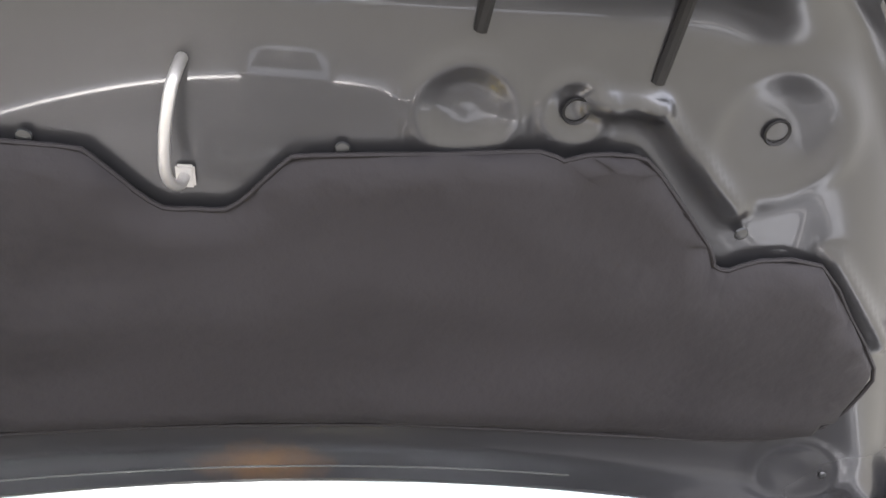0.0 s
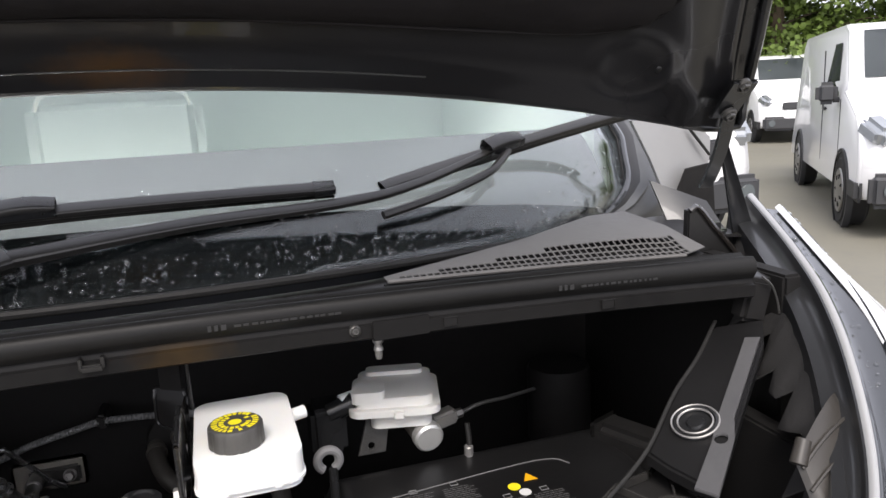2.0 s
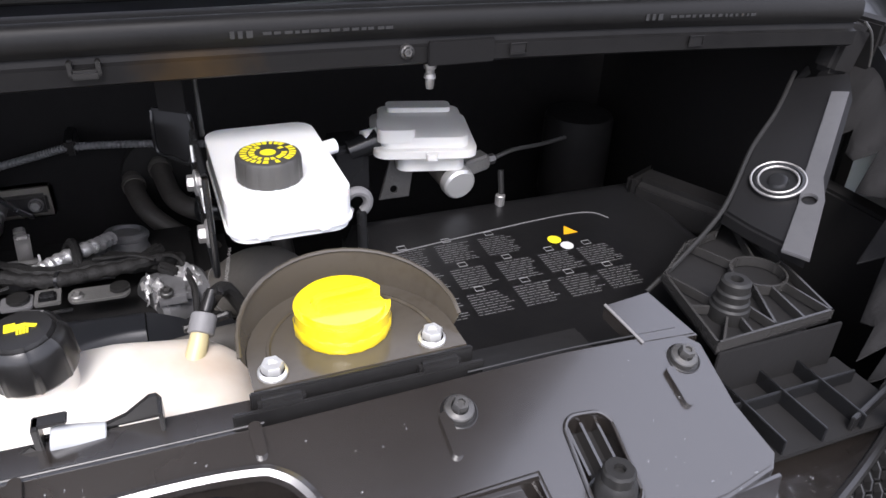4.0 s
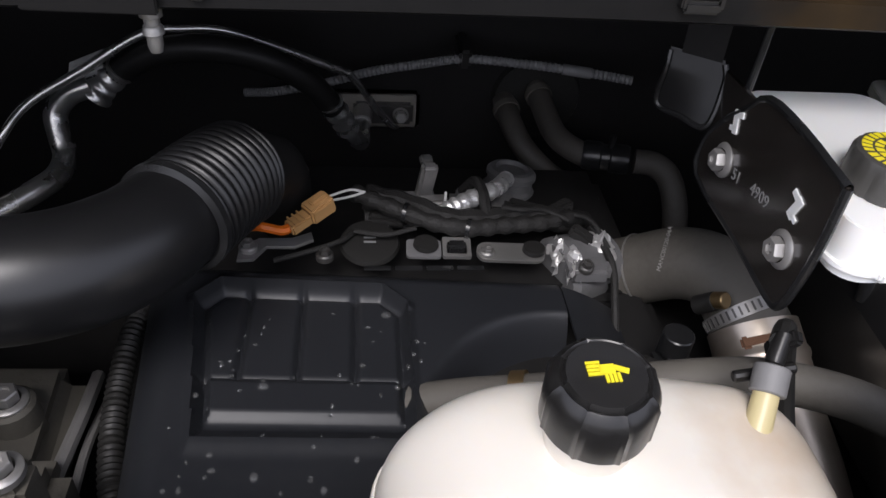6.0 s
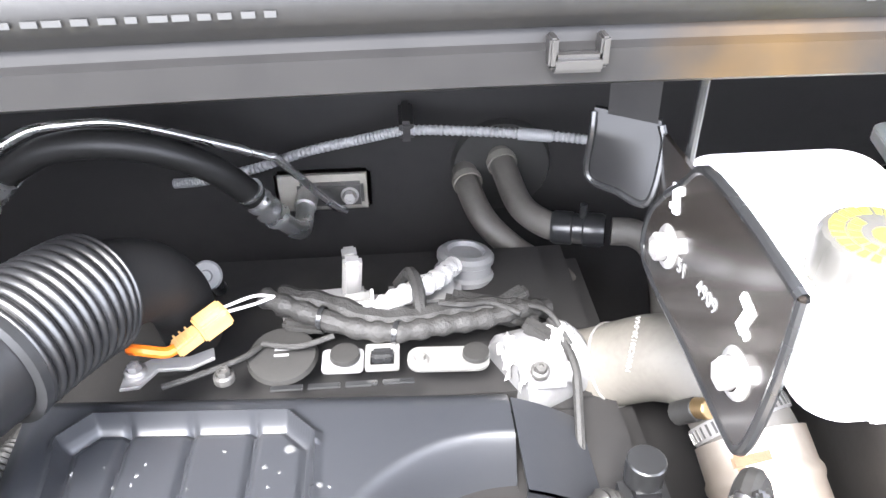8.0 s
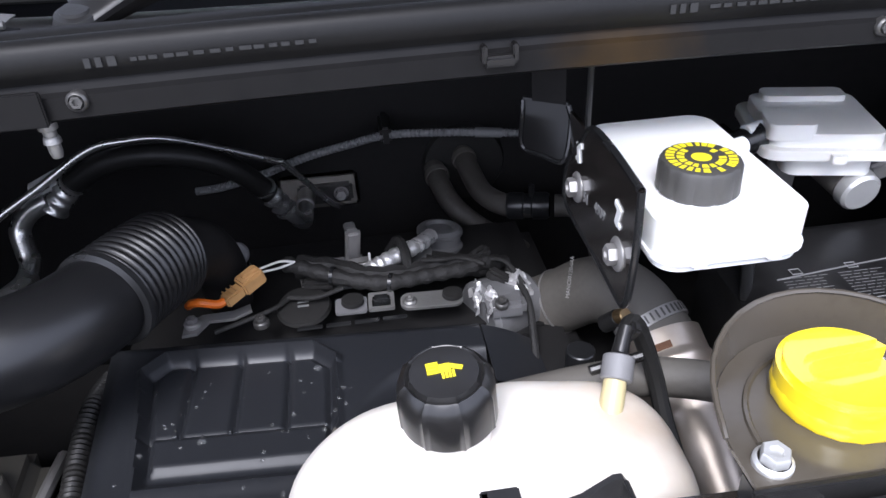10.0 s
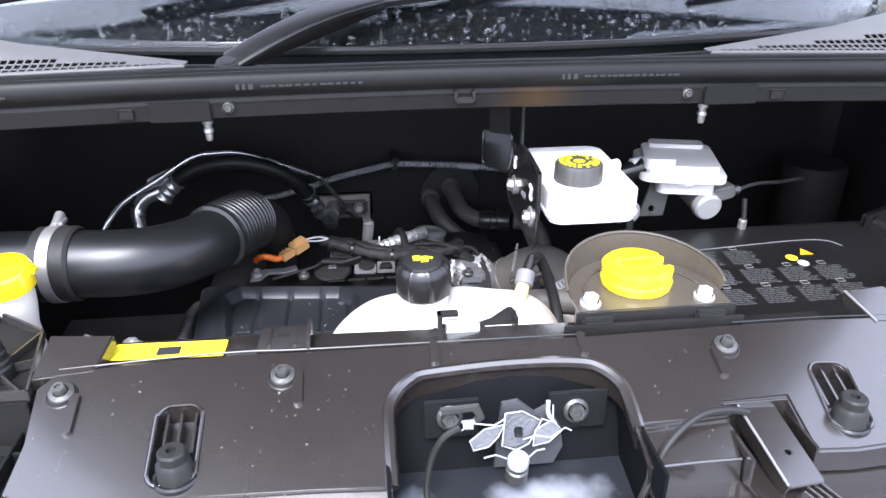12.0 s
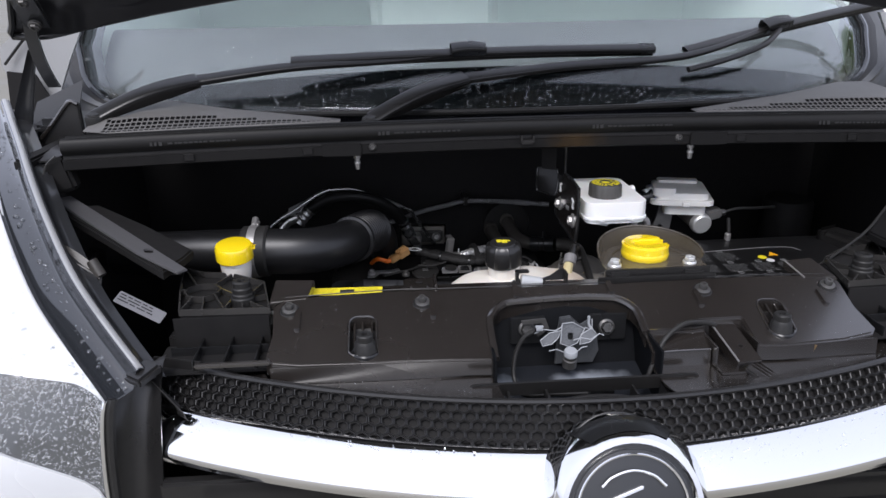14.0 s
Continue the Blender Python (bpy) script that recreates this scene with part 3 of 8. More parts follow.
# ---- latch pit and latch ----
pit, _ = thing("latch_recess", "black recess under the panel with white grease overspray on its floor", "recess")
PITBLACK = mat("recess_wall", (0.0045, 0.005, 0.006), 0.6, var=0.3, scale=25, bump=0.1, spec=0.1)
PITMAT = mat("recess_floor", (0.008, 0.010, 0.014), 0.35, var=0.2, scale=25, bump=0.1, dust=0.02, spec=0.3)
colour_patch(PITMAT, (0.72, 0.78, 0.86), 0.030, -0.072, 0.060, 0.020, 0.36)
colour_patch(PITMAT, (0.55, 0.62, 0.72), -0.098, -0.076, 0.020, 0.022, 0.4)
part("pit_floor", sheet(bmn(), lambda u, v: V(-0.122 + 0.234 * u, -0.135 + 0.10 * v, 0.880 + 0.018 * v), 4, 4, 0.003, (0, 0, -1)), PITMAT, pit)
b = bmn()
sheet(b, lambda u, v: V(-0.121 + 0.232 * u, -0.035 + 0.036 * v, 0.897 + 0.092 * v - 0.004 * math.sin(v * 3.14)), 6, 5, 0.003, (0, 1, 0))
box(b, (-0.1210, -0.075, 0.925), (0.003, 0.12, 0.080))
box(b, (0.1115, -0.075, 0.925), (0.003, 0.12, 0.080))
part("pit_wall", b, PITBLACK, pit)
for x, w in ((-0.058, 0.052), (0.064, 0.058)):
    part("mount_plate", box(bmn(), (x, -0.029, 0.956), (w, 0.004, 0.044), 0.0015), SMOOTH, pit)
hexbolt("latch_bolt", pit, (0.062, -0.033, 0.957), (0, -1, 0.25), 0.0085, 0.007, 0.0125, BOLT)
hexbolt("latch_bolt", pit, (-0.060, -0.033, 0.960), (0, -1, 0.25), 0.0085, 0.007, 0.0125, BOLT)
lt, _ = thing("bonnet_latch", "greasy steel bonnet latch with springs and white grease", "latch")
LATCHSTEEL = mat("greasy_dark_steel", (0.060, 0.062, 0.065), 0.40, metal=0.5, var=0.5, scale=60, bump=0.4, dust=0.12, dustcol=(0.6, 0.62, 0.64))
LATCHDARK = mat("grease_filmed_steel", (0.055, 0.057, 0.06), 0.36, metal=0.5, var=0.6, scale=70, bump=0.5, dust=0.10, dustcol=(0.5, 0.52, 0.54))
up = lambda y: Matrix(((1, 0, 0, 0), (0, 0, -1, y), (0, 1, 0, 0), (0, 0, 0, 1)))
b = plate(bmn(), [(-0.018, 0.905), (0.040, 0.905), (0.048, 0.925), (0.044, 0.950), (0.030, 0.975), (0.018, 0.968), (0.002, 0.983), (-0.013, 0.981), (-0.016, 0.955)], 0.005, up(-0.046), bev=0.0015)
part("back_plate", b, LATCHDARK, lt, "grease-smeared steel plate")
# folded plates leaning back over the pivot pin
lean = Matrix(((1, 0, 0, 0), (0, 0.44, -0.898, -0.068), (0, 0.898, 0.44, 0.935), (0, 0, 0, 1)))
claw = [(-0.011, 0.043), (0.005, 0.044), (0.022, 0.034), (0.0094, 0.014), (-0.003, 0.009), (-0.0156, 0.014)]
part("claw", plate(bmn(), claw[::-1], 0.004, lean, holes=(rrect(0.001, 0.024, 0.008, 0.010, 0.002, 2),), bev=0.001), LATCHDARK, lt, "folded claw plate")
pawl = [(0.016, 0.026), (0.032, 0.034), (0.041, 0.024), (0.028, 0.014), (0.013, 0.0115)]
part("pawl", plate(bmn(), pawl[::-1], 0.004, lean @ Matrix.Translation((0, 0, 0.003)), bev=0.001), LATCHSTEEL, lt, "bright worn pawl")
lever = [(-0.045, 0.020), (-0.031, 0.030), (-0.0125, 0.033), (-0.019, 0.022), (-0.028, 0.014), (-0.042, 0.0115)]
part("release_lever", plate(bmn(), lever[::-1], 0.004, lean @ Matrix.Translation((0, 0, 0.002)), bev=0.001), LATCHSTEEL, lt, "grease-smeared lever")
for pts in (claw + claw[:1], pawl + pawl[:1], lever[1:] + lever[:2], [(-0.054, 0.030), (-0.040, 0.036), (-0.022, 0.033), (-0.012, 0.038)], [(0.022, 0.036), (0.033, 0.032), (0.034, 0.048)],
            [(-0.033, 0.004), (-0.022, 0.006), (-0.010, 0.001)], [(0.008, 0.001), (0.016, 0.007), (0.024, 0.008)], [(0.004, 0.018), (0.016, 0.021), (0.030, 0.018), (0.044, 0.026), (0.050, 0.023)]):
    part("spring_wire", tube(bmn(), [lean @ V(x, y, 0.0030) for x, y in pts], 0.0008, 6, 1), GREASE, lt, "wire edge under white grease")
part("hook", plate(bmn(), [(-0.070, 0.978), (-0.034, 0.980), (-0.028, 0.964), (-0.044, 0.950), (-0.048, 0.956), (-0.036, 0.966), (-0.040, 0.973), (-0.068, 0.971)], 0.004, up(-0.044), bev=0.001), BOLT, lt)
part("post", tube(bmn(), [V(0.029, -0.050, 0.984), V(0.030, -0.050, 0.970), V(0.036, -0.054, 0.960)], 0.0022, 8, 4), GREASE, lt)
part("spring", tube(bmn(), [V(-0.052 + 0.0006 * i, -0.062 + 0.004 * math.cos(i * 1.6), 0.974 + 0.004 * math.sin(i * 1.6)) for i in range(18)], 0.0011, 6, 3), GREASE, lt)
part("pivot_pin", lathe(bmn(), [(0, 0.012), (0.0085, 0.012), (0.0098, 0.010), (0.0098, 0.004), (0.0085, 0.003), (0.0085, -0.002), (0.0105, -0.003), (0.0105, -0.016)], along((-0.002, -0.072, 0.930), (-0.002, -0.078, 0.960)), 28), BOLT, lt, "dark pivot pin")
part("pin_cap", lathe(bmn(), [(0, 0.0125), (0.0088, 0.0125), (0.0100, 0.0105), (0.0100, 0.004), (0.0086, 0.004)], along((-0.002, -0.0722, 0.9301), (-0.002, -0.0782, 0.9601)), 28), GREASE, lt, "grease-coated pin head")
whole("latch_cable", tube(bmn(), [V(-0.054, -0.060, 0.970), V(-0.070, -0.062, 0.960), V(-0.082, -0.066, 0.936), V(-0.086, -0.080, 0.905), V(-0.074, -0.104, 0.892), V(-0.030, -0.104, 0.889), V(0.018, -0.106, 0.888)], 0.0032, 8, 8), RUBBER, "black sheathed latch cable curling through the recess", "cable")
whole("cable_plug", box(bmn(), (0.036, -0.106, 0.893), (0.036, 0.016, 0.012), 0.002, pose(0, 0, 0, 0, 8, -6)), SMOOTH, "small black plastic plug on the recess floor", "plug")
whole("release_cable", tube(bmn(), [V(0.096, -0.118, 0.900), V(0.106, -0.110, 0.925), V(0.128, -0.095, 0.962), V(0.160, -0.080, 0.978), V(0.192, -0.072, 0.976), V(0.214, -0.070, 0.970)], 0.0036, 8, 8), RUBBER, "black release cable arching over the panel", "cable")

# front guard plate before the latch
gd, _ = thing("latch_guard", "black plastic guard plate with rounded ends before the latch", "guard")
part("guard_plate", plate(bmn(), rrect(0, 0, 0.325, 0.021, 0.009, 4), 0.004, pose(0.003, -0.140, 0.921, 100)), BLACK, gd)
b = bmn()
for x in (-0.105, -0.052, 0.07, 0.112, 0.135):
    box(b, (x, -0.150, 0.906), (0.003, 0.03, 0.026))
box(b, (0.01, -0.154, 0.903), (0.16, 0.004, 0.010), 0.001)
box(b, (0.0, -0.150, 0.890), (0.5, 0.05, 0.004))
part("guard_ribs", b, BLACK, gd)
part("guard_hoop", tube(bmn(), [V(-0.065, -0.166, 0.902), V(-0.03, -0.168, 0.915), V(0.01, -0.168, 0.919), V(0.05, -0.168, 0.915), V(0.085, -0.166, 0.902)], 0.005, 8, 8), BLACK, gd)

# safety catch in its pocket
ct, _ = thing("safety_catch", "black safety catch with metal strap in the panel's pocket", "catch")
b = bmn()
box(b, (0.228, -0.100, 0.931), (0.064, 0.090, 0.004))
box(b, (0.1955, -0.090, 0.945), (0.003, 0.064, 0.030))
box(b, (0.2600, -0.085, 0.944), (0.003, 0.056, 0.032))
box(b, (0.2275, -0.0575, 0.951), (0.064, 0.003, 0.042))
part("pocket", b, PANEL, ct)
mst = pose(0.232, -0.095, 0.958, 15, 0, 6)
b = plate(bmn(), rrect(0, 0, 0.036, 0.095, 0.003, 2), 0.003, mst, bev=0.0008, holes=(ring(0.002, -0.014, 0.003, 10)[::-1],))
box(b, mst @ V(-0.017, 0, -0.008), (0.0025, 0.093, 0.016), 0, mst.to_3x3().to_4x4())
part("strap", b, PANEL, ct, "flat metal strap")
# bright steel rod standing in for the lit left edge of the strap
part("strap_edge", rod(bmn(), mst @ V(-0.018, 0.046, 0.001), mst @ V(-0.018, -0.046, 0.001), 0.0013, seg=8), STEEL, ct, "narrow bright edge")
ml_ = pose(0.252, -0.150, 0.928, 18, 0, 40)
part("catch_lever", box(bmn(), ml_ @ V(0, 0, 0), (0.030, 0.044, 0.006), 0.002, ml_.to_3x3().to_4x4()), BLACK, ct)
for k in range(4):
    part("lever_rib", box(bmn(), ml_ @ V(-0.011 + 0.0075 * k, 0.0, 0.005), (0.0022, 0.042, 0.008), 0.0006, ml_.to_3x3().to_4x4()), PANEL, ct)
whole("paint_chip", box(bmn(), (0.346, -0.1085, 0.945), (0.006, 0.002, 0.012), 0.0008, pose(0, 0, 0, 0, 25, 0)), BRASS, "tiny yellow-brown plastic chip stuck on the panel's step", "chip")


# ---- headlamp carriers ----
RIBGREY = mat("ribbed_carrier_plastic", (0.024, 0.0232, 0.0225), 0.26, var=0.3, scale=25, bump=0.08, dust=0.04)


def carrier(s):
    ox = 0.008
    t, _ = thing("headlamp_carrier", "black ribbed plastic headlamp carrier beside the radiator panel", "bracket", group="headlamp carriers")
    Z = 1.000
    cor = [(0.449, 0.0), (0.581, 0.005), (0.600, 0.088), (0.619, 0.188), (0.577, 0.158), (0.530, 0.148), (0.472, 0.105)]
    P = lambda x, y, z: V(s * x, y, z)
    def wall(b, p, q, h=0.010, w=0.0024, z=Z):
        d = V(s * q[0], q[1], 0) - V(s * p[0], p[1], 0)
        mid = (V(s * q[0], q[1], 0) + V(s * p[0], p[1], 0)) / 2
        box(b, (mid.x, mid.y, z - h / 2), (d.length + w, w, h), 0, Matrix.Rotation(math.atan2(d.y, d.x), 4, "Z"))
    b = bmn()
    for p, q in zip(cor, cor[1:] + cor[:1]):
        wall(b, p, q)
    part("frame", b, RIBGREY, t)
    b = plate(bmn(), [(s * x, y) for x, y in (cor if s > 0 else cor[::-1])], 0.003, Matrix.Translation((0, 0, Z - 0.011)))
    part("floor_plate", b, DARK, t)
    rc = (0.563, 0.079)
    b = bmn()
    lathe(b, [(0.0277, -0.010), (0.0277, 0.0), (0.0253, 0.0), (0.0253, -0.010)], pose(s * rc[0], rc[1], Z), 28)
    part("ring", b, RIBGREY, t)
    bc = (0.494, 0.040)
    for p, q in (((0.600, 0.088), (0.588, 0.082)), ((0.573, 0.056), (0.580, 0.006)), ((0.556, 0.054), (0.548, 0.005)), ((0.542, 0.062), (0.516, 0.005)), ((0.545, 0.095), (0.508, 0.055)), ((0.577, 0.102), (0.617, 0.186)),
                 ((0.510, 0.045), (0.516, 0.005)), ((0.493, 0.023), (0.488, 0.002)), ((0.482, 0.028), (0.456, 0.001)), ((0.478, 0.046), (0.462, 0.052)), ((0.487, 0.056), (0.472, 0.103)), ((0.550, 0.101), (0.530, 0.148))):
        b = bmn()
        wall(b, p, q, 0.009, 0.0022, Z - 0.0003)
        part("rib", b, RIBGREY, t)
    b = lathe(bmn(), [(0.018, -0.012), (0.018, 0.002), (0.0165, 0.004), (0.0165, 0.008), (0.0145, 0.010), (0.015, 0.017), (0.0135, 0.019), (0.0135, 0.027), (0.011, 0.029), (0.006, 0.029), (0.005, 0.023), (0, 0.023)], pose(s * bc[0], bc[1], Z), 28)
    part("adjuster", b, RUBBER, t, "rubber adjuster stud")
    # stepped tray before the carrier
    part("tray", box(bmn(), (s * 0.525, -0.040, 0.940), (0.160, 0.085, 0.004), 0.001), DARK, t)
    for x in (0.462, 0.505, 0.548):
        part("tray_rib", box(bmn(), (s * x, -0.040, 0.949), (0.0024, 0.080, 0.016), 0.0006), SMOOTH, t)
    part("tray_bar", box(bmn(), (s * 0.52, -0.030, 0.948), (0.14, 0.003, 0.014), 0.0006), SMOOTH, t)
    part("tray_wall", box(bmn(), (s * 0.52, -0.002, 0.964), (0.140, 0.003, 0.050), 0.0008), DARK, t)
    part("tray_lip", box(bmn(), (s * 0.572, -0.066, 0.945), (0.075, 0.004, 0.022), 0.001, pose(0, 0, 0, 0, 0, s * 18)), BLACK, t)
    t.location.x = ox
    return t


carrier(-1)
carrier(1)

# ---- grille, chrome bar, badge ----
gr, _ = thing("grille", "black plastic honeycomb grille beaded with rain", "grille")
def mesh_f(x, v):
    return V(x, front_y(x) + (-0.040 - 0.05 * x * x) * v, 0.938 - 0.056 * v + (0.014 * max(0, abs(x) - 0.3)) * v)


part("backing", sheet(bmn(), lambda u, v: mesh_f(-0.60 + 1.2 * u, v) + V(0, 0.006, -0.0040), 40, 3), DARK, gr)
part("top_edge", tube(bmn(), [mesh_f(-0.60 + 0.06 * i, 0) + V(0, 0.002, 0.002) for i in range(21)], 0.0045, 8, 3), BLACK, gr)
cells, CW = [], 0.0165
rows_n = 6
for j in range(rows_n):
    n_x = int(1.16 / CW)
    for i in range(n_x):
        x = -0.585 + CW * (i + (0.5 if j % 2 else 0))
        v = (j + 0.5) / rows_n
        cells.append((x, v))


def hexcell(bm, x, v):
    e1 = (mesh_f(x + 0.004, v) - mesh_f(x - 0.004, v)).normalized()
    e2 = (mesh_f(x, v - 0.05) - mesh_f(x, v + 0.05)).normalized()
    nn = e1.cross(e2)
    c = mesh_f(x, v)
    rs = []
    for r, dz in ((0.0095, -0.002), (0.0091, 0.0020), (0.0078, 0.0014), (0.0070, -0.0045)):
        rs.append([bm.verts.new(c + (e1 * math.cos(radians(60 * k + 30)) + e2 * math.sin(radians(60 * k + 30)) * 0.80) * r + nn * dz) for k in range(6)])
    for a, q in zip(rs, rs[1:]):
        for k in range(6):
            bm.faces.new((a[k], a[(k + 1) % 6], q[(k + 1) % 6], q[k]))


near = [c for c in cells if c[0] < -0.06]
b = bmn()
for x, v in cells:
    if x >= -0.06:
        hexcell(b, x, v)
part("honeycomb", b, BLACK, gr, kind="stuff", sharp=25)
for x, v in near:
    b = bmn()
    hexcell(b, x, v)
    part("cell", b, BLACK, gr, sharp=25)

cr, _ = thing("chrome_bar", "wide wet chrome bar across the grille", "chrome trim")
def bar_f(s):
    def f(u, v):
        x = s * (0.004 + 0.616 * u)
        y = front_y(x) - 0.038 - 0.05 * x * x
        prof = [(0.012, 0.000), (0.0, 0.003), (-0.010, 0.001), (-0.030, -0.012), (-0.048, -0.030), (-0.054, -0.040), (-0.050, -0.052), (-0.030, -0.056)]
        k = v * 7
        i = min(6, int(k))
        a, q = prof[i], prof[i + 1]
        t = k - i
        end = 1 - 0.25 * max(0, (u - 0.93) / 0.07) ** 2
        return V(x, y + 0.008 + (a[0] + (q[0] - a[0]) * t) * end, 0.890 + 0.010 * u + (a[1] + (q[1] - a[1]) * t) * end)
    return sheet(bmn(), f, 30, 14, 0.002, (0, 0.6, -0.6))


part("bar", bar_f(-1), CHROME, cr, sharp=50)
part("bar", bar_f(1), CHROME, cr, sharp=50)
bd, _ = thing("badge", "round chrome badge housing with a dark disc at the grille's middle", "badge")
mb = pose(0.016, -0.318, 0.856, 70, 0, 0) @ Matrix.Diagonal((1.08, 1.08, 1.08, 1))
part("housing", lathe(bmn(), [(0.098, -0.050), (0.094, -0.020), (0.086, -0.002), (0.080, 0.004), (0.074, 0.004), (0.070, -0.002), (0.066, -0.004)], mb, 48), CHROME, bd)
def hood(u, v):
    z = -0.034 + 0.033 * v
    q = float(np.interp(z, [-0.050, -0.020, -0.002, 0.004], [0.098, 0.094, 0.086, 0.080])) + 0.0012
    a = radians(90 + (38 - 8 * v) * (2 * u - 1))
    return mb @ V(q * math.cos(a), q * math.sin(a), z)


part("hood_insert", sheet(bmn(), hood, 16, 6), SMOOTH, bd, "glossy black insert", 60)
part("disc", lathe(bmn(), [(0.067, -0.006), (0.066, 0.001), (0.060, 0.003), (0.0, 0.006)], mb, 48), BODYDARK, bd, "dark domed disc")
part("ring", tube(bmn(), [mb @ V(0.062 * math.cos(radians(12 * i)), 0.062 * math.sin(radians(12 * i)), 0.004) for i in range(31)], 0.0016, 6, 2, cap=False), CHROME, bd)
part("emblem_arc", tube(bmn(), [mb @ V(0.045 * math.cos(radians(a)), 0.045 * math.sin(radians(a)), 0.0065) for a in (35, 60, 90, 120, 140)], 0.002, 6, 4), CHROME, bd)
part("emblem_bar", box(bmn(), mb @ V(-0.012, 0.018, 0.006), (0.05, 0.004, 0.004), 0.001, mb.to_3x3().to_4x4() @ pose(0, 0, 0, 0, 0, 20)), CHROME, bd)
lg, _ = thing("lower_grille", "dark slatted lower grille under the chrome bar", "grille")
part("backing", box(bmn(), (0, -0.17, 0.72), (1.15, 0.02, 0.22), 0.004), BLACK, lg)
for k in range(4):
    part("slat", box(bmn(), (0, -0.205, 0.80 - 0.05 * k), (1.05, 0.012, 0.010), 0.002), BLACK, lg)
b = bmn()
sheet(b, lambda u, v: V(-0.93 + 1.86 * u, -0.30 + 0.30 * (2 * u - 1) ** 2 - 0.05 * math.sin(v * 3.14), 0.28 + 0.36 * v), 24, 6, 0.01, (0, 1, 0))
whole("front_bumper", b, BUMPER, "grey plastic front bumper of the van", "bumper")


# ---- wings and headlamps ----
EDGE = [(1.006, 0.498, 1.247), (0.965, 0.400, 1.222), (0.920, 0.300, 1.197), (0.872, 0.200, 1.166), (0.814, 0.100, 1.122), (0.742, 0.0, 1.066), (0.672, -0.070, 1.020), (0.602, -0.128, 0.975)]
REAR = [(0.042, -0.020), (0.048, -0.016), (0.056, -0.024), (0.064, -0.06), (0.073, -0.12), (0.078, -0.25), (0.078, -0.45)]
FRONT = [(0.054, -0.022), (0.086, -0.033), (0.130, -0.060), (0.180, -0.100), (0.220, -0.160), (0.250, -0.25), (0.260, -0.45)]
NOSE = [(0.052, -0.022), (0.058, -0.036), (0.064, -0.068), (0.069, -0.11), (0.072, -0.16), (0.072, -0.25), (0.070, -0.45)]
WC = spline(EDGE, 6)
WN = len(WC) - 1


def smooth(a, b, x):
    k = max(0.0, min(1.0, (x - a) / (b - a)))
    return k * k * (3 - 2 * k)


def wing_at(s, u, o, d):
    """A place o metres outwards and d up from the wing's inner edge, u along it from the windscreen."""
    k = u * WN
    i = min(WN - 1, int(k))
    p = WC[i].lerp(WC[i + 1], k - i)
    t = WC[min(WN, i + 2)] - WC[max(0, i - 1)]
    n = V(-t.y, t.x, 0).normalized()
    return V(s * (p.x + n.x * o) + (0.008 + 0.026 * math.sin(math.pi * u) if s < 0 else 0.0), p.y + n.y * o, p.z + d)


def flank(s, u, v, off=0.0):
    i = min(5, int(v))
    def at(L):
        return L[i][0] + (L[i + 1][0] - L[i][0]) * (v - i), L[i][1] + (L[i + 1][1] - L[i][1]) * (v - i)
    a, b, c = at(REAR), at(FRONT), at(NOSE)
    w, q = smooth(0.20, 0.62, u), smooth(0.74, 1.0, u)
    o, d = (a[0] + (b[0] - a[0]) * w, a[1] + (b[1] - a[1]) * w)
    return wing_at(s, u, o + (c[0] - o) * q + off * 0.6, d + (c[1] - d) * q + off * 0.8)


def lamp_top(u):
    return float(np.interp(u, [0.44, 0.50, 0.60, 0.714, 0.857, 0.94, 1.0], [6.0, 4.3, 3.4, 2.6, 1.5, 0.75, 0.25]))


def lamp_low(u):
    return max(lamp_top(u) + 0.05, 3.52 + 3.3 * (u - 0.85))


def lens_f(s, u, v, off=0.0):
    q = 0.47 + 0.53 * u
    a = lamp_top(q)
    return flank(s, q, a + 0.03 + (lamp_low(q) - a - 0.03) * v, 0.002 + off)


def wing(s):
    t, _ = thing("front_wing", "wet silver-grey painted front wing with a dark inner flange", "wing", group="front wings")
    part("outer_skin", sheet(bmn(), lambda u, v: flank(s, u, v * min(6.0, lamp_top(u))), 60, 20, 0.003, (-s * 0.7, 0.3, -0.7)), WINGPAINT, t, sharp=60)
    groove = [(0.0, 0.002), (0.006, 0.0), (0.009, -0.014), (0.014, -0.022), (0.040, -0.026), (0.048, -0.025), (0.0535, -0.020)]
    def run(prof, u, v):
        k = v * (len(prof) - 1)
        i = min(len(prof) - 2, int(k))
        return wing_at(s, u, prof[i][0] + (prof[i + 1][0] - prof[i][0]) * (k - i), prof[i][1] + (prof[i + 1][1] - prof[i][1]) * (k - i))
    part("shut_groove", sheet(bmn(), lambda u, v: run(groove, u, v), 48, 12, 0.002, (0, 0, -1)), GROOVE, t, "wet dark groove of the bonnet's shut line", 60)
    inward = [(0, 0.002), (-0.008, 0.0), (-0.012, -0.018), (-0.036, -0.026), (-0.042, -0.085)]
    part("inner_flange", sheet(bmn(), lambda u, v: run(inward, u, v), 48, 8, 0.002, (0, 0, -1)), BODYDARK, t, "dark grey painted inner flange", 60)
    rim = [(0.004, 0.000), (0.0025, 0.0030), (-0.002, 0.0032), (-0.0055, 0.0010), (-0.007, -0.003)]
    part("flange_lip", sheet(bmn(), lambda u, v: run(rim, u, v), 48, 8, 0.0015, (0, 0, -1)), SHADEDSILVER, t, "bright painted edge", 60)
    return t


wing(-1)
wing(1)


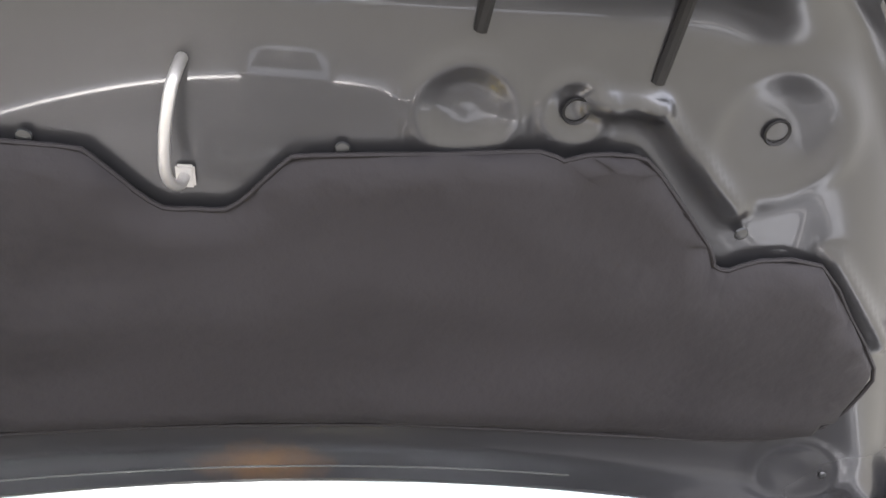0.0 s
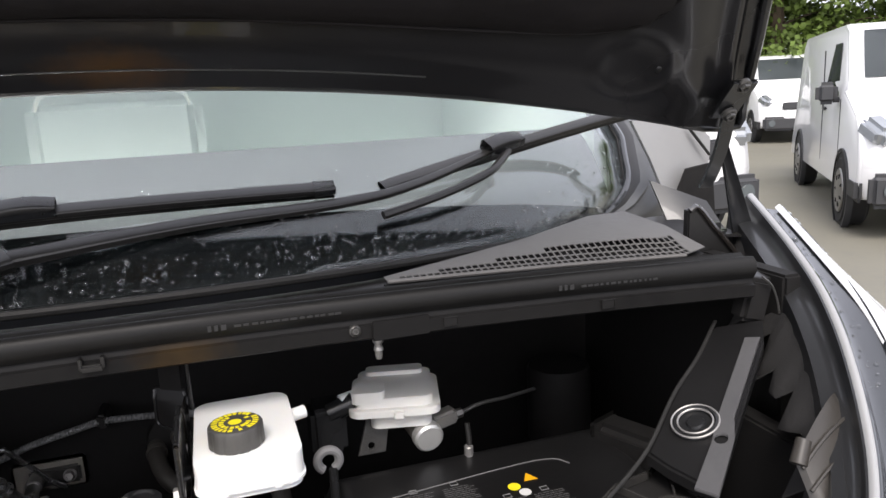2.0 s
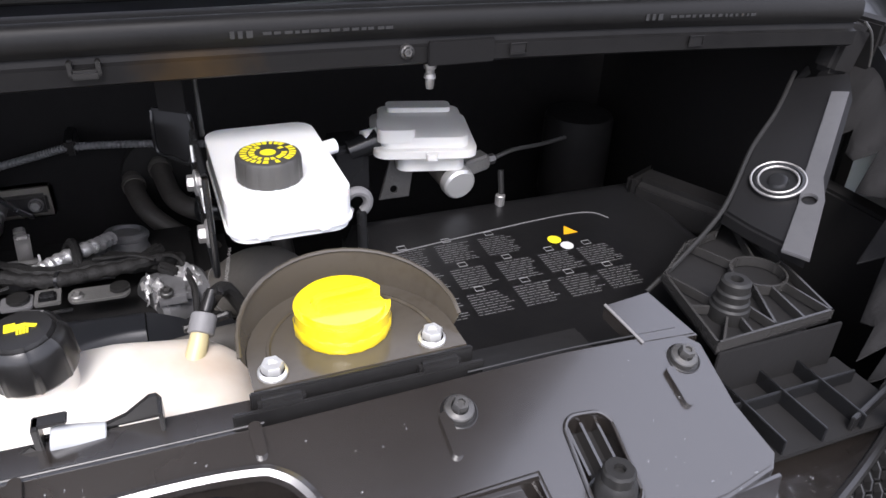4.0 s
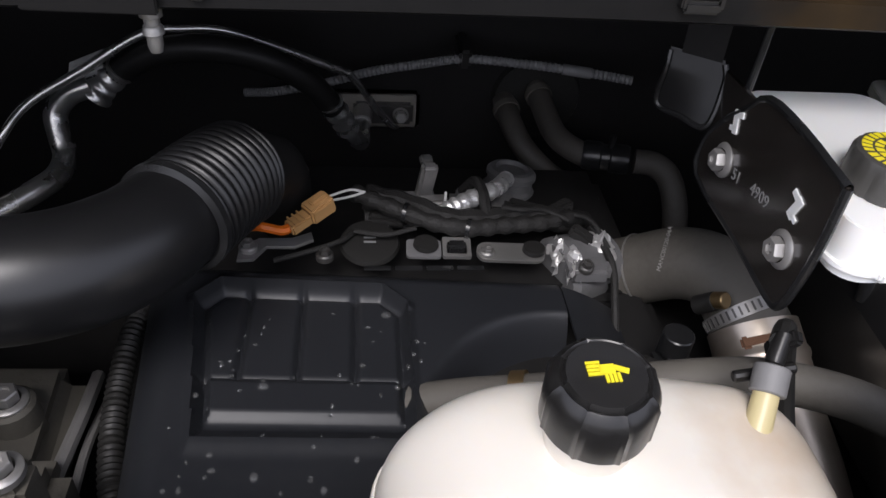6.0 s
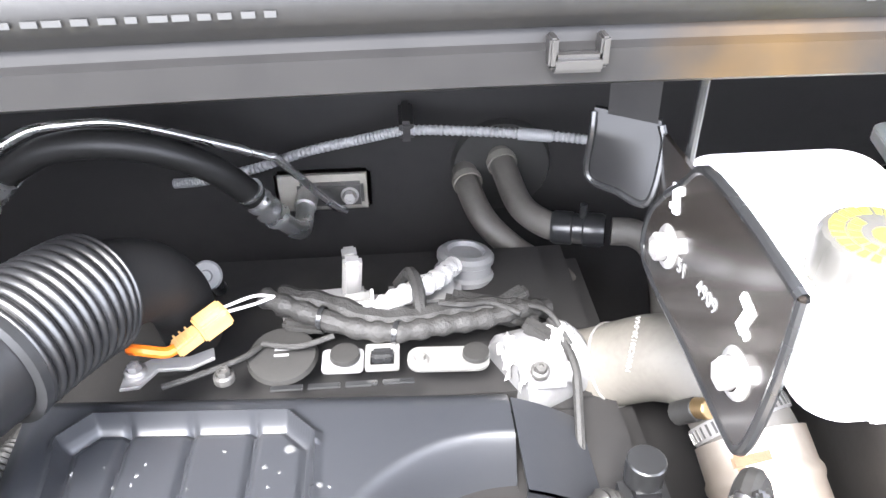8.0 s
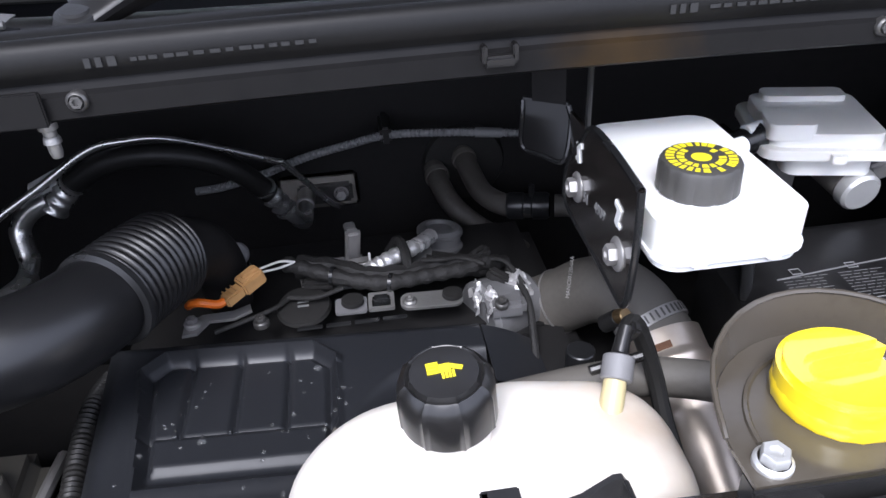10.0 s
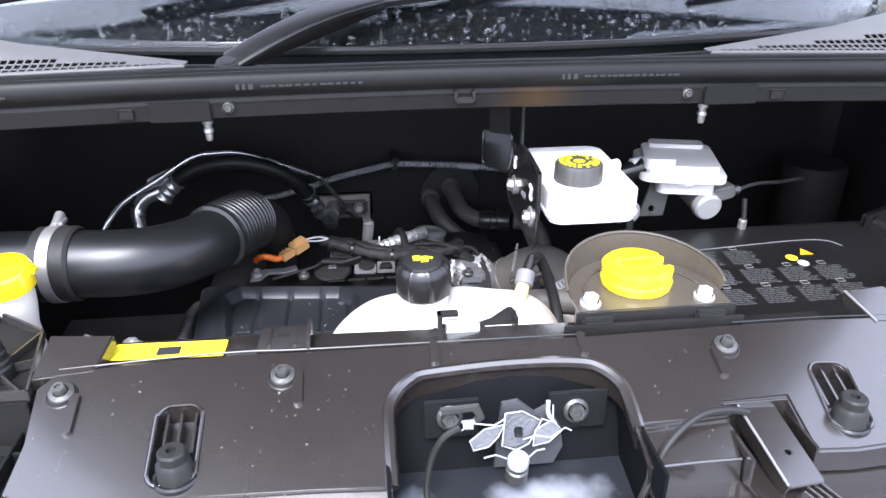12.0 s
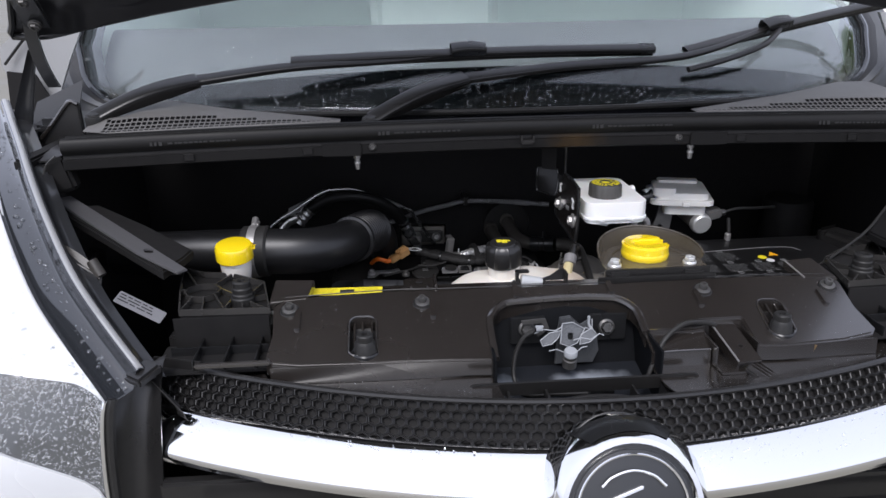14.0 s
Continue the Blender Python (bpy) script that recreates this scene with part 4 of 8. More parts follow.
def headlamp(s):
    t, _ = thing("headlamp", "wet headlamp with clear lens and dark seal beside the grille", "headlamp", group="headlamps")
    part("lens", sheet(bmn(), lambda u, v: lens_f(s, u, v), 30, 20, 0.004, (-s * 0.4, 0.8, -0.4)), LENS, t, "rain-beaded dark glossy lens", 60)
    edge = [flank(s, 1.0, v, 0.003) for v in (0.15, 0.6, 1.2, 2, 3, 4, 4.6, 5.2)]
    part("seal", tube(bmn(), [p + V(-s * 0.001, 0, 0) for p in edge], 0.003, 8, 3), CHROME, t, "bright lens edge")
    part("gasket", tube(bmn(), [p + V(-s * 0.009, 0.006, 0) for p in edge], 0.0065, 8, 3), RUBBER, t, "black rubber gasket")
    b = bmn()
    sheet(b, lambda u, v: flank(s, 1.0, 0.2 + 5.0 * v).lerp(V(s * 0.572, -0.100 - 0.11 * v, 0.972 - 0.24 * v * v), u) + V(0, 0.012 + 0.02 * math.sin(u * 3), 0), 6, 14, 0.004, (0, 1, 0))
    part("surround", b, BLACK, t, "black corner trim")
    part("corner_pad", box(bmn(), (s * 0.592, -0.122, 0.966), (0.034, 0.040, 0.014), 0.004, pose(0, 0, 0, 14, 0, s * 38)), BLACK, t)
    return t


headlamp(-1)
headlamp(1)
# bumper skin under the lamps
for s in (-1, 1):
    b = sheet(bmn(), lambda u, v: flank(s, 0.56 + 0.44 * u, lamp_low(0.56 + 0.44 * u) + 0.06 + (5.9 - lamp_low(0.56 + 0.44 * u)) * v, 0.008), 20, 12, 0.004, (0, 1, 0))
    whole("bumper_corner", b, WINGPAINT, "wet silver-grey bumper corner under the headlamp", "bumper", group="bumper corners")
# ---- scuttle, seal and lip ----
def arc_y(x):
    return 0.312 - 0.105 * x * x


SEALINK = mat("faded_seal_print", (0.022, 0.022, 0.022), 0.6, var=0.3, scale=60, bump=0.0)
sl, _ = thing("bonnet_seal", "black rubber bonnet seal with a row of faint white print", "rubber seal")
def seal_f(u, v):
    x = -0.800 + 1.60 * u
    prof = [(0.030, -0.008), (0.0, -0.010), (-0.006, 0.0), (-0.004, 0.012), (0.002, 0.018), (0.010, 0.017), (0.014, 0.012), (0.018, 0.013), (0.026, 0.019), (0.036, 0.016), (0.044, 0.004)]
    k = v * 10
    i = min(9, int(k))
    t = k - i
    return V(x, arc_y(x) + prof[i][0] + (prof[i + 1][0] - prof[i][0]) * t, 1.196 + prof[i][1] + (prof[i + 1][1] - prof[i][1]) * t)


part("strip", sheet(bmn(), seal_f, 40, 20), SEALRUBBER, sl, sharp=60)
rnd = random.Random(2)
for x0 in (-0.66, -0.272, 0.120, 0.535):
    x = x0
    b = bmn()
    mk = lambda x: Matrix.Translation((x, arc_y(x) - 0.0068, 1.198)) @ pose(0, 0, 0, 80)
    for w, h in ((0.005, 0.007), (0.005, 0.007), (0.007, 0.007)):
        box(b, mk(x) @ V(w / 2, 0, 0), (w * 0.8, 0.0006, h * 0.9))
        x += w + 0.002
    x += 0.006
    for k in range(14):
        w = rnd.uniform(0.003, 0.008)
        box(b, mk(x) @ V(w / 2, 0, 0), (w, 0.0006, 0.0026))
        x += w + rnd.uniform(0.001, 0.004)
    part("print", b, SEALINK, sl)

lp, _ = thing("scuttle_lip", "dark painted steel lip under the bonnet seal with screws and slots", "steel lip")
def lip_f(u, v):
    x = -0.80 + 1.6 * u
    prof = [(0.004, -0.010), (0.001, -0.018), (-0.004, -0.020), (-0.004, -0.035), (0.000, -0.0375), (0.030, -0.039), (0.49, -0.039)]
    k = v * 6
    i = min(5, int(k))
    t = k - i
    return V(x, arc_y(x) + prof[i][0] + (prof[i + 1][0] - prof[i][0]) * t, 1.197 + prof[i][1] + (prof[i + 1][1] - prof[i][1]) * t)


part("lip", sheet(bmn(), lip_f, 40, 12), LIPPAINT, lp, sharp=40)
for s in (-1, 1):
    x = s * 0.283
    y = arc_y(x) - 0.005
    hexbolt("screw", lp, (x, y, 1.1735), (0, -1, 0.1), 0.0048, 0.003, 0.0072, BOLT)
    part("tab_plate", box(bmn(), (s * 0.338, arc_y(0.338) - 0.006, 1.1715), (0.070, 0.004, 0.024), 0.001), LIPPAINT, lp)
    for q in (0.398, 0.60):
        b = box(bmn(), (s * q, arc_y(q) - 0.0052, 1.172), (0.016, 0.002, 0.009))
        part("slot", b, DARK, lp, "square slot")
        part("slot_edge", tube(bmn(), [V(s * q + dx, arc_y(q) - 0.0066, 1.172 + dz) for dx, dz in ((-0.0085, -0.0052), (0.0085, -0.0052), (0.0085, 0.0052), (-0.0085, 0.0052), (-0.0085, -0.0052))], 0.0010, 4, 1, cap=False), DARK, lp)
    b = bmn()
    xx = s * 0.312
    lathe(b, [(0.0, 0.0), (0.0035, 0.0), (0.0045, 0.004), (0.0045, 0.010), (0.0062, 0.011), (0.0055, 0.015), (0.0045, 0.016), (0.0045, 0.020), (0.0065, 0.021), (0.0065, 0.026), (0, 0.026)], pose(xx, 0.311, 1.131), 14)
    part("peg", b, ALU, lp, "pale metal peg")
b = bmn()
for dx in (-0.011, 0.011):
    box(b, (dx, 0.306, 1.178), (0.004, 0.010, 0.013), 0.001)
box(b, (0, 0.304, 1.173), (0.024, 0.008, 0.008), 0.002)
part("cable_clip", b, BLACK, lp)
for s in (-1, 1):
    part("corner_bracket", box(bmn(), (s * 0.815, 0.265, 1.150), (0.040, 0.030, 0.060), 0.006, pose(0, 0, 0, 0, s * 14, 0)), DARK, lp)
    part("bracket_edge", tube(bmn(), [V(s * 0.812, 0.243, 1.186), V(s * 0.828, 0.243, 1.172), V(s * 0.838, 0.243, 1.150), V(s * 0.842, 0.243, 1.132)], 0.0016, 6, 4), BOLT, lp, "narrow bright edge")

def base_y(x):
    return 0.425 + 0.135 * (x / 0.90) ** 2 + 0.165 * (x / 0.90) ** 4


sc, _ = thing("windscreen_scuttle", "black plastic scuttle panel between bonnet seal and windscreen", "scuttle panel")
def scut_f(u, v):
    x = -0.86 + 1.72 * u
    y0, y1 = arc_y(x) + 0.040, base_y(x) + 0.012
    return V(x, y0 + (y1 - y0) * v, 1.172 + 0.020 * v + 0.005 * math.sin(v * math.pi * 3))


part("panel", sheet(bmn(), scut_f, 40, 18, 0.003, (0, 0, -1)), BLACK, sc, sharp=70)
part("pivot_cover", lathe(bmn(), [(0.055, 0), (0.052, 0.008), (0.035, 0.014), (0, 0.016)], pose(0.235, 0.375, 1.186, 0, 0, 0) @ Matrix.Diagonal((1, 0.55, 1, 1)), 28), BLACK, sc)


def vent(s):
    t, _ = thing("air_intake_vent", "grey-black plastic air intake vent with rows of small square holes", "vent", group="air intake vents")
    front = lambda x: float(np.interp(x, [0.343, 0.47, 0.60, 0.748, 0.80], [0.376, 0.362, 0.344, 0.318, 0.345]))
    def zf(x, y):
        x = abs(x)
        rise = float(np.interp(x, [0.343, 0.56, 0.715, 0.78, 0.80], [0.001, 0.018, 0.034, 0.030, 0.016]))
        return 1.205 + rise * smooth(0.0, 1.0, (y - front(x)) / (0.425 - front(x)))
    body = [(0.343, 0.376), (0.47, 0.362), (0.60, 0.344), (0.748, 0.318), (0.800, 0.345), (0.800, 0.440), (0.775, 0.515), (0.70, 0.500), (0.56, 0.448), (0.343, 0.398)]
    holes = []
    n = 44
    for i in range(n):
        x = 0.365 + 0.395 * i / (n - 1)
        lo = front(x) + 0.003
        rows = 1 + int((x - 0.345) / 0.075)
        for r in range(min(4, rows)):
            y = lo + 0.0064 + r * 0.0120
            holes.append([(x - 0.0036, y - 0.0050), (x + 0.0036, y - 0.0050), (x + 0.0036, y + 0.0050), (x - 0.0036, y + 0.0050)])
    P = [(s * x, y) for x, y in body]
    hs = [[(s * x, y) for x, y in h] for h in holes]
    part("grille_plate", plate(bmn(), P if s > 0 else P[::-1], 0.0012, Matrix.Translation((0, 0, 0.004)), holes=hs, zf=lambda x, y: zf(x, y)), VENTGREY, t)
    part("dark_duct", plate(bmn(), [(s * x, y) for x, y in (body if s > 0 else body[::-1])], 0.002, Matrix.Translation((0, 0, -0.006)), zf=zf), DARK, t)
    part("front_edge", tube(bmn(), [V(s * x, y - 0.002, zf(x, y) + 0.003) for x, y in body[:4]], 0.003, 8, 4), VENTGREY, t)
    return t


vent(-1)
vent(1)


# ---- windscreen, pillars, cabin ----
def glass_f(u, v, d=0.0):
    k = 2 * u - 1
    x = k * float(np.interp(v, [0, 0.03, 0.08, 0.2, 0.5, 1], [0.83, 0.89, 0.945, 0.985, 0.98, 0.93]))
    y = base_y(0.90 * k) + 0.80 * v
    return V(x, y, 1.210 - 0.030 * k ** 4 + 0.56 * v + 0.05 * math.sin(v * math.pi)) + V(0, d * 0.57, d * -0.82)


ws, _ = thing("windscreen", "rain-spotted tinted windscreen with a black printed border", "windscreen")
g = part("glass", sheet(bmn(), glass_f, 32, 40, 0.005, (0, 0.57, -0.82)), GLASS, ws, sharp=80)
g.visible_shadow = False
part("border", sheet(bmn(), lambda u, v: glass_f(u, 0.115 * v * (1 - 0.72 * abs(2 * u - 1) ** 2), 0.007), 32, 2, 0.001, (0, 0.57, -0.82)), FRIT, ws, "black printed border", 80)
for s in (0, 1):
    part("border", sheet(bmn(), lambda u, v: glass_f(abs(s - 0.036 * u), v, 0.0075), 2, 40, 0.001, (0, 0.57, -0.82)), FRIT, ws, "", 80)
part("gasket", tube(bmn(), [glass_f(i / 24, 0) + V(0, -0.004, 0.002) for i in range(25)], 0.006, 8, 2), RUBBER, ws)


PILLARPAINT = mat("wet_grey_body_paint", (0.085, 0.088, 0.092), 0.42, metal=0.25, var=0.2, scale=6, bump=0.03, coat=0.15, dust=0.05)


def pillar(s):
    t, _ = thing("windscreen_pillar", "dark grey painted windscreen pillar with a rubber trim", "pillar", kind="structure")
    def f(u, v):
        g0 = glass_f(1 if s > 0 else 0, u)
        prof = [(0.026, 0.004), (0.034, 0.010), (0.080, 0.010), (0.125, -0.020), (0.140, -0.36)]
        k = v * 4
        i = min(3, int(k))
        return g0 + V(s * (prof[i][0] + (prof[i + 1][0] - prof[i][0]) * (k - i)), 0.25 * prof[i][0], prof[i][1] + (prof[i + 1][1] - prof[i][1]) * (k - i))
    part("skin", sheet(bmn(), f, 40, 12, 0.004, (0, 0.5, -0.8)), PILLARPAINT, t, sharp=50)
    def f2(u, v):
        return glass_f(1 if s > 0 else 0, u) + V(s * (-0.004 + 0.052 * v), 0.010 * v, 0.008 + 0.006 * math.sin(v * math.pi))
    part("black_trim", sheet(bmn(), f2, 40, 4, 0.003, (0, 0.5, -0.8)), PILLARMAT, t, "satin black trim strip", 50)
    part("trim", tube(bmn(), [glass_f(1 if s > 0 else 0, i / 30) + V(s * 0.004, -0.004, 0.008) for i in range(31)], 0.0075, 8, 2), GROOVE, t, "glossy bead")
    b = bmn()
    sheet(b, lambda u, v: V(s * (0.80 + 0.150 * u), 0.62 - 0.04 * u - 0.14 * v, 1.190 + 0.020 * math.sin(u * 2.2) - 0.012 * v), 6, 4, 0.004, (0, 0, -1))
    part("corner_panel", b, BLACK, t)
    part("inner_gusset", box(bmn(), (s * 0.955, 0.700, 1.05), (0.17, 0.012, 0.20), 0.004), PILLARMAT, t, "black inner gusset")
    # painted cowl side between the glass and the hinge
    cowl = [(0.908, 1.372), (0.945, 1.300), (0.975, 1.235), (0.985, 1.150), (1.060, 1.150), (1.100, 1.296), (1.100, 1.330), (1.037, 1.372)]
    mc2 = Matrix(((s, 0, 0, 0), (0, 0, -1, 0.715), (0, 1, 0, 0), (0, 0, 0, 1)))
    part("cowl_side", plate(bmn(), cowl, 0.010, mc2, zf=lambda x, z: 0.012 - 1.6 * (x - 0.97) ** 2), SHADEDSILVER, t, "silver cowl side darkened in colour for shade, with a wet stain")
    part("inner_panel", plate(bmn(), [(0.955, 1.140), (1.085, 1.140), (1.072, 1.284), (1.015, 1.276), (0.972, 1.180), (0.955, 1.165)], 0.008, mc2 @ Matrix.Translation((0, 0, 0.030))), DARK, t, "black inner panel")
    part("shut_line", tube(bmn(), [V(s * 1.030, 0.700, 1.350), V(s * 1.062, 0.708, 1.320), V(s * 1.085, 0.712, 1.297)], 0.003, 6, 4), RUBBER, t, "dark shut line")
    return t


pillar(-1)
pillar(1)
b = bmn()
sheet(b, lambda u, v: V(-0.93 + 1.86 * u, (base_y(-0.90 + 1.80 * u) + 0.09) * (1 - min(1, v * 1.25)) + 1.0 * min(1, v * 1.25) + 0.16 * max(0, v - 0.8), 1.19 + 0.16 * math.sin(min(1, v * 1.25) * 1.57) - 0.5 * max(0, v - 0.8)), 24, 20, 0.02, (0, 0, -1))
whole("dashboard", b, DASH, "grey dashboard top behind the windscreen", "dashboard")
b = bmn()
box(b, (0, 2.05, 1.15), (1.92, 0.03, 1.5))
box(b, (0, 1.75, 1.86), (1.94, 1.0, 0.03), 0.01)
for s in (-1, 1):
    box(b, (s * 0.975, 1.65, 1.25), (0.03, 1.4, 1.25))
box(b, (0, 1.6, 0.62), (1.92, 1.5, 0.03))
whole("cabin_lining", b, CABIN, "pale grey-green cabin lining behind the windscreen", "cabin lining", kind="structure")
swm = pose(-0.36, 1.16, 1.12, 62, 0, 0)
stw, _ = thing("steering_wheel", "dark steering wheel behind the windscreen", "steering wheel")
part("rim", tube(bmn(), [swm @ V(0.185 * math.cos(radians(15 * i)), 0.185 * math.sin(radians(15 * i)), 0) for i in range(25)], 0.015, 10, 2, cap=False), DASH, stw)
part("hub", box(bmn(), swm @ V(0, -0.01, -0.02), (0.15, 0.11, 0.05), 0.02, swm.to_3x3().to_4x4()), DASH, stw)
for a in (0, 180, 270):
    part("spoke", box(bmn(), swm @ V(0.12 * math.cos(radians(a)), 0.12 * math.sin(radians(a)), -0.01), (0.12, 0.035, 0.02), 0.006, swm.to_3x3().to_4x4() @ Matrix.Rotation(radians(a), 4, "Z")), DASH, stw)
# added block with a pale tube, standing in for a reflected arc in the windscreen
bs_, _ = thing("arc_carrier", "pale block added behind the glass to carry a reflected arc", "seat")
part("backing_block", box(bmn(), (-0.075, 1.66, 1.045), (0.44, 0.11, 0.88), 0.04, None, 3), mat("grey_arc_backing", (0.56, 0.62, 0.605), 0.9, var=0.1, scale=20, bump=0.2), bs_)
part("reflected_arc", tube(bmn(), [V(-0.262, 1.600, 1.445), V(-0.245, 1.600, 1.478), V(-0.20, 1.600, 1.488), V(-0.07, 1.600, 1.490), V(0.05, 1.600, 1.488), V(0.098, 1.600, 1.478), V(0.115, 1.600, 1.445)], 0.005, 8, 4), WHITE, bs_, "pale arc standing in for a reflection in the glass")


# ---- body of the van behind the bay ----
cs_, _ = thing("cab_shell", "silver-grey body shell of the van behind the engine bay", "van body", kind="structure")
def roof_f(u, v):
    k = 2 * u - 1
    y = 1.24 + 0.28 * k * k * (1 - v) + 3.2 * v
    return V(0.93 * k * (1 + 0.02 * min(1, 6 * v)), y, 1.772 + 0.17 * min(1, 5 * v) ** 0.5 - 0.07 * k ** 4 - 0.05 * max(0, v - 0.9) * 10 * 0.3)


part("roof", sheet(bmn(), roof_f, 20, 24, 0.02, (0, 0, -1)), WINGPAINT, cs_, sharp=60)
for s in (-1, 1):
    X = s * 1.0
    part("side_panel", box(bmn(), (X, 2.68, 0.86), (0.03, 3.48, 0.80), 0.012), WINGPAINT, cs_)
    part("load_side", box(bmn(), (s * 0.985, 3.22, 1.55), (0.03, 2.40, 0.62), 0.012), WINGPAINT, cs_)
    part("window_bar", box(bmn(), (s * 0.985, 1.30, 1.46), (0.03, 0.05, 0.46), 0.008, pose(0, 0, 0, -38)), PILLARMAT, cs_)
    g2 = part("side_window", box(bmn(), (s * 0.985, 1.68, 1.52), (0.005, 0.72, 0.50)), GLASS, cs_)
    g2.visible_shadow = False
    part("sill", box(bmn(), (s * 0.97, 2.56, 0.42), (0.06, 3.7, 0.10), 0.02), BUMPER, cs_)
    part("side_moulding", box(bmn(), (s * 1.018, 2.4, 0.72), (0.02, 3.0, 0.08), 0.008), BUMPER, cs_)
    for wy in (0.46, 3.50):
        w = part("wheel", lathe(bmn(), [(0.20, -0.09), (0.30, -0.10), (0.33, -0.07), (0.33, 0.07), (0.30, 0.10), (0.21, 0.09)], pose(s * 0.93, wy, 0.33, 0, 90, 0), 36), TYRE, cs_, "black tyre")
        part("hub_cap", lathe(bmn(), [(0.215, 0.0), (0.20, s * 0.012), (0.08, s * 0.016), (0, s * 0.025)], pose(s * 1.02, wy, 0.33, 0, 90, 0), 36), ALU, w, "silver hub cap")
part("rear_panel", box(bmn(), (0, 4.42, 1.15), (1.97, 0.03, 1.40), 0.012), WINGPAINT, cs_)


# ---- wipers ----
def wiper(piv, knee, mids, clip, b0, b1, label, strut=()):
    t, _ = thing("wiper", label, "windscreen wiper", group="windscreen wipers")
    P, K, C, A, E = (V(*p) for p in (piv, knee, clip, b0, b1))
    b = lathe(bmn(), [(0.018, -0.02), (0.018, 0.004), (0.015, 0.010), (0.011, 0.011), (0.010, 0.013), (0, 0.014)], along(P, P + V(0, -0.25, 1)), 24)
    part("pivot_cap", b, RUBBER, t)
    def bar(b, p, q, w0, w1, h0, h1, n=8, lift=0.0):
        d = (q - p).normalized()
        up = V(0, -0.5, 0.85)
        up = (up - d * up.dot(d)).normalized()
        sd = d.cross(up)
        def f(u, v):
            c = p + (q - p) * u + up * lift * math.sin(u * math.pi)
            w, h = w0 + (w1 - w0) * u, h0 + (h1 - h0) * u
            a = v * 2 * math.pi
            ca, sa = math.cos(a), math.sin(a)
            return c + sd * w * math.copysign(abs(ca) ** 0.45, ca) + up * h * math.copysign(abs(sa) ** 0.45, sa)
        sheet(b, f, n, 16)
        bmesh.ops.holes_fill(b, edges=b.edges[:], sides=0)
        return b
    part("arm_root", bar(bmn(), P + V(0, 0, 0.006), K, 0.016, 0.017, 0.006, 0.010, 10, 0.012), BLACK, t)
    line = spline([K, *[V(*q) for q in mids], C], 6)
    def arm_f(u, v):
        k = u * (len(line) - 1)
        i = min(len(line) - 2, int(k))
        c = line[i].lerp(line[i + 1], k - i)
        w, h = 0.012 - 0.006 * u, 0.007 - 0.003 * u
        a = v * 2 * math.pi
        ca, sa = math.cos(a), math.sin(a)
        return c + V(0, 0.83, 0.55) * w * math.copysign(abs(ca) ** 0.45, ca) + V(0, -0.55, 0.83) * h * math.copysign(abs(sa) ** 0.45, sa)
    part("arm", sheet(bmn(), arm_f, 24, 16), BLACK, t)
    d = (E - A).normalized()
    up = V(0, -0.55, 0.83)
    A, E = A + up * 0.008, E + up * 0.008
    part("blade", bar(bmn(), A, E, 0.011, 0.011, 0.006, 0.006, 14, 0.006), BLACK, t)
    part("squeegee", bar(bmn(), A - up * 0.012, E - up * 0.012, 0.003, 0.003, 0.008, 0.008, 14, 0.006), RUBBER, t)
    part("clip", bar(bmn(), C - d * 0.036 + up * 0.006, C + d * 0.036 + up * 0.006, 0.015, 0.013, 0.010, 0.009, 6, 0.004), SMOOTH, t, "smooth black clip")
    if strut:
        part("strut", tube(bmn(), [V(*q) for q in strut], 0.0065, 10, 6), BLACK, t, "lower strut of the arm")
    part("end_cap", bar(bmn(), E - d * 0.03, E, 0.0125, 0.0115, 0.0075, 0.007, 4), SMOOTH, t)
    return t


wiper((-0.790, 0.385, 1.222), (-0.621, 0.479, 1.278), [(-0.435, 0.49, 1.299), (-0.235, 0.505, 1.306)], (-0.085, 0.520, 1.318), (-0.440, 0.505, 1.302), (0.312, 0.551, 1.308), "wet black windscreen wiper lying across the middle of the glass")
wiper((-0.285, 0.355, 1.208), (-0.098, 0.457, 1.272), [(0.110, 0.50, 1.287), (0.385, 0.54, 1.299)], (0.600, 0.600, 1.352), (0.385, 0.563, 1.300), (1.02, 0.760, 1.400), "wet black windscreen wiper reaching under the bonnet's corner", ((0.372, 0.500, 1.274), (0.466, 0.522, 1.292), (0.551, 0.553, 1.314), (0.585, 0.575, 1.330), (0.606, 0.592, 1.345)))


# ---- bonnet ----
def S(x, s, d=0.0):
    """A place on the underside of the open bonnet: x across, s up from its rear edge, d metres out of the surface towards the engine."""
    c = max(0, 1 - (x / 0.87) ** 2) * (1 - 0.5 * s)
    curl = 3.2 * max(0, s - 0.60) ** 2
    return V(x, 0.44 - 0.70 * s + 0.02 * c - d * 0.714 - curl * 0.55, 1.365 + 0.714 * s + 0.098 * c - d * 0.70 - curl * 0.9)


def bw(s):
    return np.interp(s, [0, 0.12, 0.25, 0.40, 0.52, 0.64, 0.72, 0.78], [0.932, 0.884, 0.832, 0.768, 0.704, 0.612, 0.52, 0.40])


bn, _ = thing("bonnet", "open dark bonnet seen from below with felt insulation and steel frame", "bonnet")
part("outer_skin", sheet(bmn(), lambda u, v: S((2 * u - 1) * bw(0.78 * v), 0.78 * v, -0.012 - 0.012 * (1 - abs(2 * u - 1) ** 8)), 30, 20, 0.002, (0, 0.7, 0.7)), BODYDARK, bn, "wet dark grey outer skin", 60)


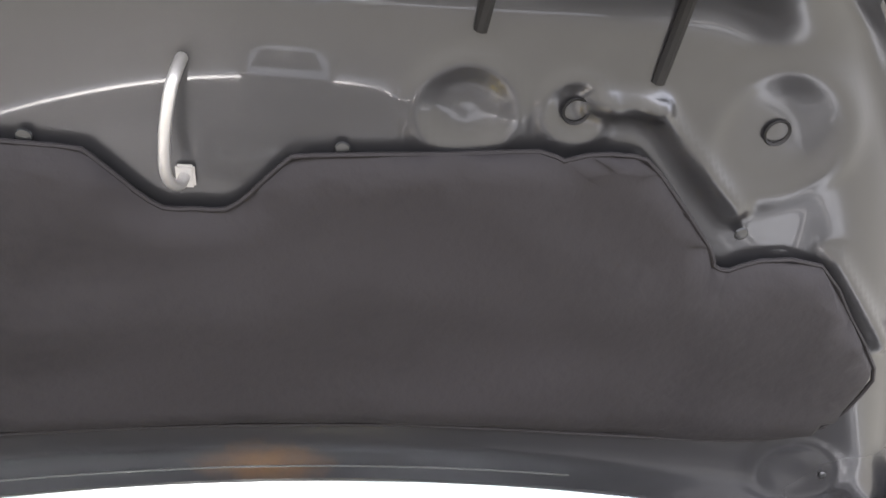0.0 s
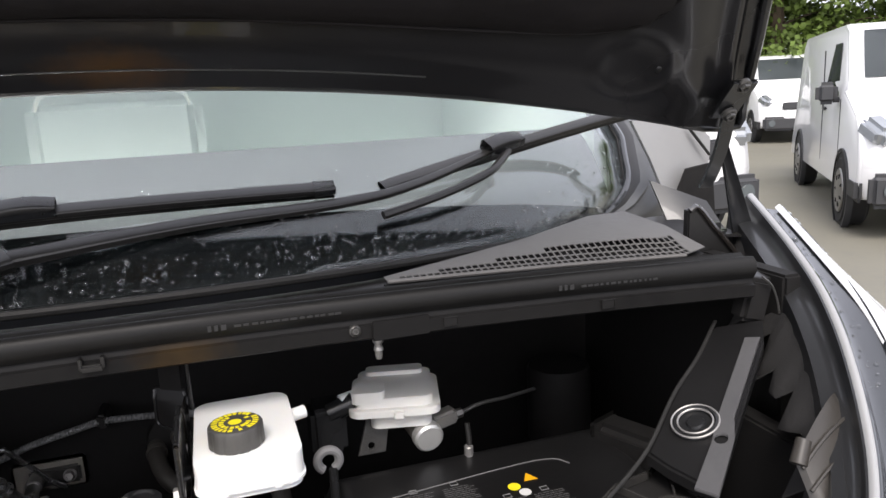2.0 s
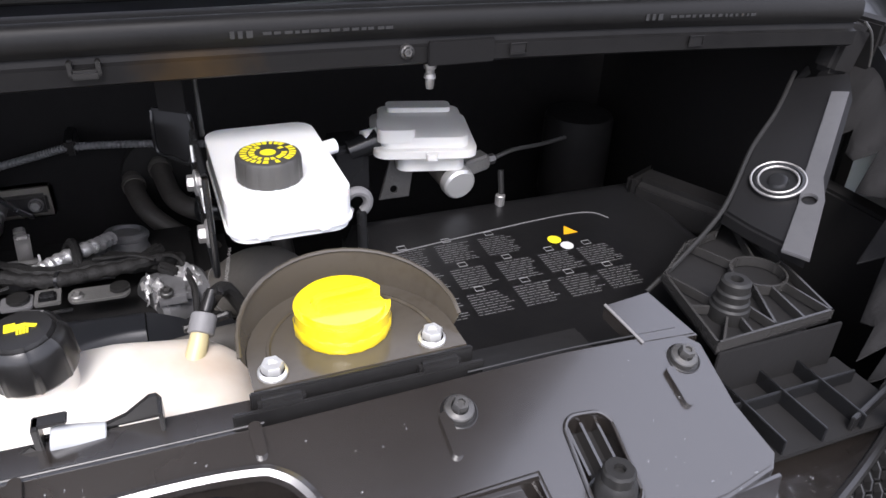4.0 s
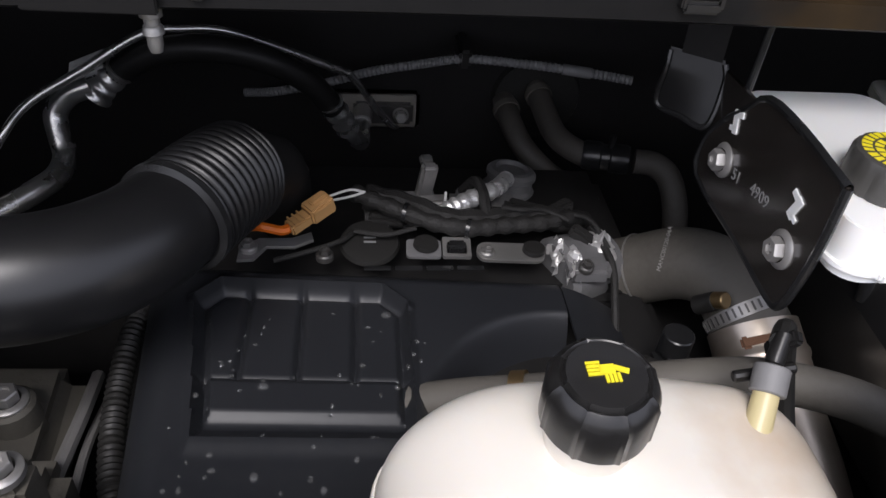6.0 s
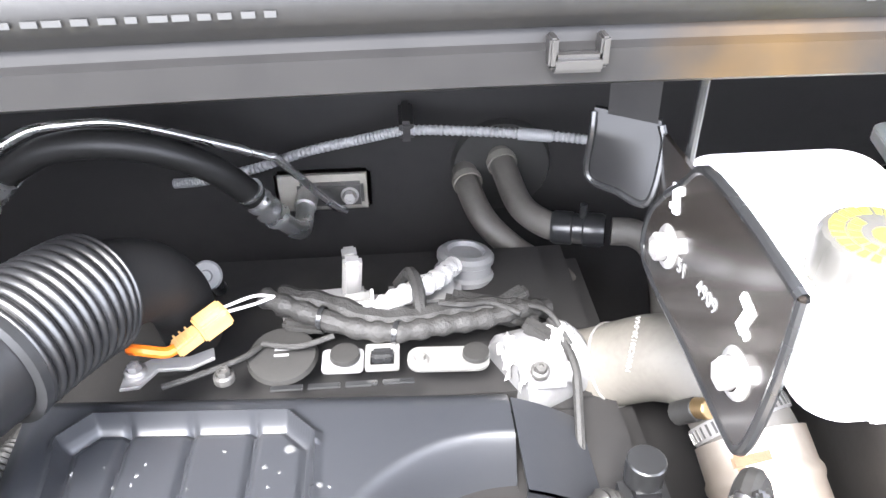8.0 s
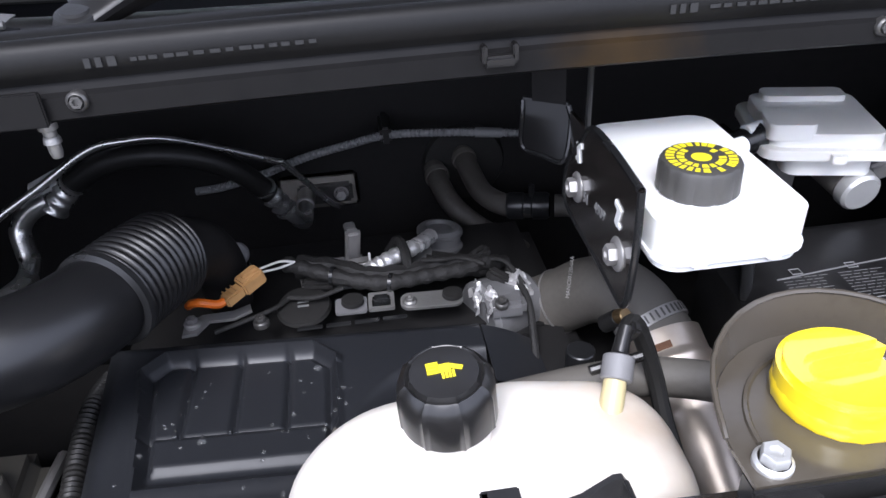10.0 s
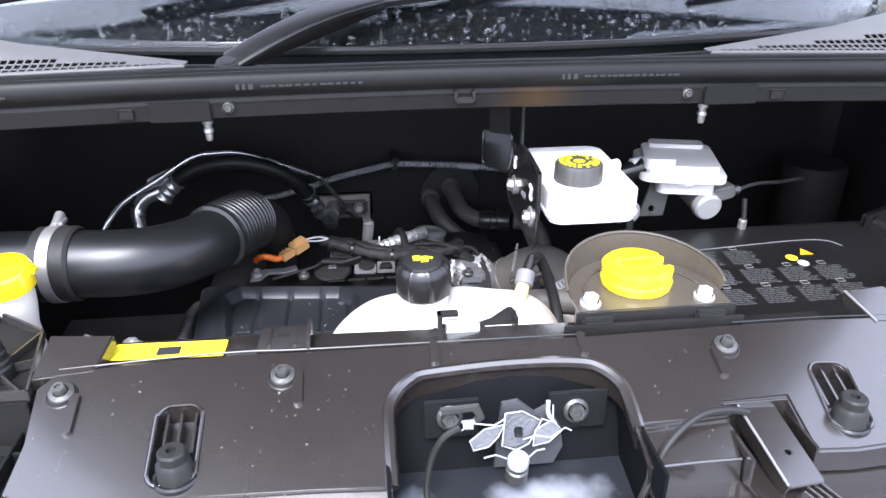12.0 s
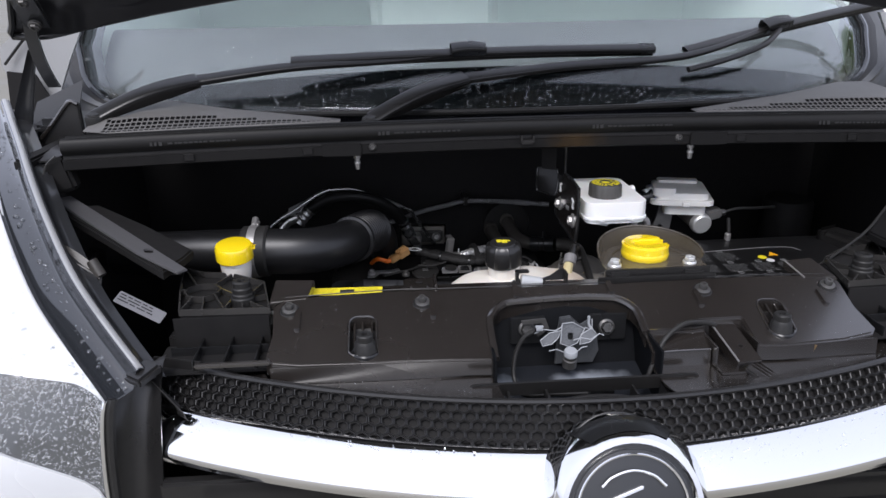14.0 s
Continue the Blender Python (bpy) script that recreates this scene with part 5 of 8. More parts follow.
def frame_d(x, s):
    """Relief of the pressed inner frame."""
    d = 0.0
    e = bw(s) - 0.032 - abs(x)
    d += 0.006 * math.exp(-((e - 0.09) / 0.04) ** 2)
    d += 0.006 * math.exp(-((s - 0.075) / 0.035) ** 2)
    d -= 0.005 * math.exp(-((e - 0.03) / 0.02) ** 2)
    d -= 0.012 * smooth(0.034, 0.026, bw(s) - abs(x)) if bw(s) - abs(x) < 0.034 else 0.0
    for cx, cs, r in ((0.324, 0.535, 0.030), (0.229, 0.525, 0.045), (0.51, 0.535, 0.065), (0.700, 0.095, 0.05)):
        for k in (-1, 1):
            q = math.hypot(x - k * cx, (s - cs)) / r
            d += 0.004 * math.exp(-((q - 1) / 0.22) ** 2) - 0.002 * math.exp(-(q / 0.7) ** 4)
    for (x0, s0), (x1, s1) in (((0.341, 0.545), (0.394, 0.549)), ((0.394, 0.549), (0.498, 0.453)), ((0.613, 0.417), (0.718, 0.318))):
        for k in (-1, 1):
            ax, ay = x0 * k, s0
            bx, by = x1 * k, s1
            t = max(0, min(1, ((x - ax) * (bx - ax) + (s - ay) * (by - ay)) / ((bx - ax) ** 2 + (by - ay) ** 2)))
            q = math.hypot(x - ax - t * (bx - ax), s - ay - t * (by - ay))
            d += 0.010 * math.exp(-(q / 0.011) ** 2)
    return d


def inner_f(u, v):
    s = 0.004 + 0.752 * v
    x = (2 * u - 1) * (bw(s) - 0.004)
    return S(x, s, frame_d(x, s))


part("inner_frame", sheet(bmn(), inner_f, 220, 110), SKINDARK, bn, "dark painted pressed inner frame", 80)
part("hem", tube(bmn(), [S(bw(s), s, -0.006) for s in np.linspace(0.76, 0, 20)] + [S(bw(0) * (1 - i / 15), 0.0, -0.006) for i in range(1, 31)] + [S(-bw(s), s, -0.006) for s in np.linspace(0.03, 0.76, 20)], 0.0065, 8, 2), BODYDARK, bn)
# felt pad
half = [(0.0, 0.416), (0.026, 0.416), (0.048, 0.434), (0.078, 0.468), (0.100, 0.476), (0.221, 0.487), (0.296, 0.497), (0.320, 0.490), (0.340, 0.498), (0.383, 0.502), (0.410, 0.487), (0.484, 0.411), (0.494, 0.392), (0.512, 0.388), (0.539, 0.404), (0.603, 0.408),
        (0.660, 0.350), (0.717, 0.287), (0.722, 0.25), (0.700, 0.185), (0.64, 0.150), (0.56, 0.135), (0.42, 0.125), (0.20, 0.122), (0.0, 0.120)]
outl = half[::-1] + [(-x, y) for x, y in half[1:-1]]
t = bmn()
vs = [t.verts.new((x, y, 0)) for x, y in outl]
for a, q in zip(vs, vs[1:] + vs[:1]):
    t.edges.new((a, q))
bmesh.ops.triangle_fill(t, use_beauty=True, edges=t.edges[:])
bmesh.ops.subdivide_edges(t, edges=[e for e in t.edges if e.calc_length() > 0.12], cuts=3, use_grid_fill=True)
bmesh.ops.triangulate(t, faces=t.faces[:])
for _ in range(3):
    long = [e for e in t.edges if e.calc_length() > 0.035]
    if long:
        bmesh.ops.subdivide_edges(t, edges=long, cuts=1)
        bmesh.ops.triangulate(t, faces=[f for f in t.faces if len(f.verts) > 3])
rim_v = {v for e in t.edges if e.is_boundary for v in e.verts}
for v in t.verts:
    x, s = v.co.x, v.co.y
    d = 0.010 if v in rim_v else 0.024
    d += 0.004 * noise.noise(V(x * 6, s * 9, 1.0)) + 0.003 * noise.noise(V(x * 16, s * 16, 4.0))
    wr = math.exp(-((x - 0.38) / 0.09) ** 2 - ((s - 0.405 + 0.12 * (x - 0.38)) / 0.022) ** 2)
    d += 0.006 * wr * math.sin((s - 0.1 * x) * 420)
    if v not in rim_v:
        d += 0.004 * math.exp(-((s - 0.30 - 0.05 * x) / 0.05) ** 2)
    v.co = S(x, s, d)
bmesh.ops.recalc_face_normals(t, faces=t.faces)
part("felt_pad", t, FELT, bn, "black felt insulation pad with creases", 180)
part("pad_edge", tube(bmn(), [S(x, s, 0.011) for x, s in outl] + [S(*outl[0], 0.011)], 0.0024, 6, 2, cap=False), FELT, bn, "pressed felt edge")
# striker loop
part("striker_loop", tube(bmn(), [S(0.0, 0.555, -0.004), S(-0.002, 0.550, 0.022), S(-0.006, 0.535, 0.034), S(-0.012, 0.500, 0.040), S(-0.014, 0.465, 0.038), S(-0.008, 0.448, 0.024), S(-0.006, 0.446, -0.004)], 0.0048, 12, 8), STEEL, bn, "bright steel striker loop")
part("striker_foot", box(bmn(), S(-0.006, 0.446, 0.004), (0.016, 0.022, 0.005), 0.002, pose(0, 0, 0, -45)), STEEL, bn)
for x, s in ((0.51, 0.538), (-0.51, 0.538), (0.324, 0.535), (-0.324, 0.535)):
    mh = along(S(x, s, 0.001), S(x, s, 0.02))
    part("access_hole", lathe(bmn(), [(0.013, 0.0), (0.012, 0.002), (0.010, 0.0), (0.009, -0.012), (0, -0.012)], mh, 20), DARK, bn)
for x, s0, s1 in ((0.231, 0.598, 0.69), (0.388, 0.570, 0.68), (-0.231, 0.598, 0.69), (-0.388, 0.570, 0.68)):
    part("slot", tube(bmn(), [S(x, s0, 0.001), S(x + 0.002, (s0 + s1) / 2, 0.003), S(x - 0.004, s1, 0.001)], 0.006, 8, 6), DARK, bn, "dark slotted opening")
for x, s in ((0.126, 0.482), (-0.126, 0.482), (0.512, 0.43), (-0.512, 0.43), (0.74, 0.10), (-0.74, 0.10)):
    part("clip", lathe(bmn(), [(0.007, 0.0), (0.006, 0.002), (0.003, 0.003), (0, 0.003)], along(S(x, s, 0.006), S(x, s, 0.03)), 16), SMOOTH, bn)
part("rear_crease", tube(bmn(), [S(x, 0.045, 0.012) for x in np.linspace(-0.42, 0.42, 15)], 0.0012, 6, 3), BODYDARK, bn)


def hinge(s):
    t, _ = thing("hinge", "dark painted pressed steel bonnet hinge with a gas strut", "")
    P = lambda x, y, z: V(s * x, y, z)
    t.parent = bn
    b = bmn()

    def strap(pts, w):
        c = spline(pts, 5)
        sheet(b, lambda u, v: c[round(u * (len(c) - 1))] + V((v - 0.5) * w, 0, 0), len(c) - 1, 2, 0.006, (0, 1, 0.2))
    strap([P(0.872, 0.385, 1.420), P(0.886, 0.412, 1.368), P(0.888, 0.430, 1.325), P(0.884, 0.444, 1.292), P(0.880, 0.452, 1.275)], 0.022)
    part("arm", b, BODYDARK, t)
    b = bmn()
    box(b, P(0.862, 0.372, 1.412), (0.048, 0.008, 0.075), 0.004, pose(0, 0, 0, 45))
    part("bonnet_flange", b, BODYDARK, t)
    for dz in (-0.018, 0.022):
        hexbolt("hinge_bolt", t, P(0.862, 0.366 - dz * 0.7, 1.408 + dz), (0, -0.7, -0.7), 0.008, 0.006, 0.011, BOLT)
    # pressed stay between hinge and wing, wider towards its foot
    b = bmn()
    sheet(b, lambda u, v: P(0.903 + 0.060 * u + (v - 0.5) * (0.014 + 0.030 * u), 0.440 + 0.014 * u + 0.010 * math.sin(v * math.pi), 1.345 - 0.168 * u), 10, 6, 0.004, (0, 1, 0))
    part("stay", b, BODYDARK, t, "tapered pressed steel stay")
    tri_ = [(0.832, 1.150), (0.934, 1.150), (0.920, 1.172), (0.882, 1.214), (0.850, 1.250), (0.834, 1.246)]
    mt_ = Matrix(((s, 0, 0, 0), (0, 0, -1, 0.430), (0, 1, 0, 0), (0, 0, 0, 1)))
    part("mount_bracket", plate(bmn(), tri_, 0.012, mt_, bev=0.002), BLACK, t)
    part("bracket_rim", tube(bmn(), [P(x, 0.428, z) for x, z in tri_[1:]], 0.0045, 8, 3), PANEL, t)
    part("strut_foot", box(bmn(), P(0.905, 0.470, 1.190), (0.052, 0.040, 0.050), 0.012), BODYDARK, t)
    part("strut_pin", rod(bmn(), P(0.949, 0.440, 1.182), P(0.953, 0.440, 1.150), 0.003, seg=8), STEEL, t)
    b = bmn()
    sheet(b, lambda u, v: P(0.890 + 0.075 * u, 0.52 + 0.10 * v - 0.06 * u, 1.150 + 0.12 * v * (1 - 0.3 * u)), 4, 4, 0.004, (0, 1, 0))
    part("splash_plate", b, BODYDARK, t)
    return t


hinge(-1)
hinge(1)
# ---- engine block and cover ----
eb, _ = thing("engine_block", "grimy dark engine block down in the bay", "engine")
part("block", box(bmn(), (-0.14, 0.50, 0.66), (0.52, 0.42, 0.30), 0.02), DARK, eb)
part("cylinder_head", box(bmn(), (-0.14, 0.56, 0.80), (0.44, 0.24, 0.05), 0.012), DARK, eb)
part("gearbox", box(bmn(), (0.16, 0.40, 0.62), (0.30, 0.36, 0.22), 0.02), DARK, eb)
part("alternator", box(bmn(), (-0.52, 0.40, 0.62), (0.30, 0.40, 0.24), 0.03), DARK, eb)

ec, _ = thing("engine_cover", "matt blue-black plastic engine cover with recessed ribbed tray", "engine cover")
def cz(x, y):
    z = 0.860 - 0.06 * (x + 0.2)
    e = min(x - side_x(y), 0.445 - y)
    z -= 0.02 * max(0, 1 - e / 0.03) ** 2
    q = 0.140 - math.hypot(max(0, -0.010 - x), max(0, y - 0.250))
    k = max(0.0, min(1.0, q / 0.035)) if x > -0.145 else 0.0
    z -= 0.050 * k * k * (3 - 2 * k)
    return z


RX0, RX1, RY0, RY1 = -0.340, -0.152, 0.240, 0.408
tray = [(RX0 + 0.010, RY0), (RX1 - 0.010, RY0), (RX1, RY0 + 0.012), (RX1, RY1 - 0.018), (RX1 - 0.022, RY1), (RX0 + 0.022, RY1), (RX0, RY1 - 0.018), (RX0, RY0 + 0.012)]
def side_x(y):
    return -0.385 + 0.028 * (0.445 - y) / 0.295


def cover_f(u, v):
    y = 0.15 + 0.295 * v
    x = side_x(y) * (1 - u)
    z = cz(x, y)
    left = RX0 + 0.024 * (RY1 - y) / (RY1 - RY0)
    ins = min(x - left, RX1 - x, (y - RY0) * 0.4, RY1 - y, (x - left + RY1 - y - 0.022) * 0.7, (RX1 - x + RY1 - y - 0.022) * 0.7)
    if ins > 0:
        z -= 0.011 * min(1, ins / 0.006)
        if y < RY0 + 0.062 + 0.0:
            z += 0.006 * min(1, max(0, ins - 0.008) / 0.004)
        else:
            z += 0.004 * min(1, max(0, ins - 0.008) / 0.004)
            for k in (1, 2, 3):
                gx = RX0 + (RX1 - RX0) * k / 4
                z -= 0.005 * math.exp(-((x - gx) / 0.0028) ** 2)
        z -= 0.003 * math.exp(-((y - RY0 - 0.062) / 0.002) ** 2)
    elif ins > -0.008:
        z += (0.007 if y > RY1 - 0.03 else 0.0035) * math.cos(ins / 0.008 * math.pi / 2) ** 2
    return V(x, y, z)


b = sheet(bmn(), cover_f, 190, 140)
part("top_shell", b, COVER, ec, sharp=40)
b = bmn()
sheet(b, lambda u, v: V(-0.385 + 0.385 * u, 0.445 + 0.004 * v, cz(-0.385 + 0.385 * u, 0.445) - 0.06 * v), 12, 2)
sheet(b, lambda u, v: V(side_x(0.15 + 0.295 * u) - 0.004 * v, 0.15 + 0.295 * u, cz(side_x(0.15 + 0.295 * u), 0.15 + 0.295 * u) - 0.06 * v), 12, 2)
sheet(b, lambda u, v: V(0.0 + 0.004 * v, 0.15 + 0.295 * u, cz(0.0, 0.15 + 0.295 * u) - 0.07 * v), 12, 2)
part("skirt", b, COVER, ec)
b = bmn()
sheet(b, lambda u, v: V(0.002 + 0.060 * u, 0.335 + 0.09 * v, 0.846 - 0.020 * u - 0.012 * u * u), 8, 4, 0.004, (0, 0, -1))
sheet(b, lambda u, v: V(0.002 + 0.060 * u, 0.335, 0.846 - 0.020 * u - 0.012 * u * u - 0.06 * v), 6, 2, 0.004, (0, 1, 0))
part("side_wing", b, COVER, ec)
for k in range(4):
    part("vent_notch", box(bmn(), (-0.178 + 0.030 * k, 0.436, 0.8605), (0.026, 0.006, 0.002), 0.0006), SMOOTH, ec)

# ---- air intake ----
ai, _ = thing("air_intake_pipe", "smooth black plastic air intake pipe with a ribbed rubber bellows", "air pipe")
part("pipe", tube(bmn(), [V(-0.760, 0.310, 0.985), V(-0.66, 0.290, 0.990), V(-0.58, 0.278, 0.993), V(-0.50, 0.270, 0.994), V(-0.43, 0.268, 0.992), V(-0.385, 0.282, 0.990), V(-0.352, 0.312, 0.987), V(-0.334, 0.345, 0.984), V(-0.330, 0.352, 0.983)], lambda u: 0.0395 + 0.002 * math.sin(u * 3) + (0.0035 if u > 0.975 else 0), 32, 10), PIPEBLACK, ai, "smooth black elbow", 60)
part("bellows", tube(bmn(), [V(-0.329, 0.350, 0.984), V(-0.320, 0.370, 0.983), V(-0.311, 0.390, 0.981), V(-0.302, 0.410, 0.978), V(-0.296, 0.424, 0.974)], lambda u: 0.0405 + 0.0042 * abs(math.sin(u * 12 * math.pi)) ** 0.6, 36, 40), PIPEBLACK, ai, "ribbed rubber bellows", 80)
part("outlet", tube(bmn(), [V(-0.300, 0.415, 0.976), V(-0.288, 0.445, 0.965), V(-0.276, 0.475, 0.945), V(-0.270, 0.505, 0.905), V(-0.27, 0.52, 0.85)], lambda u: 0.037 - 0.012 * u, 24, 8), DARK, ai)
b = lathe(bmn(), [(0.0405, -0.004), (0.0455, -0.002), (0.0455, 0.004), (0.0425, 0.006)], along((-0.331, 0.347, 0.984), (-0.322, 0.368, 0.983)), 40)
part("joint_band", b, SMOOTH, ai)
cm = along((-0.512, 0.2712, 0.9937), (-0.492, 0.2697, 0.994))
part("joint_sleeve", lathe(bmn(), [(0.040, -0.012), (0.0465, -0.010), (0.0465, 0.032), (0.043, 0.036)], cm, 40), RUBBER, ai)
part("clamp_band", lathe(bmn(), [(0.0462, 0.002), (0.0478, 0.002), (0.0478, 0.016), (0.0462, 0.016)], cm, 40), STEEL, ai, "bright steel clamp band")
b = bmn()
rod(b, (-0.505, 0.288, 1.036), (-0.505, 0.310, 1.044), 0.006, seg=12)
rod(b, (-0.505, 0.283, 1.034), (-0.505, 0.288, 1.036), 0.0075, seg=6)
box(b, (-0.503, 0.298, 1.038), (0.012, 0.020, 0.006), 0.001)
part("clamp_screw", b, STEEL, ai)

wf, _ = thing("washer_filler", "milky washer filler neck with a yellow snap cap", "washer filler")
part("neck", lathe(bmn(), [(0.018, -0.11), (0.019, -0.06), (0.024, -0.035), (0.0255, -0.02), (0.0255, 0.0), (0, 0.0)], pose(-0.519, 0.166, 1.026, 8, 0, 0), 28), TANK, wf)
part("cap", lathe(bmn(), [(0.0285, -0.010), (0.031, -0.008), (0.031, 0.012), (0.029, 0.016), (0.020, 0.0175), (0, 0.018)], pose(-0.519, 0.166, 1.029, 8, 0, 0), 32), YELLOW, wf, "yellow snap cap")
part("cap_tab", box(bmn(), (-0.490, 0.168, 1.038), (0.012, 0.020, 0.012), 0.004), YELLOW, wf)

# ---- coolant tank ----
tk, _ = thing("coolant_tank", "milky yellowed plastic coolant expansion tank", "expansion tank")
def tank_f(u, v):
    a, e = u * 2 * math.pi, (v - 0.5) * math.pi
    ca, sa, ce, se = math.cos(a), math.sin(a), math.cos(e), math.sin(e)
    p = lambda c, k: math.copysign(abs(c) ** k, c)
    x = -0.042 + 0.145 * p(ca, 0.62) * p(ce, 0.55)
    y = 0.146 + 0.074 * p(sa, 0.62) * p(ce, 0.55)
    z = 0.900 + 0.076 * p(se, 0.60)
    if z > 0.90:
        z -= 0.40 * max(0, -0.090 - x) ** 1.25 + 0.35 * max(0, x - 0.045) ** 1.2
        z += 0.0025 * math.sin((x + 0.05) * 60) * max(0, se)
    return V(x, y, z)


b = sheet(bmn(), tank_f, 64, 40)
bmesh.ops.remove_doubles(b, verts=b.verts[:], dist=0.0004)
part("tank", b, TANK, tk, sharp=70)
part("seam", tube(bmn(), [tank_f(i / 48, 0.52) for i in range(49)], 0.0035, 6, 1, cap=False), TANK, tk)
cc = pose(-0.066, 0.150, 0.994, 4, -4, 10) @ Matrix.Diagonal((0.95, 0.95, 1.18, 1))
part("cap_neck", lathe(bmn(), [(0.027, -0.020), (0.029, 0.004), (0.029, 0.010)], cc, 32), TANK, tk)


def lobes(i):
    return 1.0 + 0.035 * max(0, math.cos(i * 2 * math.pi * 8 / 96)) ** 20
cap = part("cap", lathe(bmn(), [(0.0315, 0.002), (0.033, 0.004), (0.0325, 0.026), (0.030, 0.031), (0.026, 0.034), (0.024, 0.0328), (0.0225, 0.036), (0, 0.037)], cc, 96, lobes), BLACK, tk, "black ribbed pressure cap", 30)
mi = cc @ pose(0.002, 0.002, 0.0372, 0, 0, -8) @ Matrix.Diagonal((0.72, 0.72, 1, 1))
ri = mi.to_3x3().to_4x4()
hand = [((-0.002, -0.001), (0.012, 0.009), 0), ((0.009, -0.002), (0.012, 0.0045), -25)]
for k in range(4):
    hand += [((-0.012, 0.006 - 0.0035 * k), (0.011, 0.0024), 0), ((-0.004 + 0.0032 * k, -0.009), (0.0024, 0.008), 0)]
for (x, y), (w, h), turn in hand:
    part("symbol", box(bmn(), mi @ V(x, y, 0), (w, h, 0.0008), 0, ri @ pose(0, 0, 0, 0, 0, turn)), YELLOWINK, cap, "yellow warning symbol")
part("bleed_nozzle", rod(bmn(), (0.041, 0.150, 0.955), (0.055, 0.178, 0.980), 0.0095, 0.008), AMBER, tk, "amber-stained bleed nozzle")
part("bleed_collar", rod(bmn(), (0.055, 0.177, 0.979), (0.061, 0.190, 0.990), 0.0112, 0.0112), CONDUIT, tk, "greyed clear collar")
b = bmn()
rod(b, (0.042, 0.196, 0.974), (0.082, 0.196, 0.982), 0.004, seg=10)
rod(b, (0.062, 0.192, 0.990), (0.071, 0.206, 1.004), 0.0062, 0.005, seg=12)
box(b, (0.072, 0.204, 0.996), (0.008, 0.010, 0.026), 0.002, pose(0, 0, 0, 20, 25, 0))
part("hose_clip", b, BLACK, tk)
whole("bleed_hose", tube(bmn(), [V(0.068, 0.202, 0.999), V(0.085, 0.222, 0.990), V(0.105, 0.225, 0.940), V(0.112, 0.205, 0.90), V(0.12, 0.17, 0.86)], 0.007, 10, 8), RUBBER, "thin black bleed hose at the coolant tank", "hose")
whole("coolant_hose", tube(bmn(), [V(-0.150, 0.290, 0.838), V(-0.110, 0.277, 0.860), V(-0.06, 0.261, 0.882), V(0.0, 0.252, 0.900), V(0.06, 0.247, 0.912), V(0.11, 0.242, 0.916), V(0.17, 0.225, 0.912), V(0.22, 0.20, 0.90)], 0.0165, 16, 8), HOSE, "grey-brown rubber coolant hose behind the tank", "hose")
part("spring_clip", lathe(bmn(), [(0.0172, -0.006), (0.0192, -0.006), (0.0192, 0.006), (0.0172, 0.006)], along((-0.071, 0.2645, 0.8775), (-0.055, 0.260, 0.8835)), 24), BRASS, thing("hose_clip", "rusty spring clip round the coolant hose", "hose clip")[0])
b = bmn()
rod(b, (0, 0, 0), (0.034, 0, -0.006), 0.0095, 0.0085, seg=14)
bmesh.ops.transform(b, matrix=pose(-0.052, 0.064, 0.999), verts=b.verts)
cl, _ = thing("drain_cap", "clear plastic cap held in a black clip before the coolant tank", "cap")
part("cap", b, CLEAR, cl)
b = box(bmn(), (-0.0585, 0.064, 0.999), (0.005, 0.013, 0.032), 0.001)
box(b, (-0.0500, 0.066, 1.0135), (0.022, 0.012, 0.003), 0.001)
box(b, (-0.0660, 0.060, 0.994), (0.014, 0.003, 0.010), 0.001, pose(0, 0, 0, 0, -35, 0))
box(b, (-0.035, 0.0695, 0.992), (0.05, 0.003, 0.014), 0.001)
part("clip", b, BLACK, cl)
b = bmn()
plate(b, [(-0.036, 0), (0.011, 0), (0.011, 0.014), (0.008, 0.019), (0.003, 0.019), (-0.014, 0.007)], 0.004, pose(0.010, 0.066, 0.996, 90))
box(b, (0.0195, 0.058, 1.004), (0.003, 0.018, 0.020), 0.001)
whole("gusset", b, BLACK, "black plastic gusset on the panel's rear flange", "gusset")

# ---- oil filler ----
of, _ = thing("oil_filler", "smoke-black plastic D-shaped drip tray round the oil filler", "oil filler")
TRAYMAT = mat("smoked_plastic", (0.055, 0.046, 0.034), 0.17, var=0.3, scale=30, bump=0.05, dust=0.06)
D = [(0.082, 0.045), (0.245, 0.045)] + [(0.1635 + 0.0815 * math.cos(radians(a)), 0.072 + 0.086 * math.sin(radians(a))) for a in range(0, 181, 10)]
part("floor", plate(bmn(), D, 0.003, Matrix.Translation((0, 0, 1.019))), TRAYMAT, of)
arc = D[2:]
def tray_wall(u, v):
    k = u * (len(arc) - 1)
    i = min(len(arc) - 2, int(k))
    x = arc[i][0] + (arc[i + 1][0] - arc[i][0]) * (k - i)
    y = arc[i][1] + (arc[i + 1][1] - arc[i][1]) * (k - i)
    h = 0.010 + 0.022 * math.sin(u * math.pi) ** 0.6
    o = 1 + 0.06 * v
    return V(0.1635 + (x - 0.1635) * o, 0.072 + (y - 0.072) * o, 1.018 + h * v)


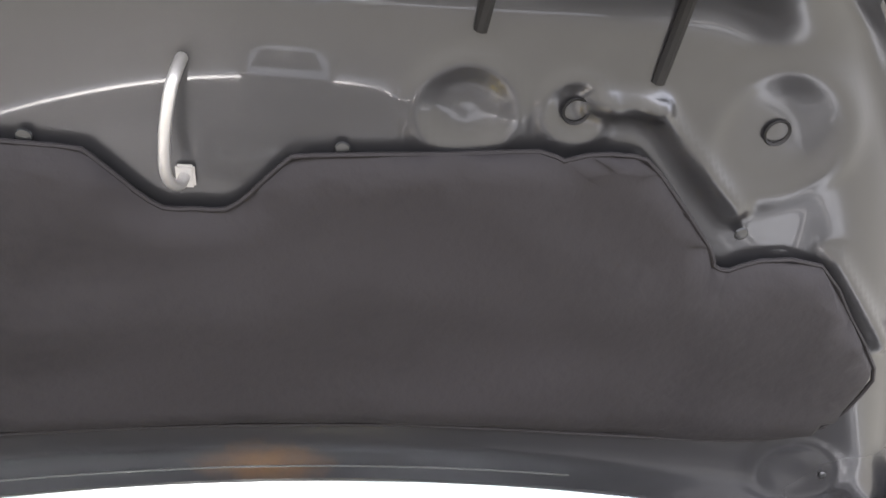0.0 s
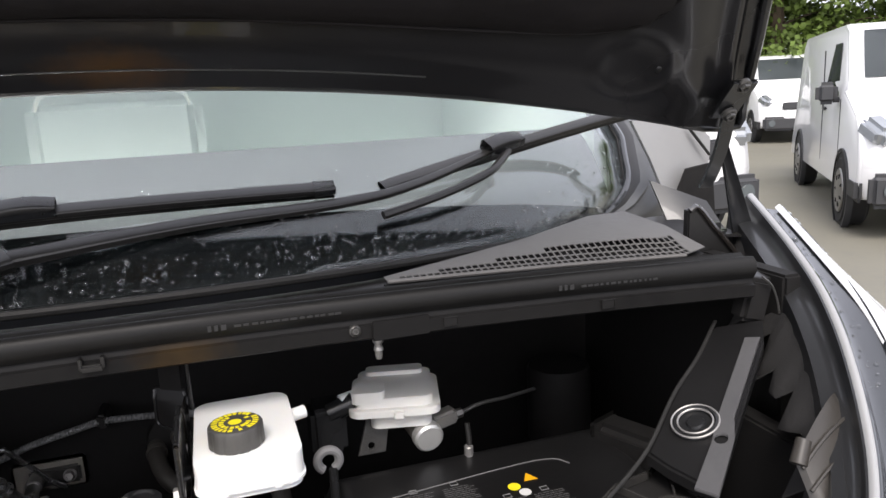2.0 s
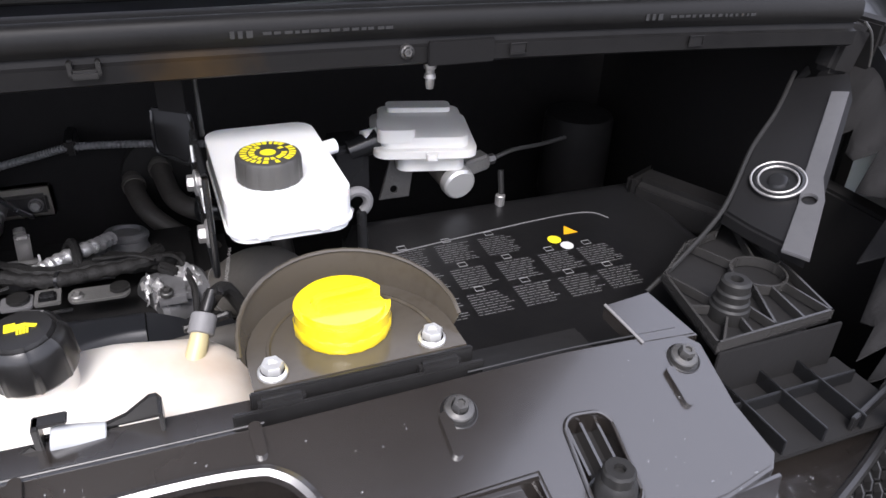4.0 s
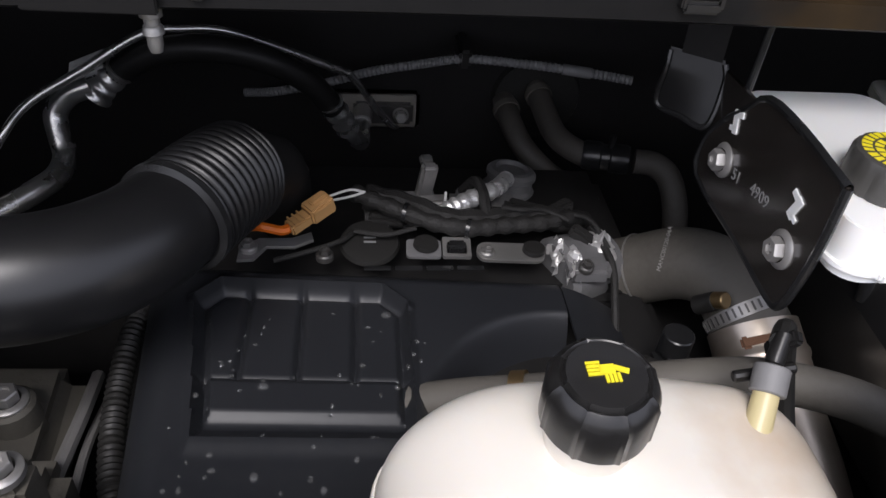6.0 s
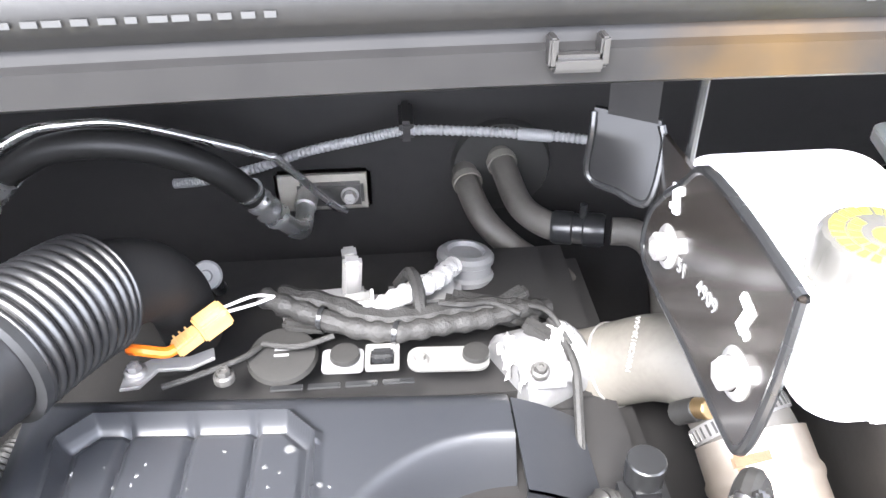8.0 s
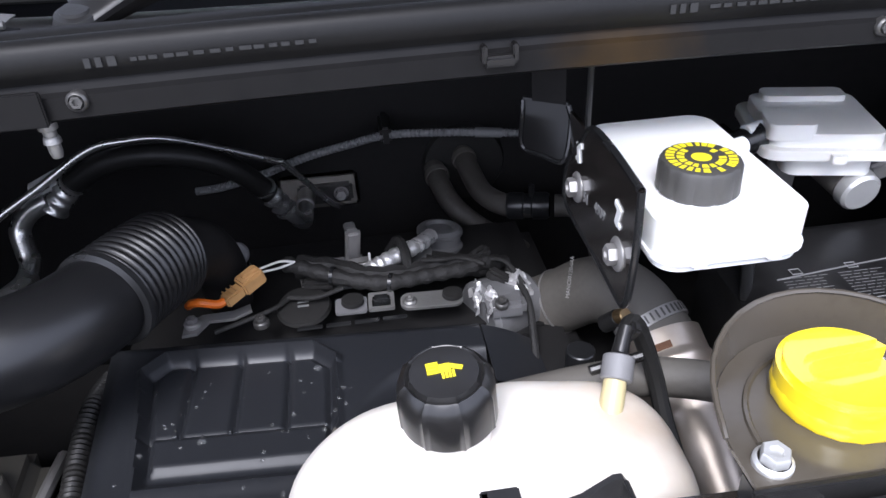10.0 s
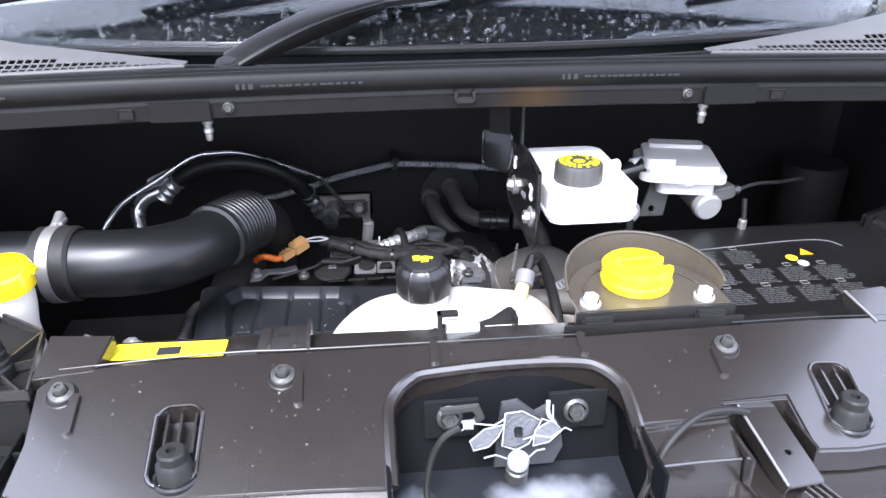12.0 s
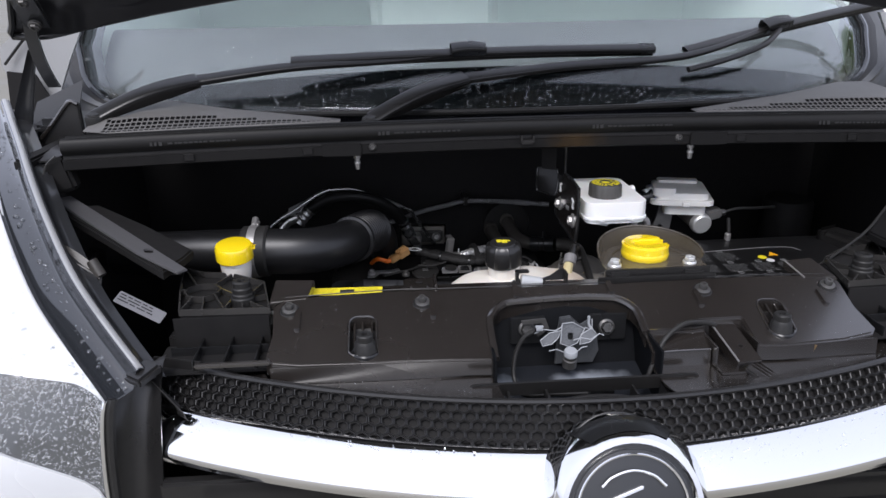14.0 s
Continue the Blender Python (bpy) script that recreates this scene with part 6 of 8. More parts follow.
part("back_wall", sheet(bmn(), tray_wall, 36, 4, 0.002, (0, 0, -0.3)), TRAYMAT, of, sharp=60)
part("wall_rim", tube(bmn(), [tray_wall(i / 36, 1) for i in range(37)], 0.0018, 6, 1), TRAYMAT, of)
part("inner_step", tube(bmn(), [V(0.1635 + (x - 0.1635) * 0.8, 0.072 + (y - 0.072) * 0.8, 1.0195) for x, y in arc], 0.002, 6, 2), TRAYMAT, of)
b = bmn()
box(b, (0.1635, 0.042, 1.008), (0.170, 0.004, 0.022), 0.001)
box(b, (0.16, 0.034, 0.985), (0.19, 0.004, 0.05), 0.001)
for x in (0.100, 0.220):
    box(b, (x, 0.048, 1.003), (0.034, 0.030, 0.026), 0.003)
part("front_edge", b, BLACK, of)
for x in (0.098, 0.221):
    hexbolt("tray_bolt", of, (x, 0.058, 1.021), (0, -0.1, 1), 0.0085, 0.008, 0.011, ZINC, "bright zinc bolt")
oc, _ = thing("cap", "bright yellow plastic cap with a grip bar", "")
oc.parent = of
mo = pose(0.161, 0.099, 1.016, 0, 0, 6)
part("cap_body", lathe(bmn(), [(0.030, 0), (0.037, 0.002), (0.0388, 0.005), (0.0388, 0.012), (0.0378, 0.0145), (0.0, 0.0145)], mo, 40, lambda i: 1 + 0.008 * math.cos(i * math.pi)), YELLOW, oc)
grip = [(0.0380 * math.cos(radians(a)), 0.0380 * math.sin(radians(a))) for a in range(16, 345, 8)]
grip += [(0.022, -0.0105), (0.0, -0.0115)] + [(-0.010 + 0.0115 * math.cos(radians(a)), 0.0115 * math.sin(radians(a))) for a in range(260, 99, -20)] + [(0.0, 0.0115), (0.022, 0.0105)]
part("grip", plate(bmn(), grip, 0.0165, mo @ Matrix.Translation((0, 0, 0.0280)), bev=0.0040), YELLOW, oc, "raised grip with a hollow open to one side", 50)

# ---- brake fluid reservoir on its bracket ----
br, _ = thing("reservoir_bracket", "black painted steel bracket plate with bolts and stamped figures", "bracket")
yz = [(0.222, 1.103), (0.221, 1.060), (0.225, 1.020), (0.231, 1.003), (0.245, 0.999), (0.300, 1.003), (0.383, 1.006), (0.390, 1.035), (0.374, 1.060), (0.348, 1.085), (0.327, 1.104), (0.28, 1.107)]
mx = Matrix(((0, 0, 1, 0.0810), (1, 0, 0, 0), (0, 1, 0, 0), (0, 0, 0, 1)))
part("plate", plate(bmn(), yz[::-1], 0.004, mx, bev=0.001), PANEL, br)
part("edge_bead", tube(bmn(), [V(0.0785, y, z) for y, z in yz] + [V(0.0785, *yz[0])], 0.0030, 8, 3, cap=False), SMOOTH, br)
low = [V(0.075, 0.390, 1.045), V(0.046, 0.426, 1.047)], [V(0.083, 0.398, 1.080), V(0.045, 0.424, 1.080)]
top_ = [V(0.081, 0.404, 1.096), V(0.046, 0.428, 1.096)]
def flange_f(u, v):
    a = low[0][0].lerp(low[0][1], u)
    c = low[1][0].lerp(low[1][1], u)
    return a.lerp(c, v / 0.35) if v < 0.35 else c.lerp(top_[0].lerp(top_[1], u), (v - 0.35) / 0.65)


part("flange", sheet(bmn(), flange_f, 6, 12, 0.004, (0.4, 0.9, 0)), LID, br, "bent bracket flange")
part("flange_edge", tube(bmn(), [flange_f(0, 0.9), flange_f(0, 0.35), flange_f(0, 0.02), flange_f(0.5, 0.0), flange_f(1, 0.02), flange_f(1, 0.35), flange_f(1, 0.9)], 0.0026, 8, 5), SMOOTH, br)
part("web", sheet(bmn(), lambda u, v: V(0.0795 + 0.002 * u, 0.345 + 0.055 * u, 1.050 + 0.044 * v - 0.004 * u), 4, 4, 0.003, (1, 0, 0)), PANEL, br, "folded web")
part("hanger", sheet(bmn(), lambda u, v: V(0.079 - 0.026 * u, 0.404 + 0.018 * u + 0.004 * v, 1.094 + 0.063 * v), 3, 4, 0.003, (0.3, 0.9, 0)), DARK, br, "dark hanger strap")
part("post", rod(bmn(), (0.090, 0.375, 1.080), (0.090, 0.375, 1.157), 0.003, seg=10), SMOOTH, br)
for y, z in ((0.352, 1.040), (0.250, 1.036)):
    hexbolt("bracket_bolt", br, (0.0770, y, z), (-1, 0, 0.05), 0.0085, 0.008, 0.0135, STEEL, "zinc flanged bolt")
for y0, z0, k in ((0.254, 1.066, 1), (0.353, 1.072, -1)):
    b = bmn()
    for dy, dz, w, h in ((0, 0, 0.007, 0.018), (0.003, 0.007, 0.010, 0.005), (-0.002, -0.006, 0.008, 0.004)):
        box(b, (0.0764, y0 + dy * k, z0 + dz), (0.0012, w, h), 0.0004, pose(0, 0, 0, 20 * k))
    part("white_clip", b, WHITE, br, "white plastic clip end")
letters("4909", 0.013, Matrix.Translation((0.0766, 0.306, 1.042)) @ Matrix(((0, 0, -1, 0), (-1, 0, 0, 0), (0, 1, 0, 0), (0, 0, 0, 1))) @ pose(0, 0, 0, 0, 0, 8), GREYINK, br, "stamped_figure")
letters("51", 0.013, Matrix.Translation((0.0766, 0.334, 1.036)) @ Matrix(((0, 0, -1, 0), (-1, 0, 0, 0), (0, 1, 0, 0), (0, 0, 0, 1))) @ pose(0, 0, 0, 0, 0, 8), GREYINK, br, "stamped_figure")

bf, _ = thing("brake_fluid_reservoir", "white plastic brake fluid reservoir with a black screw cap", "reservoir")
lift = lambda z: Matrix.Translation((0, 0, z))
part("upper_shell", plate(bmn(), rrect(0.148, 0.302, 0.112, 0.182, 0.020, 6), 0.030, lift(1.078), bev=0.005), WHITE, bf, sharp=60)
part("flange", plate(bmn(), rrect(0.148, 0.302, 0.1155, 0.1855, 0.021, 6), 0.004, lift(1.0505), bev=0.001), WHITE, bf)
part("lower_shell", plate(bmn(), rrect(0.148, 0.302, 0.108, 0.178, 0.018, 6), 0.007, lift(1.0465), bev=0.002), WHITE, bf, sharp=60)
b = box(bmn(), (0.130, 0.300, 1.034), (0.050, 0.090, 0.016), 0.006, pose(0, 0, 0, 6, 12, 0))
part("sump", b, WHITE, bf, "", 60)
for x in (0.115, 0.170):
    part("seam_lug", box(bmn(), (x + 0.005, 0.2085, 1.048), (0.010, 0.006, 0.008), 0.002), WHITE, bf)
part("outlet_stub", rod(bmn(), (0.200, 0.345, 1.062), (0.222, 0.350, 1.064), 0.008), WHITE, bf)
mc_ = pose(0.138, 0.262, 1.078) @ Matrix.Diagonal((0.97, 0.97, 0.88, 1))
bc = part("cap", lathe(bmn(), [(0.0295, 0), (0.031, 0.002), (0.0305, 0.024), (0.029, 0.027), (0.027, 0.028), (0, 0.028)], mc_, 60, lambda i: 1.0 if i % 5 else 0.965), CAPGREY, bf, "grey-black screw cap with yellow lettering", 30)
b = bmn()
rnd = random.Random(9)
for r0, r1, n in ((0.0195, 0.0260, 26), (0.0125, 0.0180, 16)):
    for i in range(n):
        a0 = 2 * math.pi * i / n
        if 1.0 < a0 < 1.9 and r0 < 0.019 or rnd.random() < 0.08:
            continue
        a1 = a0 + 2 * math.pi / n * rnd.uniform(0.55, 0.9)
        vs = [b.verts.new(mc_ @ V(r * math.cos(a), r * math.sin(a), 0.0284)) for r, a in ((r0, a0), (r1, a0), (r1, a1), (r0, a1))]
        b.faces.new(vs)
lathe(b, [(0.0075, 0.0284), (0, 0.0284)], mc_, 16)
bmesh.ops.recalc_face_normals(b, faces=b.faces)
part("lettering", b, YELLOWINK, bc, "ring of yellow print")

# ---- master cylinder ----
ms, _ = thing("clutch_reservoir", "translucent grey-white reservoir on the master cylinder", "reservoir")
MILKY = mat("greyed_milky_plastic", (0.82, 0.81, 0.77), 0.35, var=0.12, scale=25, bump=0.05, sub=0.1, dust=0.1)
mr = lambda z, dx=0.0, dy=0.0: pose(0.364, 0.470, z - 0.010, 0, 0, -14) @ Matrix.Translation((dx, dy, 0))
part("upper_shell", plate(bmn(), rrect(0, 0, 0.108, 0.114, 0.014, 5), 0.016, mr(1.042), bev=0.004), MILKY, ms, sharp=60)
part("flange", plate(bmn(), rrect(0, 0, 0.128, 0.134, 0.018, 5), 0.010, mr(1.0285), bev=0.003), MILKY, ms, sharp=60)
part("flange_lug", plate(bmn(), rrect(0, 0, 0.014, 0.010, 0.003, 3), 0.008, mr(1.027, 0.006, -0.070), bev=0.001), MILKY, ms)
part("lower_shell", plate(bmn(), rrect(0, 0, 0.086, 0.094, 0.014, 5), 0.024, mr(1.019, 0.008, -0.004), bev=0.002), MILKY, ms, sharp=60)
part("top_boss", plate(bmn(), rrect(0, 0, 0.046, 0.044, 0.008, 4), 0.016, mr(1.052, -0.036, -0.036), bev=0.003), MILKY, ms, sharp=60)
part("back_duct", plate(bmn(), rrect(0, 0, 0.085, 0.028, 0.008, 4), 0.012, mr(1.048, 0.0, 0.044), bev=0.003), MILKY, ms, sharp=60)
part("inlet_stub", rod(bmn(), (0.300, 0.455, 1.028), (0.280, 0.450, 1.026), 0.009), WHITE, ms)
my, _ = thing("master_cylinder", "grey metal brake master cylinder with a round end cap", "master cylinder")
part("body", rod(bmn(), (0.385, 0.520, 0.985), (0.396, 0.425, 0.966), 0.023, 0.021, bev=0.003), HOSE, my)
part("end_cap", rod(bmn(), (0.396, 0.427, 0.966), (0.397, 0.410, 0.963), 0.0225, 0.0215, bev=0.003), ZINC, my, "pale metal end cap")
b = box(bmn(), (0.425, 0.435, 0.980), (0.040, 0.024, 0.022), 0.004, pose(0, 0, 0, 0, -8, 10))
part("port_block", b, ALU, my)
part("port_nut", rod(bmn(), (0.444, 0.437, 0.981), (0.456, 0.438, 0.982), 0.007, seg=6), BOLT, my)
part("brake_line", tube(bmn(), [V(0.455, 0.438, 0.982), V(0.49, 0.45, 0.985), V(0.54, 0.47, 0.978), V(0.60, 0.50, 0.97)], 0.0030, 8, 8), BOLT, my)
b = plate(bmn(), [(-0.030, 0.0), (0.010, 0.0), (0.020, 0.05), (-0.010, 0.06)], 0.005, pose(0.330, 0.445, 0.940, 80), bev=0.001, holes=(ring(-0.010, 0.012, 0.005, 12)[::-1],))
part("bracket", b, BOLT, my)
whole("brake_line", tube(bmn(), [V(0.455, 0.415, 0.975), V(0.452, 0.405, 0.935), V(0.425, 0.40, 0.905), V(0.38, 0.42, 0.895), V(0.32, 0.44, 0.905)], 0.004, 8, 8), RUBBER, "thin black brake line looping under the master cylinder", "brake line")
part("union", rod(bmn(), (0.452, 0.405, 0.925), (0.452, 0.404, 0.945), 0.0065, seg=12), STEEL, thing("line_union", "small bright union on the brake line", "pipe union")[0])
b = bmn()
rod(b, (0.300, 0.450, 1.022), (0.262, 0.452, 1.010), 0.015, 0.014)
box(b, (0.262, 0.470, 0.985), (0.05, 0.06, 0.07), 0.008)
whole("hydraulic_unit", b, SMOOTH, "black hydraulic unit beside the reservoir", "hydraulic unit")
ey, _ = thing("lifting_eye", "pale metal ring hook between the reservoirs", "hook")
part("eye", tube(bmn(), [V(0.247 + 0.014 * math.cos(radians(a)), 0.36 + 0.004, 0.985 + 0.014 * math.sin(radians(a))) for a in range(-60, 241, 20)], 0.006, 10, 3), CONDUIT, ey)
part("shank", rod(bmn(), (0.252, 0.362, 0.975), (0.250, 0.345, 0.90), 0.006), SMOOTH, ey)

# ---- battery cover ----
bt, _ = thing("battery_cover", "black plastic battery cover printed with pictograms and small text", "battery cover")
def bat(u, v):
    x, y = 0.245 + 0.435 * u, 0.06 + 0.37 * v
    e = min(x - 0.245, 0.68 - x, 0.43 - y)
    return V(x, y, 0.918 + 0.012 * (y - 0.2) / 0.2 - 0.03 * max(0, 1 - e / 0.02) ** 2)


part("lid", sheet(bmn(), bat, 40, 34), LID, bt, sharp=60)
for side in (lambda u, v: bat(0, u) + V(-0.003 * v, 0, -0.10 * v), lambda u, v: bat(1, u) + V(0.003 * v, 0, -0.10 * v), lambda u, v: bat(u, 1) + V(0, 0.003 * v, -0.10 * v)):
    part("box_side", sheet(bmn(), side, 8, 2), BLACK, bt)
part("label_outline", tube(bmn(), [bat(u, v) + V(0, 0, 0.0008) for u, v in ((0.06, 0.74), (0.30, 0.77), (0.60, 0.80), (0.72, 0.79), (0.76, 0.74))], 0.0008, 4, 4), CONDUIT, bt)
rnd = random.Random(11)
for v in (0.74, 0.60, 0.47):
    for u in (0.07, 0.20, 0.33, 0.46, 0.58):
        if v > 0.7 and u > 0.4:
            continue
        p = bat(u, v)
        part("print", bars(bmn(), pose(p.x, p.y, p.z + 0.0010, 3), 9, 0.047, 0.0008, 0.0035, rnd), GREYINK, bt)
        tube_pts = [V(p.x + 0.014 + dx, p.y + 0.005 + dy, p.z + 0.0014) for dx, dy in ((0, 0), (0.010, 0), (0.010, 0.008), (0, 0.008), (0, 0))]
        part("pictogram", tube(bmn(), tube_pts, 0.0006, 4, 1, cap=False), GREYINK, bt)
zt = 0.918 + 0.012 * (0.322 - 0.2) / 0.2 + 0.0012
part("warning_triangle", plate(bmn(), [(-0.010, -0.008), (0.010, -0.008), (0, 0.010)], 0.0005, pose(0.508, 0.322, zt, 3)), mat("orange_ink", (0.85, 0.42, 0.01), 0.55, var=0.05, bump=0.0), bt)
part("round_sign", plate(bmn(), ring(0, 0, 0.0085), 0.0005, pose(0.480, 0.306, zt, 3)), YELLOWINK, bt)
part("round_sign", plate(bmn(), ring(0, 0, 0.0080), 0.0005, pose(0.489, 0.290, zt - 0.001, 3)), WHITEINK, bt)
ad, _ = thing("air_duct", "black plastic duct deep in the bay's corner", "duct")
md = pose(0.698, 0.325, 0.925, 0, 0, 24)
part("body", box(bmn(), (0.698, 0.325, 0.925), (0.056, 0.160, 0.055), 0.012, pose(0, 0, 0, 0, 0, 24), 3), BLACK, ad)
part("end_collar", box(bmn(), md @ V(0, 0.078, 0), (0.062, 0.014, 0.061), 0.008, pose(0, 0, 0, 0, 0, 24), 2), BLACK, ad)
part("end_collar", box(bmn(), md @ V(0, -0.078, 0), (0.062, 0.014, 0.061), 0.008, pose(0, 0, 0, 0, 0, 24), 2), BLACK, ad)
cn, _ = thing("canister", "round black canister standing at the bulkhead", "canister")
part("body", lathe(bmn(), [(0.056, 0.0), (0.058, 0.006), (0.058, 0.138), (0.054, 0.146), (0.0, 0.148)], pose(0.712, 0.640, 0.800), 36), DARK, cn)
part("base", lathe(bmn(), [(0.0, -0.345), (0.050, -0.345), (0.050, 0.0), (0.0, 0.0)], pose(0.712, 0.640, 0.800), 24), DARK, cn)
b = box(bmn(), (0.30, 0.060, 0.958), (0.15, 0.055, 0.040), 0.006)
box(b, (0.215, 0.045, 0.985), (0.040, 0.02, 0.012), 0.003)
whole("battery_tray_front", b, BLACK, "black plastic front ledge of the battery tray", "ledge")

# ---- suspension tower covers ----
RIDGEGREY = mat("grey_moulding", (0.065, 0.065, 0.069), 0.38, var=0.15, scale=25, bump=0.1, dust=0.06)


def tower(s):
    t, _ = thing("tower_cover", "black plate over the suspension tower with a grey ridge", "tower cover", group="tower covers")
    zf = (lambda x, y: 1.058 + 0.36 * (x - 0.66) + 0.16 * (y - 0.17)) if s > 0 else (lambda x, y: 1.052 + 0.20 * (x - 0.64) + 0.075 * (y - 0.115))
    poly = [(0.588, 0.120), (0.606, 0.060), (0.790, 0.210), (0.818, 0.246), (0.768, 0.279), (0.672, 0.220), (0.582, 0.152)]
    P = [(s * x, y) for x, y in poly]
    part("plate", plate(bmn(), P if s > 0 else P[::-1], 0.014, zf=lambda x, y: zf(abs(x), y), bev=0.003), LID if s > 0 else DARK, t)
    ridge = [(0.589, 0.076), (0.601, 0.052), (0.660, 0.102), (0.680, 0.128), (0.788, 0.215), (0.775, 0.228), (0.662, 0.137), (0.642, 0.117)]
    if s < 0:
        ridge = [(0.572, 0.070), (0.583, 0.052), (0.655, 0.100), (0.838, 0.262), (0.818, 0.290), (0.645, 0.136), (0.626, 0.118)]
    R = [(s * x, y) for x, y in ridge]
    part("ridge", plate(bmn(), R if s > 0 else R[::-1], 0.003, Matrix.Translation((0, 0, 0.005)), zf=lambda x, y: zf(abs(x), y), holes=(ring(s * (0.650 if s > 0 else 0.640), 0.112 if s > 0 else 0.114, 0.0075, 14)[::-1],), bev=0.001), RIDGEGREY, t, "satin grey ridge")
    if s > 0:
        m = Matrix.Translation((s * 0.646, 0.152, zf(0.646, 0.152) + 0.001)) @ pose(0, 0, 0, 9, -s * 20, 0) @ Matrix.Diagonal((0.93, 0.93, 1.0, 1))
        part("dome_cap", lathe(bmn(), [(0.030, 0.0), (0.029, 0.004), (0.025, 0.005), (0.022, 0.001), (0.012, 0.001), (0.010, 0.004), (0.005, 0.005), (0, 0.004)], m, 32), SMOOTH, t, "round glossy cap")
        for r in (0.029, 0.0215):
            part("cap_ring", tube(bmn(), [m @ V(r * math.cos(radians(12 * i)), r * math.sin(radians(12 * i)), 0.004) for i in range(31)], 0.0013, 6, 1, cap=False), STEEL, t, "glinting ring")
    if s > 0:
        part("edge_cable", tube(bmn(), [V(s * x, y, zf(x, y) + 0.003) for x, y in ((0.772, 0.283), (0.712, 0.240), (0.655, 0.207), (0.582, 0.153), (0.516, 0.124), (0.464, 0.107))], 0.0026, 8, 6), RUBBER, t, "thin black cable along the plate's edge")
    return t


tower(-1)
tower(1)


def inner_arch(s):
    t, _ = thing("wing_liner", "torn-edged dark felt and plastic liner inside the wing", "liner", group="wing liners")
    c = spline(EDGE, 6)
    n = len(c) - 1
    rnd = random.Random(3)
    jag = [0.05 * rnd.random() ** 2 for _ in range(n + 2)]
    def f(u, v):
        i = min(n, round(u * n))
        p = c[i]
        return V(s * (p.x - 0.030 - (0.020 + jag[i]) * v), p.y + 0.01 * v, p.z - 0.030 - (0.05 + jag[i]) * v)
    part("liner", sheet(bmn(), f, n, 5, 0.003, (0, 0, -1)), LINERFELT, t, "torn grey felt", 60)
    hs = [V(s * x, y, z) for x, y, z in ((0.690, 0.045, 1.045), (0.778, 0.085, 1.092), (0.690, -0.015, 0.960), (0.785, 0.005, 1.000))]
    def house(u, v):
        return hs[0].lerp(hs[1], u).lerp(hs[2].lerp(hs[3], u), v) + V(-s * 0.008, -0.006, 0.010) * math.sin(u * math.pi) ** 0.5
    part("lamp_housing", sheet(bmn(), house, 10, 8, 0.006, (s * 0.6, 0.5, -0.6)), LAMPBROWN, t, "ribbed brown-black lamp housing")
    for k in range(4):
        part("housing_rib", tube(bmn(), [house(u, 0.12 + 0.22 * k + 0.12 * u) + V(-s * 0.001, -0.001, 0.002) for u in (0.05, 0.35, 0.65, 0.95)], 0.0022, 6, 3), LAMPBROWN, t)
    part("housing_cap", rod(bmn(), house(0.02, 0.05), house(0.22, 0.0) + V(0, 0, 0.004), 0.009, 0.008), LAMPBROWN, t)
    LM = Matrix(((0.86, 0.25, 0.44, -0.634), (-0.07, 0.93, -0.36, 0.022), (-0.51, 0.28, 0.82, 1.000), (0, 0, 0, 1))) if s < 0 else pose(0.636, 0.026, 1.004, 20, -16, 24)
    if s < 0:
        part("white_label", plate(bmn(), rrect(0, 0, 0.074, 0.024, 0.002, 2), 0.0006, LM), mat("dulled_label", (0.19, 0.19, 0.20), 0.5, var=0.12, scale=60, bump=0.0), t, "white printed label")
        part("print", bars(bmn(), LM @ pose(-0.034, 0.008, 0.0008), 3, 0.066, 0.0022, 0.0034, random.Random(4)), BLACKINK, t)
    return t


inner_arch(-1)
inner_arch(1)

# ---- hoses and pipes at the bulkhead ----
el, _ = thing("turbo_hose", "grey-brown rubber turbo hose elbow with printed figures", "hose")
elbow = [V(0.078, 0.502, 0.796), V(0.092, 0.492, 0.807), V(0.110, 0.481, 0.822), V(0.132, 0.460, 0.847), V(0.154, 0.436, 0.860), V(0.170, 0.410, 0.855), V(0.180, 0.384, 0.841), V(0.185, 0.370, 0.832)]
part("elbow", tube(bmn(), elbow, 0.0375, 32, 8), HOSE, el, sharp=70)
part("ring_clamp", lathe(bmn(), [(0.0376, -0.001), (0.0388, -0.001), (0.0388, 0.001), (0.0376, 0.001)], along((0.106, 0.4835, 0.819), (0.117, 0.4755, 0.8285)), 40), STEEL, el)
part("ring_tab", box(bmn(), (0.094, 0.447, 0.8045), (0.008, 0.003, 0.010), 0.001, pose(0, 0, 0, -20, 30, 0)), STEEL, el)
mcl = along((0.1765, 0.394, 0.8465), (0.1815, 0.380, 0.8385))
part("worm_clamp", lathe(bmn(), [(0.0378, 0.0), (0.0398, 0.0), (0.0398, 0.013), (0.0378, 0.013)], mcl, 40), STEEL, el, "bright worm-drive clamp")
b = bmn()
for i in range(40):
    a = radians(9 * i)
    box(b, mcl @ V(0.0399 * math.cos(a), 0.0399 * math.sin(a), 0.0065), (0.001, 0.0020, 0.009), 0, mcl.to_3x3().to_4x4() @ Matrix.Rotation(a, 4, "Z"))
part("clamp_slots", b, BOLT, el)
part("clamp_screw", rod(bmn(), (0.136, 0.381, 0.868), (0.142, 0.372, 0.876), 0.0082, seg=14), BRASS, el, "brassy clamp screw")
part("screw_housing", rod(bmn(), (0.126, 0.390, 0.853), (0.137, 0.380, 0.868), 0.0095, seg=14), RUBBER, el)
HOSEINK = mat("worn_hose_print", (0.26, 0.25, 0.23), 0.6, var=0.2, bump=0.0)
